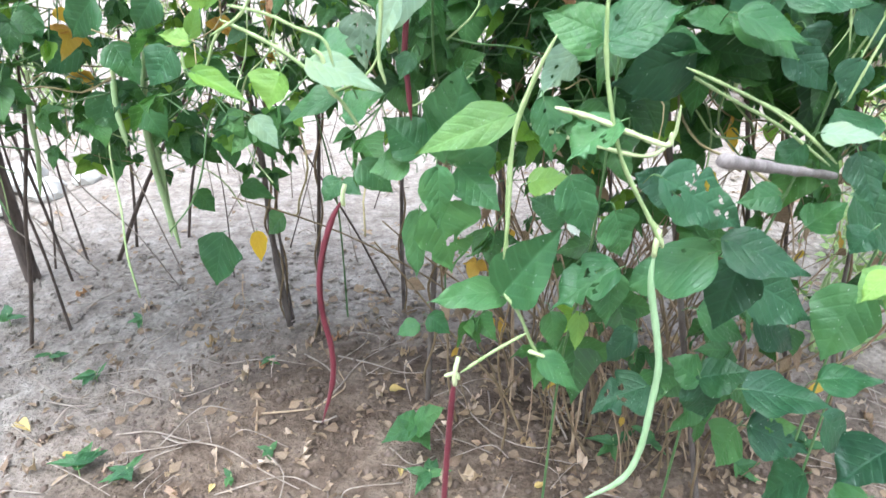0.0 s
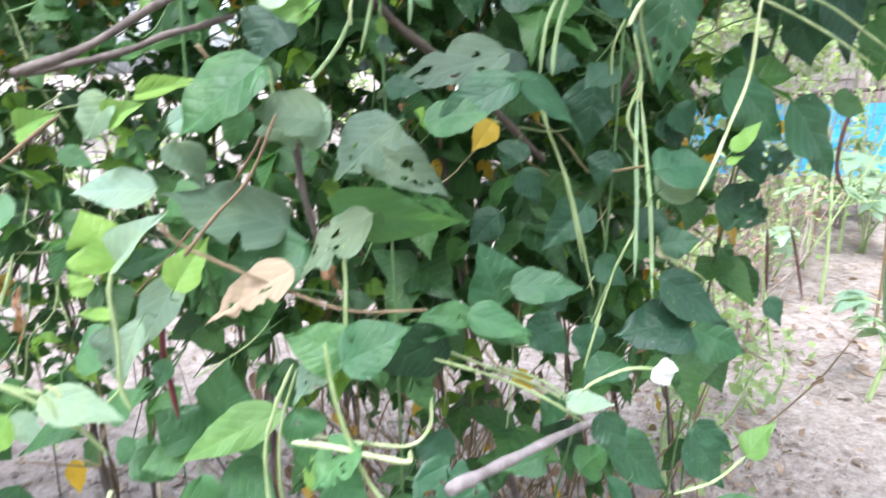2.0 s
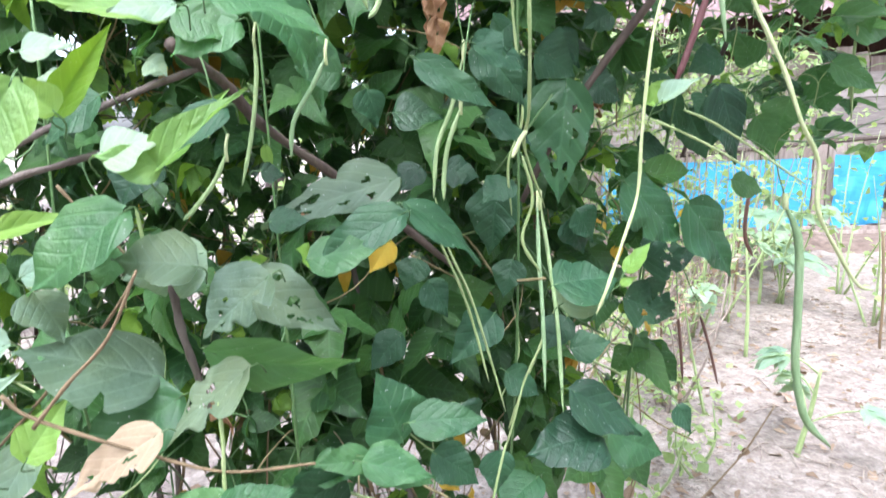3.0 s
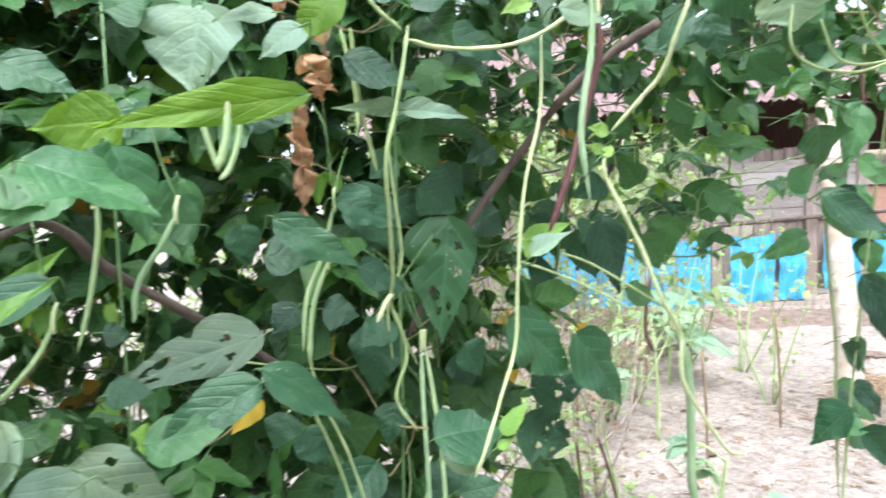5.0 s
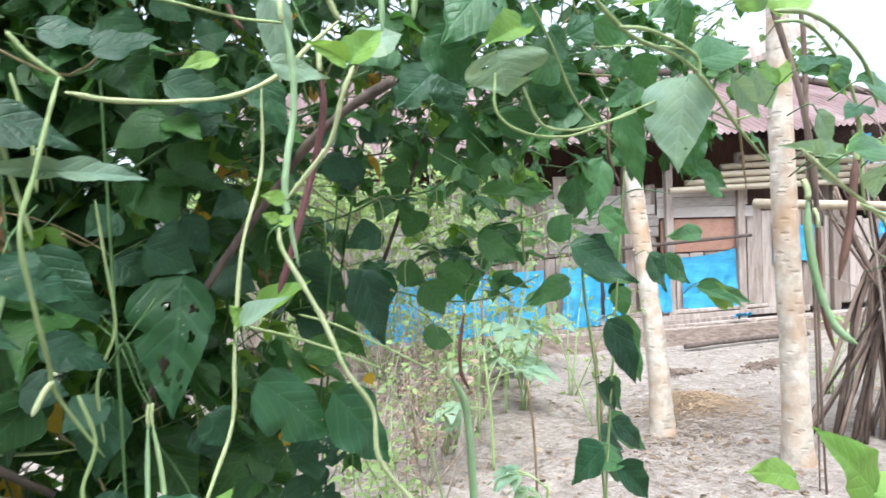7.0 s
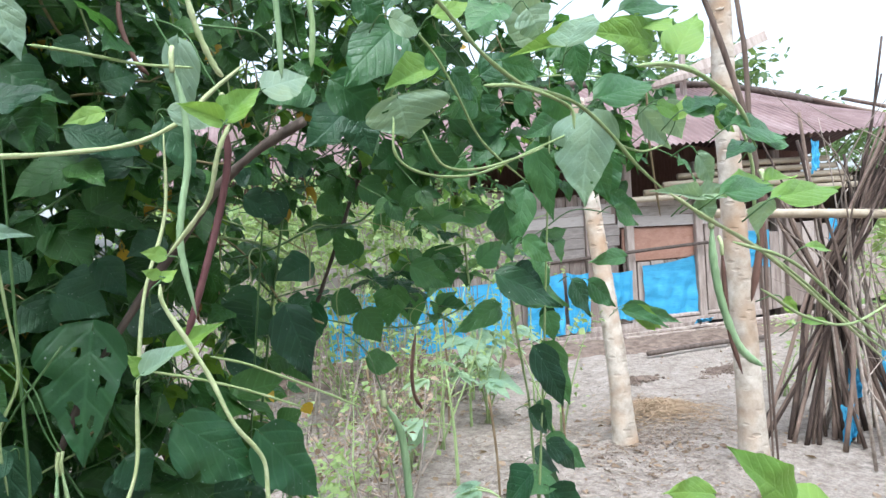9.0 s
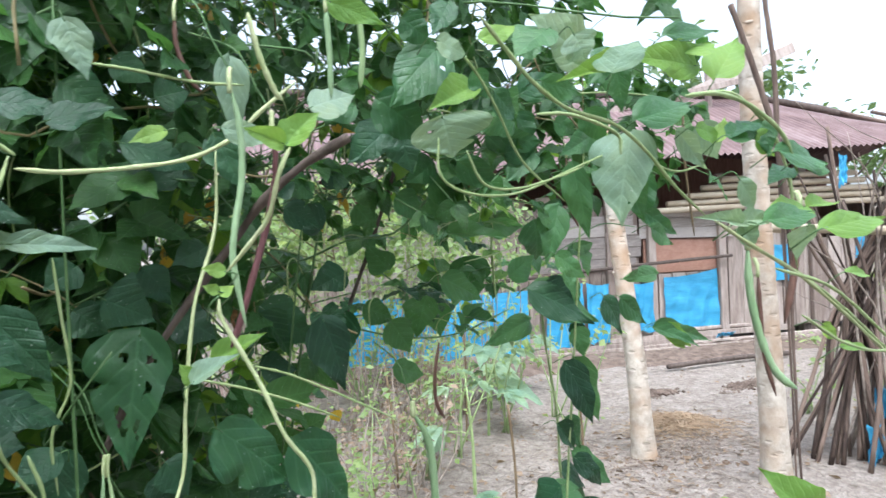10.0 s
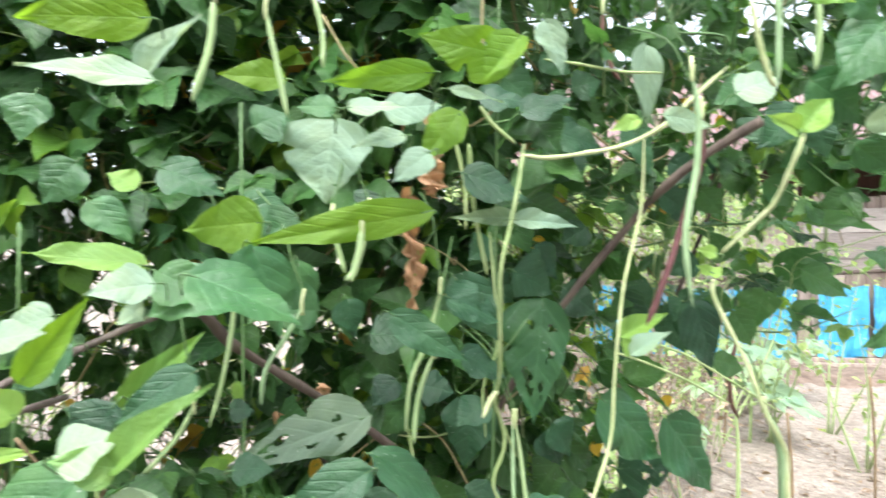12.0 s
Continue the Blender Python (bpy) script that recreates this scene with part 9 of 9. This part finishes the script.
support(-0.318, 1.325, 0.98, 0.0053, (0.113, 0.000), 9)
support(-0.118, 1.460, 1.00, 0.0059, (0.004, 0.000), 29)
support(-0.026, 1.107, 0.92, 0.0066, (0.042, 0.000), 38)
support(0.142, 1.355, 0.94, 0.0072, (-0.055, 0.000), 14)
support(0.163, 1.380, 0.96, 0.0046, (-0.079, 0.000), 16)
support(0.483, 0.868, 0.98, 0.0058, (-0.224, 0.000), 8)
support(0.609, 1.072, 1.00, 0.0051, (-0.170, 0.000), 20)
support(0.298, 1.052, 0.92, 0.0028, (-0.023, 0.000), 29)
support(0.816, 1.086, 0.94, 0.0044, (-0.219, 0.000), 1)
support(0.767, 1.186, 0.96, 0.0048, (-0.261, 0.000), 36)
old_stick(-1.198, 1.543, 1.00, 0.0182, (0.036, 0.000), 1)
old_stick(-1.084, 1.551, 0.90, 0.0037, (-0.077, 0.000), 12)
old_stick(-1.033, 1.672, 0.90, 0.0059, (0.558, 0.000), 17)
old_stick(-1.010, 1.766, 0.90, 0.0042, (0.140, 0.000), 19)
old_stick(-1.018, 1.252, 0.70, 0.0044, (0.209, 0.000), 19)
old_stick(-0.957, 1.328, 0.80, 0.0031, (-0.036, 0.000), 25)
old_stick(-0.149, 1.520, 0.80, 0.0027, (-0.388, 0.000), 26)
old_stick(-0.883, 1.854, 0.90, 0.0044, (0.312, 0.000), 32)
old_stick(-1.181, 1.610, 0.80, 0.0028, (0.129, 0.000), 2)
old_stick(-1.092, 1.650, 0.80, 0.0029, (-0.043, 0.000), 11)
fallen_leaf(-0.566, 1.290, 0.051, 20, "tan")
fallen_leaf(-0.512, 1.298, 0.030, 80, "tan")
fallen_leaf(0.078, 1.400, 0.041, 60, "tan")
fallen_leaf(-0.091, 1.136, 0.046, 90, "yellow")
fallen_leaf(0.077, 0.898, 0.045, 100, "tan")
fallen_leaf(0.244, 1.023, 0.041, 30, "tan")
fallen_leaf(0.241, 1.130, 0.046, 140, "tan")
fallen_leaf(0.185, 0.982, 0.035, 120, "tan")
fallen_leaf(0.614, 1.089, 0.069, 190, "tan")
fallen_leaf(-0.845, 0.985, 0.066, 120, "yellow")
fallen_leaf(-0.088, 1.267, 0.038, 30, "tan")
fallen_leaf(0.144, 1.131, 0.025, 10, "tan")
fallen_leaf(-1.017, 1.493, 0.043, 45, "brownleaf")
fallen_leaf(-0.491, 0.881, 0.017, 20, "tan")
fallen_leaf(-0.396, 0.848, 0.026, 180, "yellow")
fallen_leaf(-0.055, 0.903, 0.025, 170, "yellow")
fallen_leaf(0.565, 1.371, 0.039, 150, "tan")
fallen_leaf(-0.262, 1.317, 0.037, 40, "brownleaf")
fallen_leaf(-0.429, 1.037, 0.018, 60, "tan")
fallen_leaf(-0.412, 1.207, 0.028, 40, "brownleaf")
fallen_leaf(0.387, 1.042, 0.032, 20, "tan")
fallen_leaf(0.267, 1.083, 0.032, 70, "brownleaf")
fallen_leaf(0.487, 1.132, 0.034, 170, "tan")
fallen_leaf(0.200, 0.881, 0.029, 60, "yellow")
fallen_leaf(-0.716, 0.923, 0.024, 60, "yellow")
fallen_leaf(0.124, 0.942, 0.018, 10, "tan")
fallen_leaf(-0.205, 1.394, 0.027, 30, "tan")
ground_twig([(-0.359, 0.990), (-0.373, 1.041), (-0.399, 1.110)], 0.0026)
ground_twig([(-0.371, 1.038), (-0.298, 1.042), (-0.255, 1.062), (-0.215, 1.100), (-0.209, 1.141), (-0.232, 1.178)], 0.0022)
ground_twig([(-0.254, 1.057), (-0.220, 1.122), (-0.188, 1.222), (-0.132, 1.291)], 0.0020)
ground_twig([(-0.611, 1.620), (-0.577, 1.522), (-0.546, 1.452), (-0.536, 1.365)], 0.0024)
ground_twig([(-0.647, 0.977), (-0.573, 0.982), (-0.493, 0.961), (-0.406, 0.944), (-0.323, 0.899), (-0.236, 0.856)], 0.0020)
ground_twig([(-0.622, 0.930), (-0.550, 0.934), (-0.490, 0.953)], 0.0016)
ground_twig([(-0.971, 1.161), (-0.887, 1.116), (-0.816, 1.086), (-0.740, 1.088)], 0.0014)
ground_twig([(-0.572, 0.890), (-0.532, 0.921), (-0.487, 0.946)], 0.0014)
ground_twig([(-0.482, 1.034), (-0.439, 0.957)], 0.0014)
ground_twig([(-0.245, 1.239), (-0.160, 1.213), (-0.079, 1.192), (0.011, 1.198)], 0.0018)
ground_twig([(-0.227, 1.432), (-0.190, 1.310), (-0.241, 1.219)], 0.0018)
ground_twig([(0.041, 1.102), (0.113, 1.008), (0.190, 0.975), (0.268, 0.988)], 0.0016)
ground_twig([(0.188, 1.167), (0.243, 1.081), (0.303, 1.005)], 0.0016)
ground_twig([(-0.085, 0.965), (-0.036, 0.925), (0.005, 0.949)], 0.0014)
ground_twig([(0.086, 1.351), (0.153, 1.265), (0.226, 1.169)], 0.0016)
ground_twig([(0.247, 1.462), (0.345, 1.322), (0.441, 1.263)], 0.0018)
ground_twig([(-0.328, 1.245), (-0.260, 1.187), (-0.224, 1.140)], 0.0018)
ground_twig([(-0.752, 1.481), (-0.709, 1.528), (-0.647, 1.579)], 0.0014)
ground_twig([(-0.710, 1.324), (-0.675, 1.376), (-0.611, 1.368)], 0.0014)
seedling(-0.789, 1.364, 0.045, 1)
seedling(-0.935, 1.212, 0.040, 2)
seedling(-0.781, 1.139, 0.050, 3)
seedling(-1.123, 1.335, 0.060, 4)
seedling(-0.661, 0.870, 0.060, 5)
seedling(-0.313, 0.935, 0.030, 6)
seedling(-0.400, 1.212, 0.030, 7)
seedling(-0.367, 0.869, 0.030, 8)
seedling(0.343, 0.978, 0.050, 9)
seedling(0.720, 1.018, 0.060, 10)
seedling(-0.559, 0.863, 0.050, 11)
seedling(-0.001, 0.887, 0.050, 12)
seedling(0.564, 0.937, 0.050, 13)
seedling(0.422, 0.998, 0.050, 14)
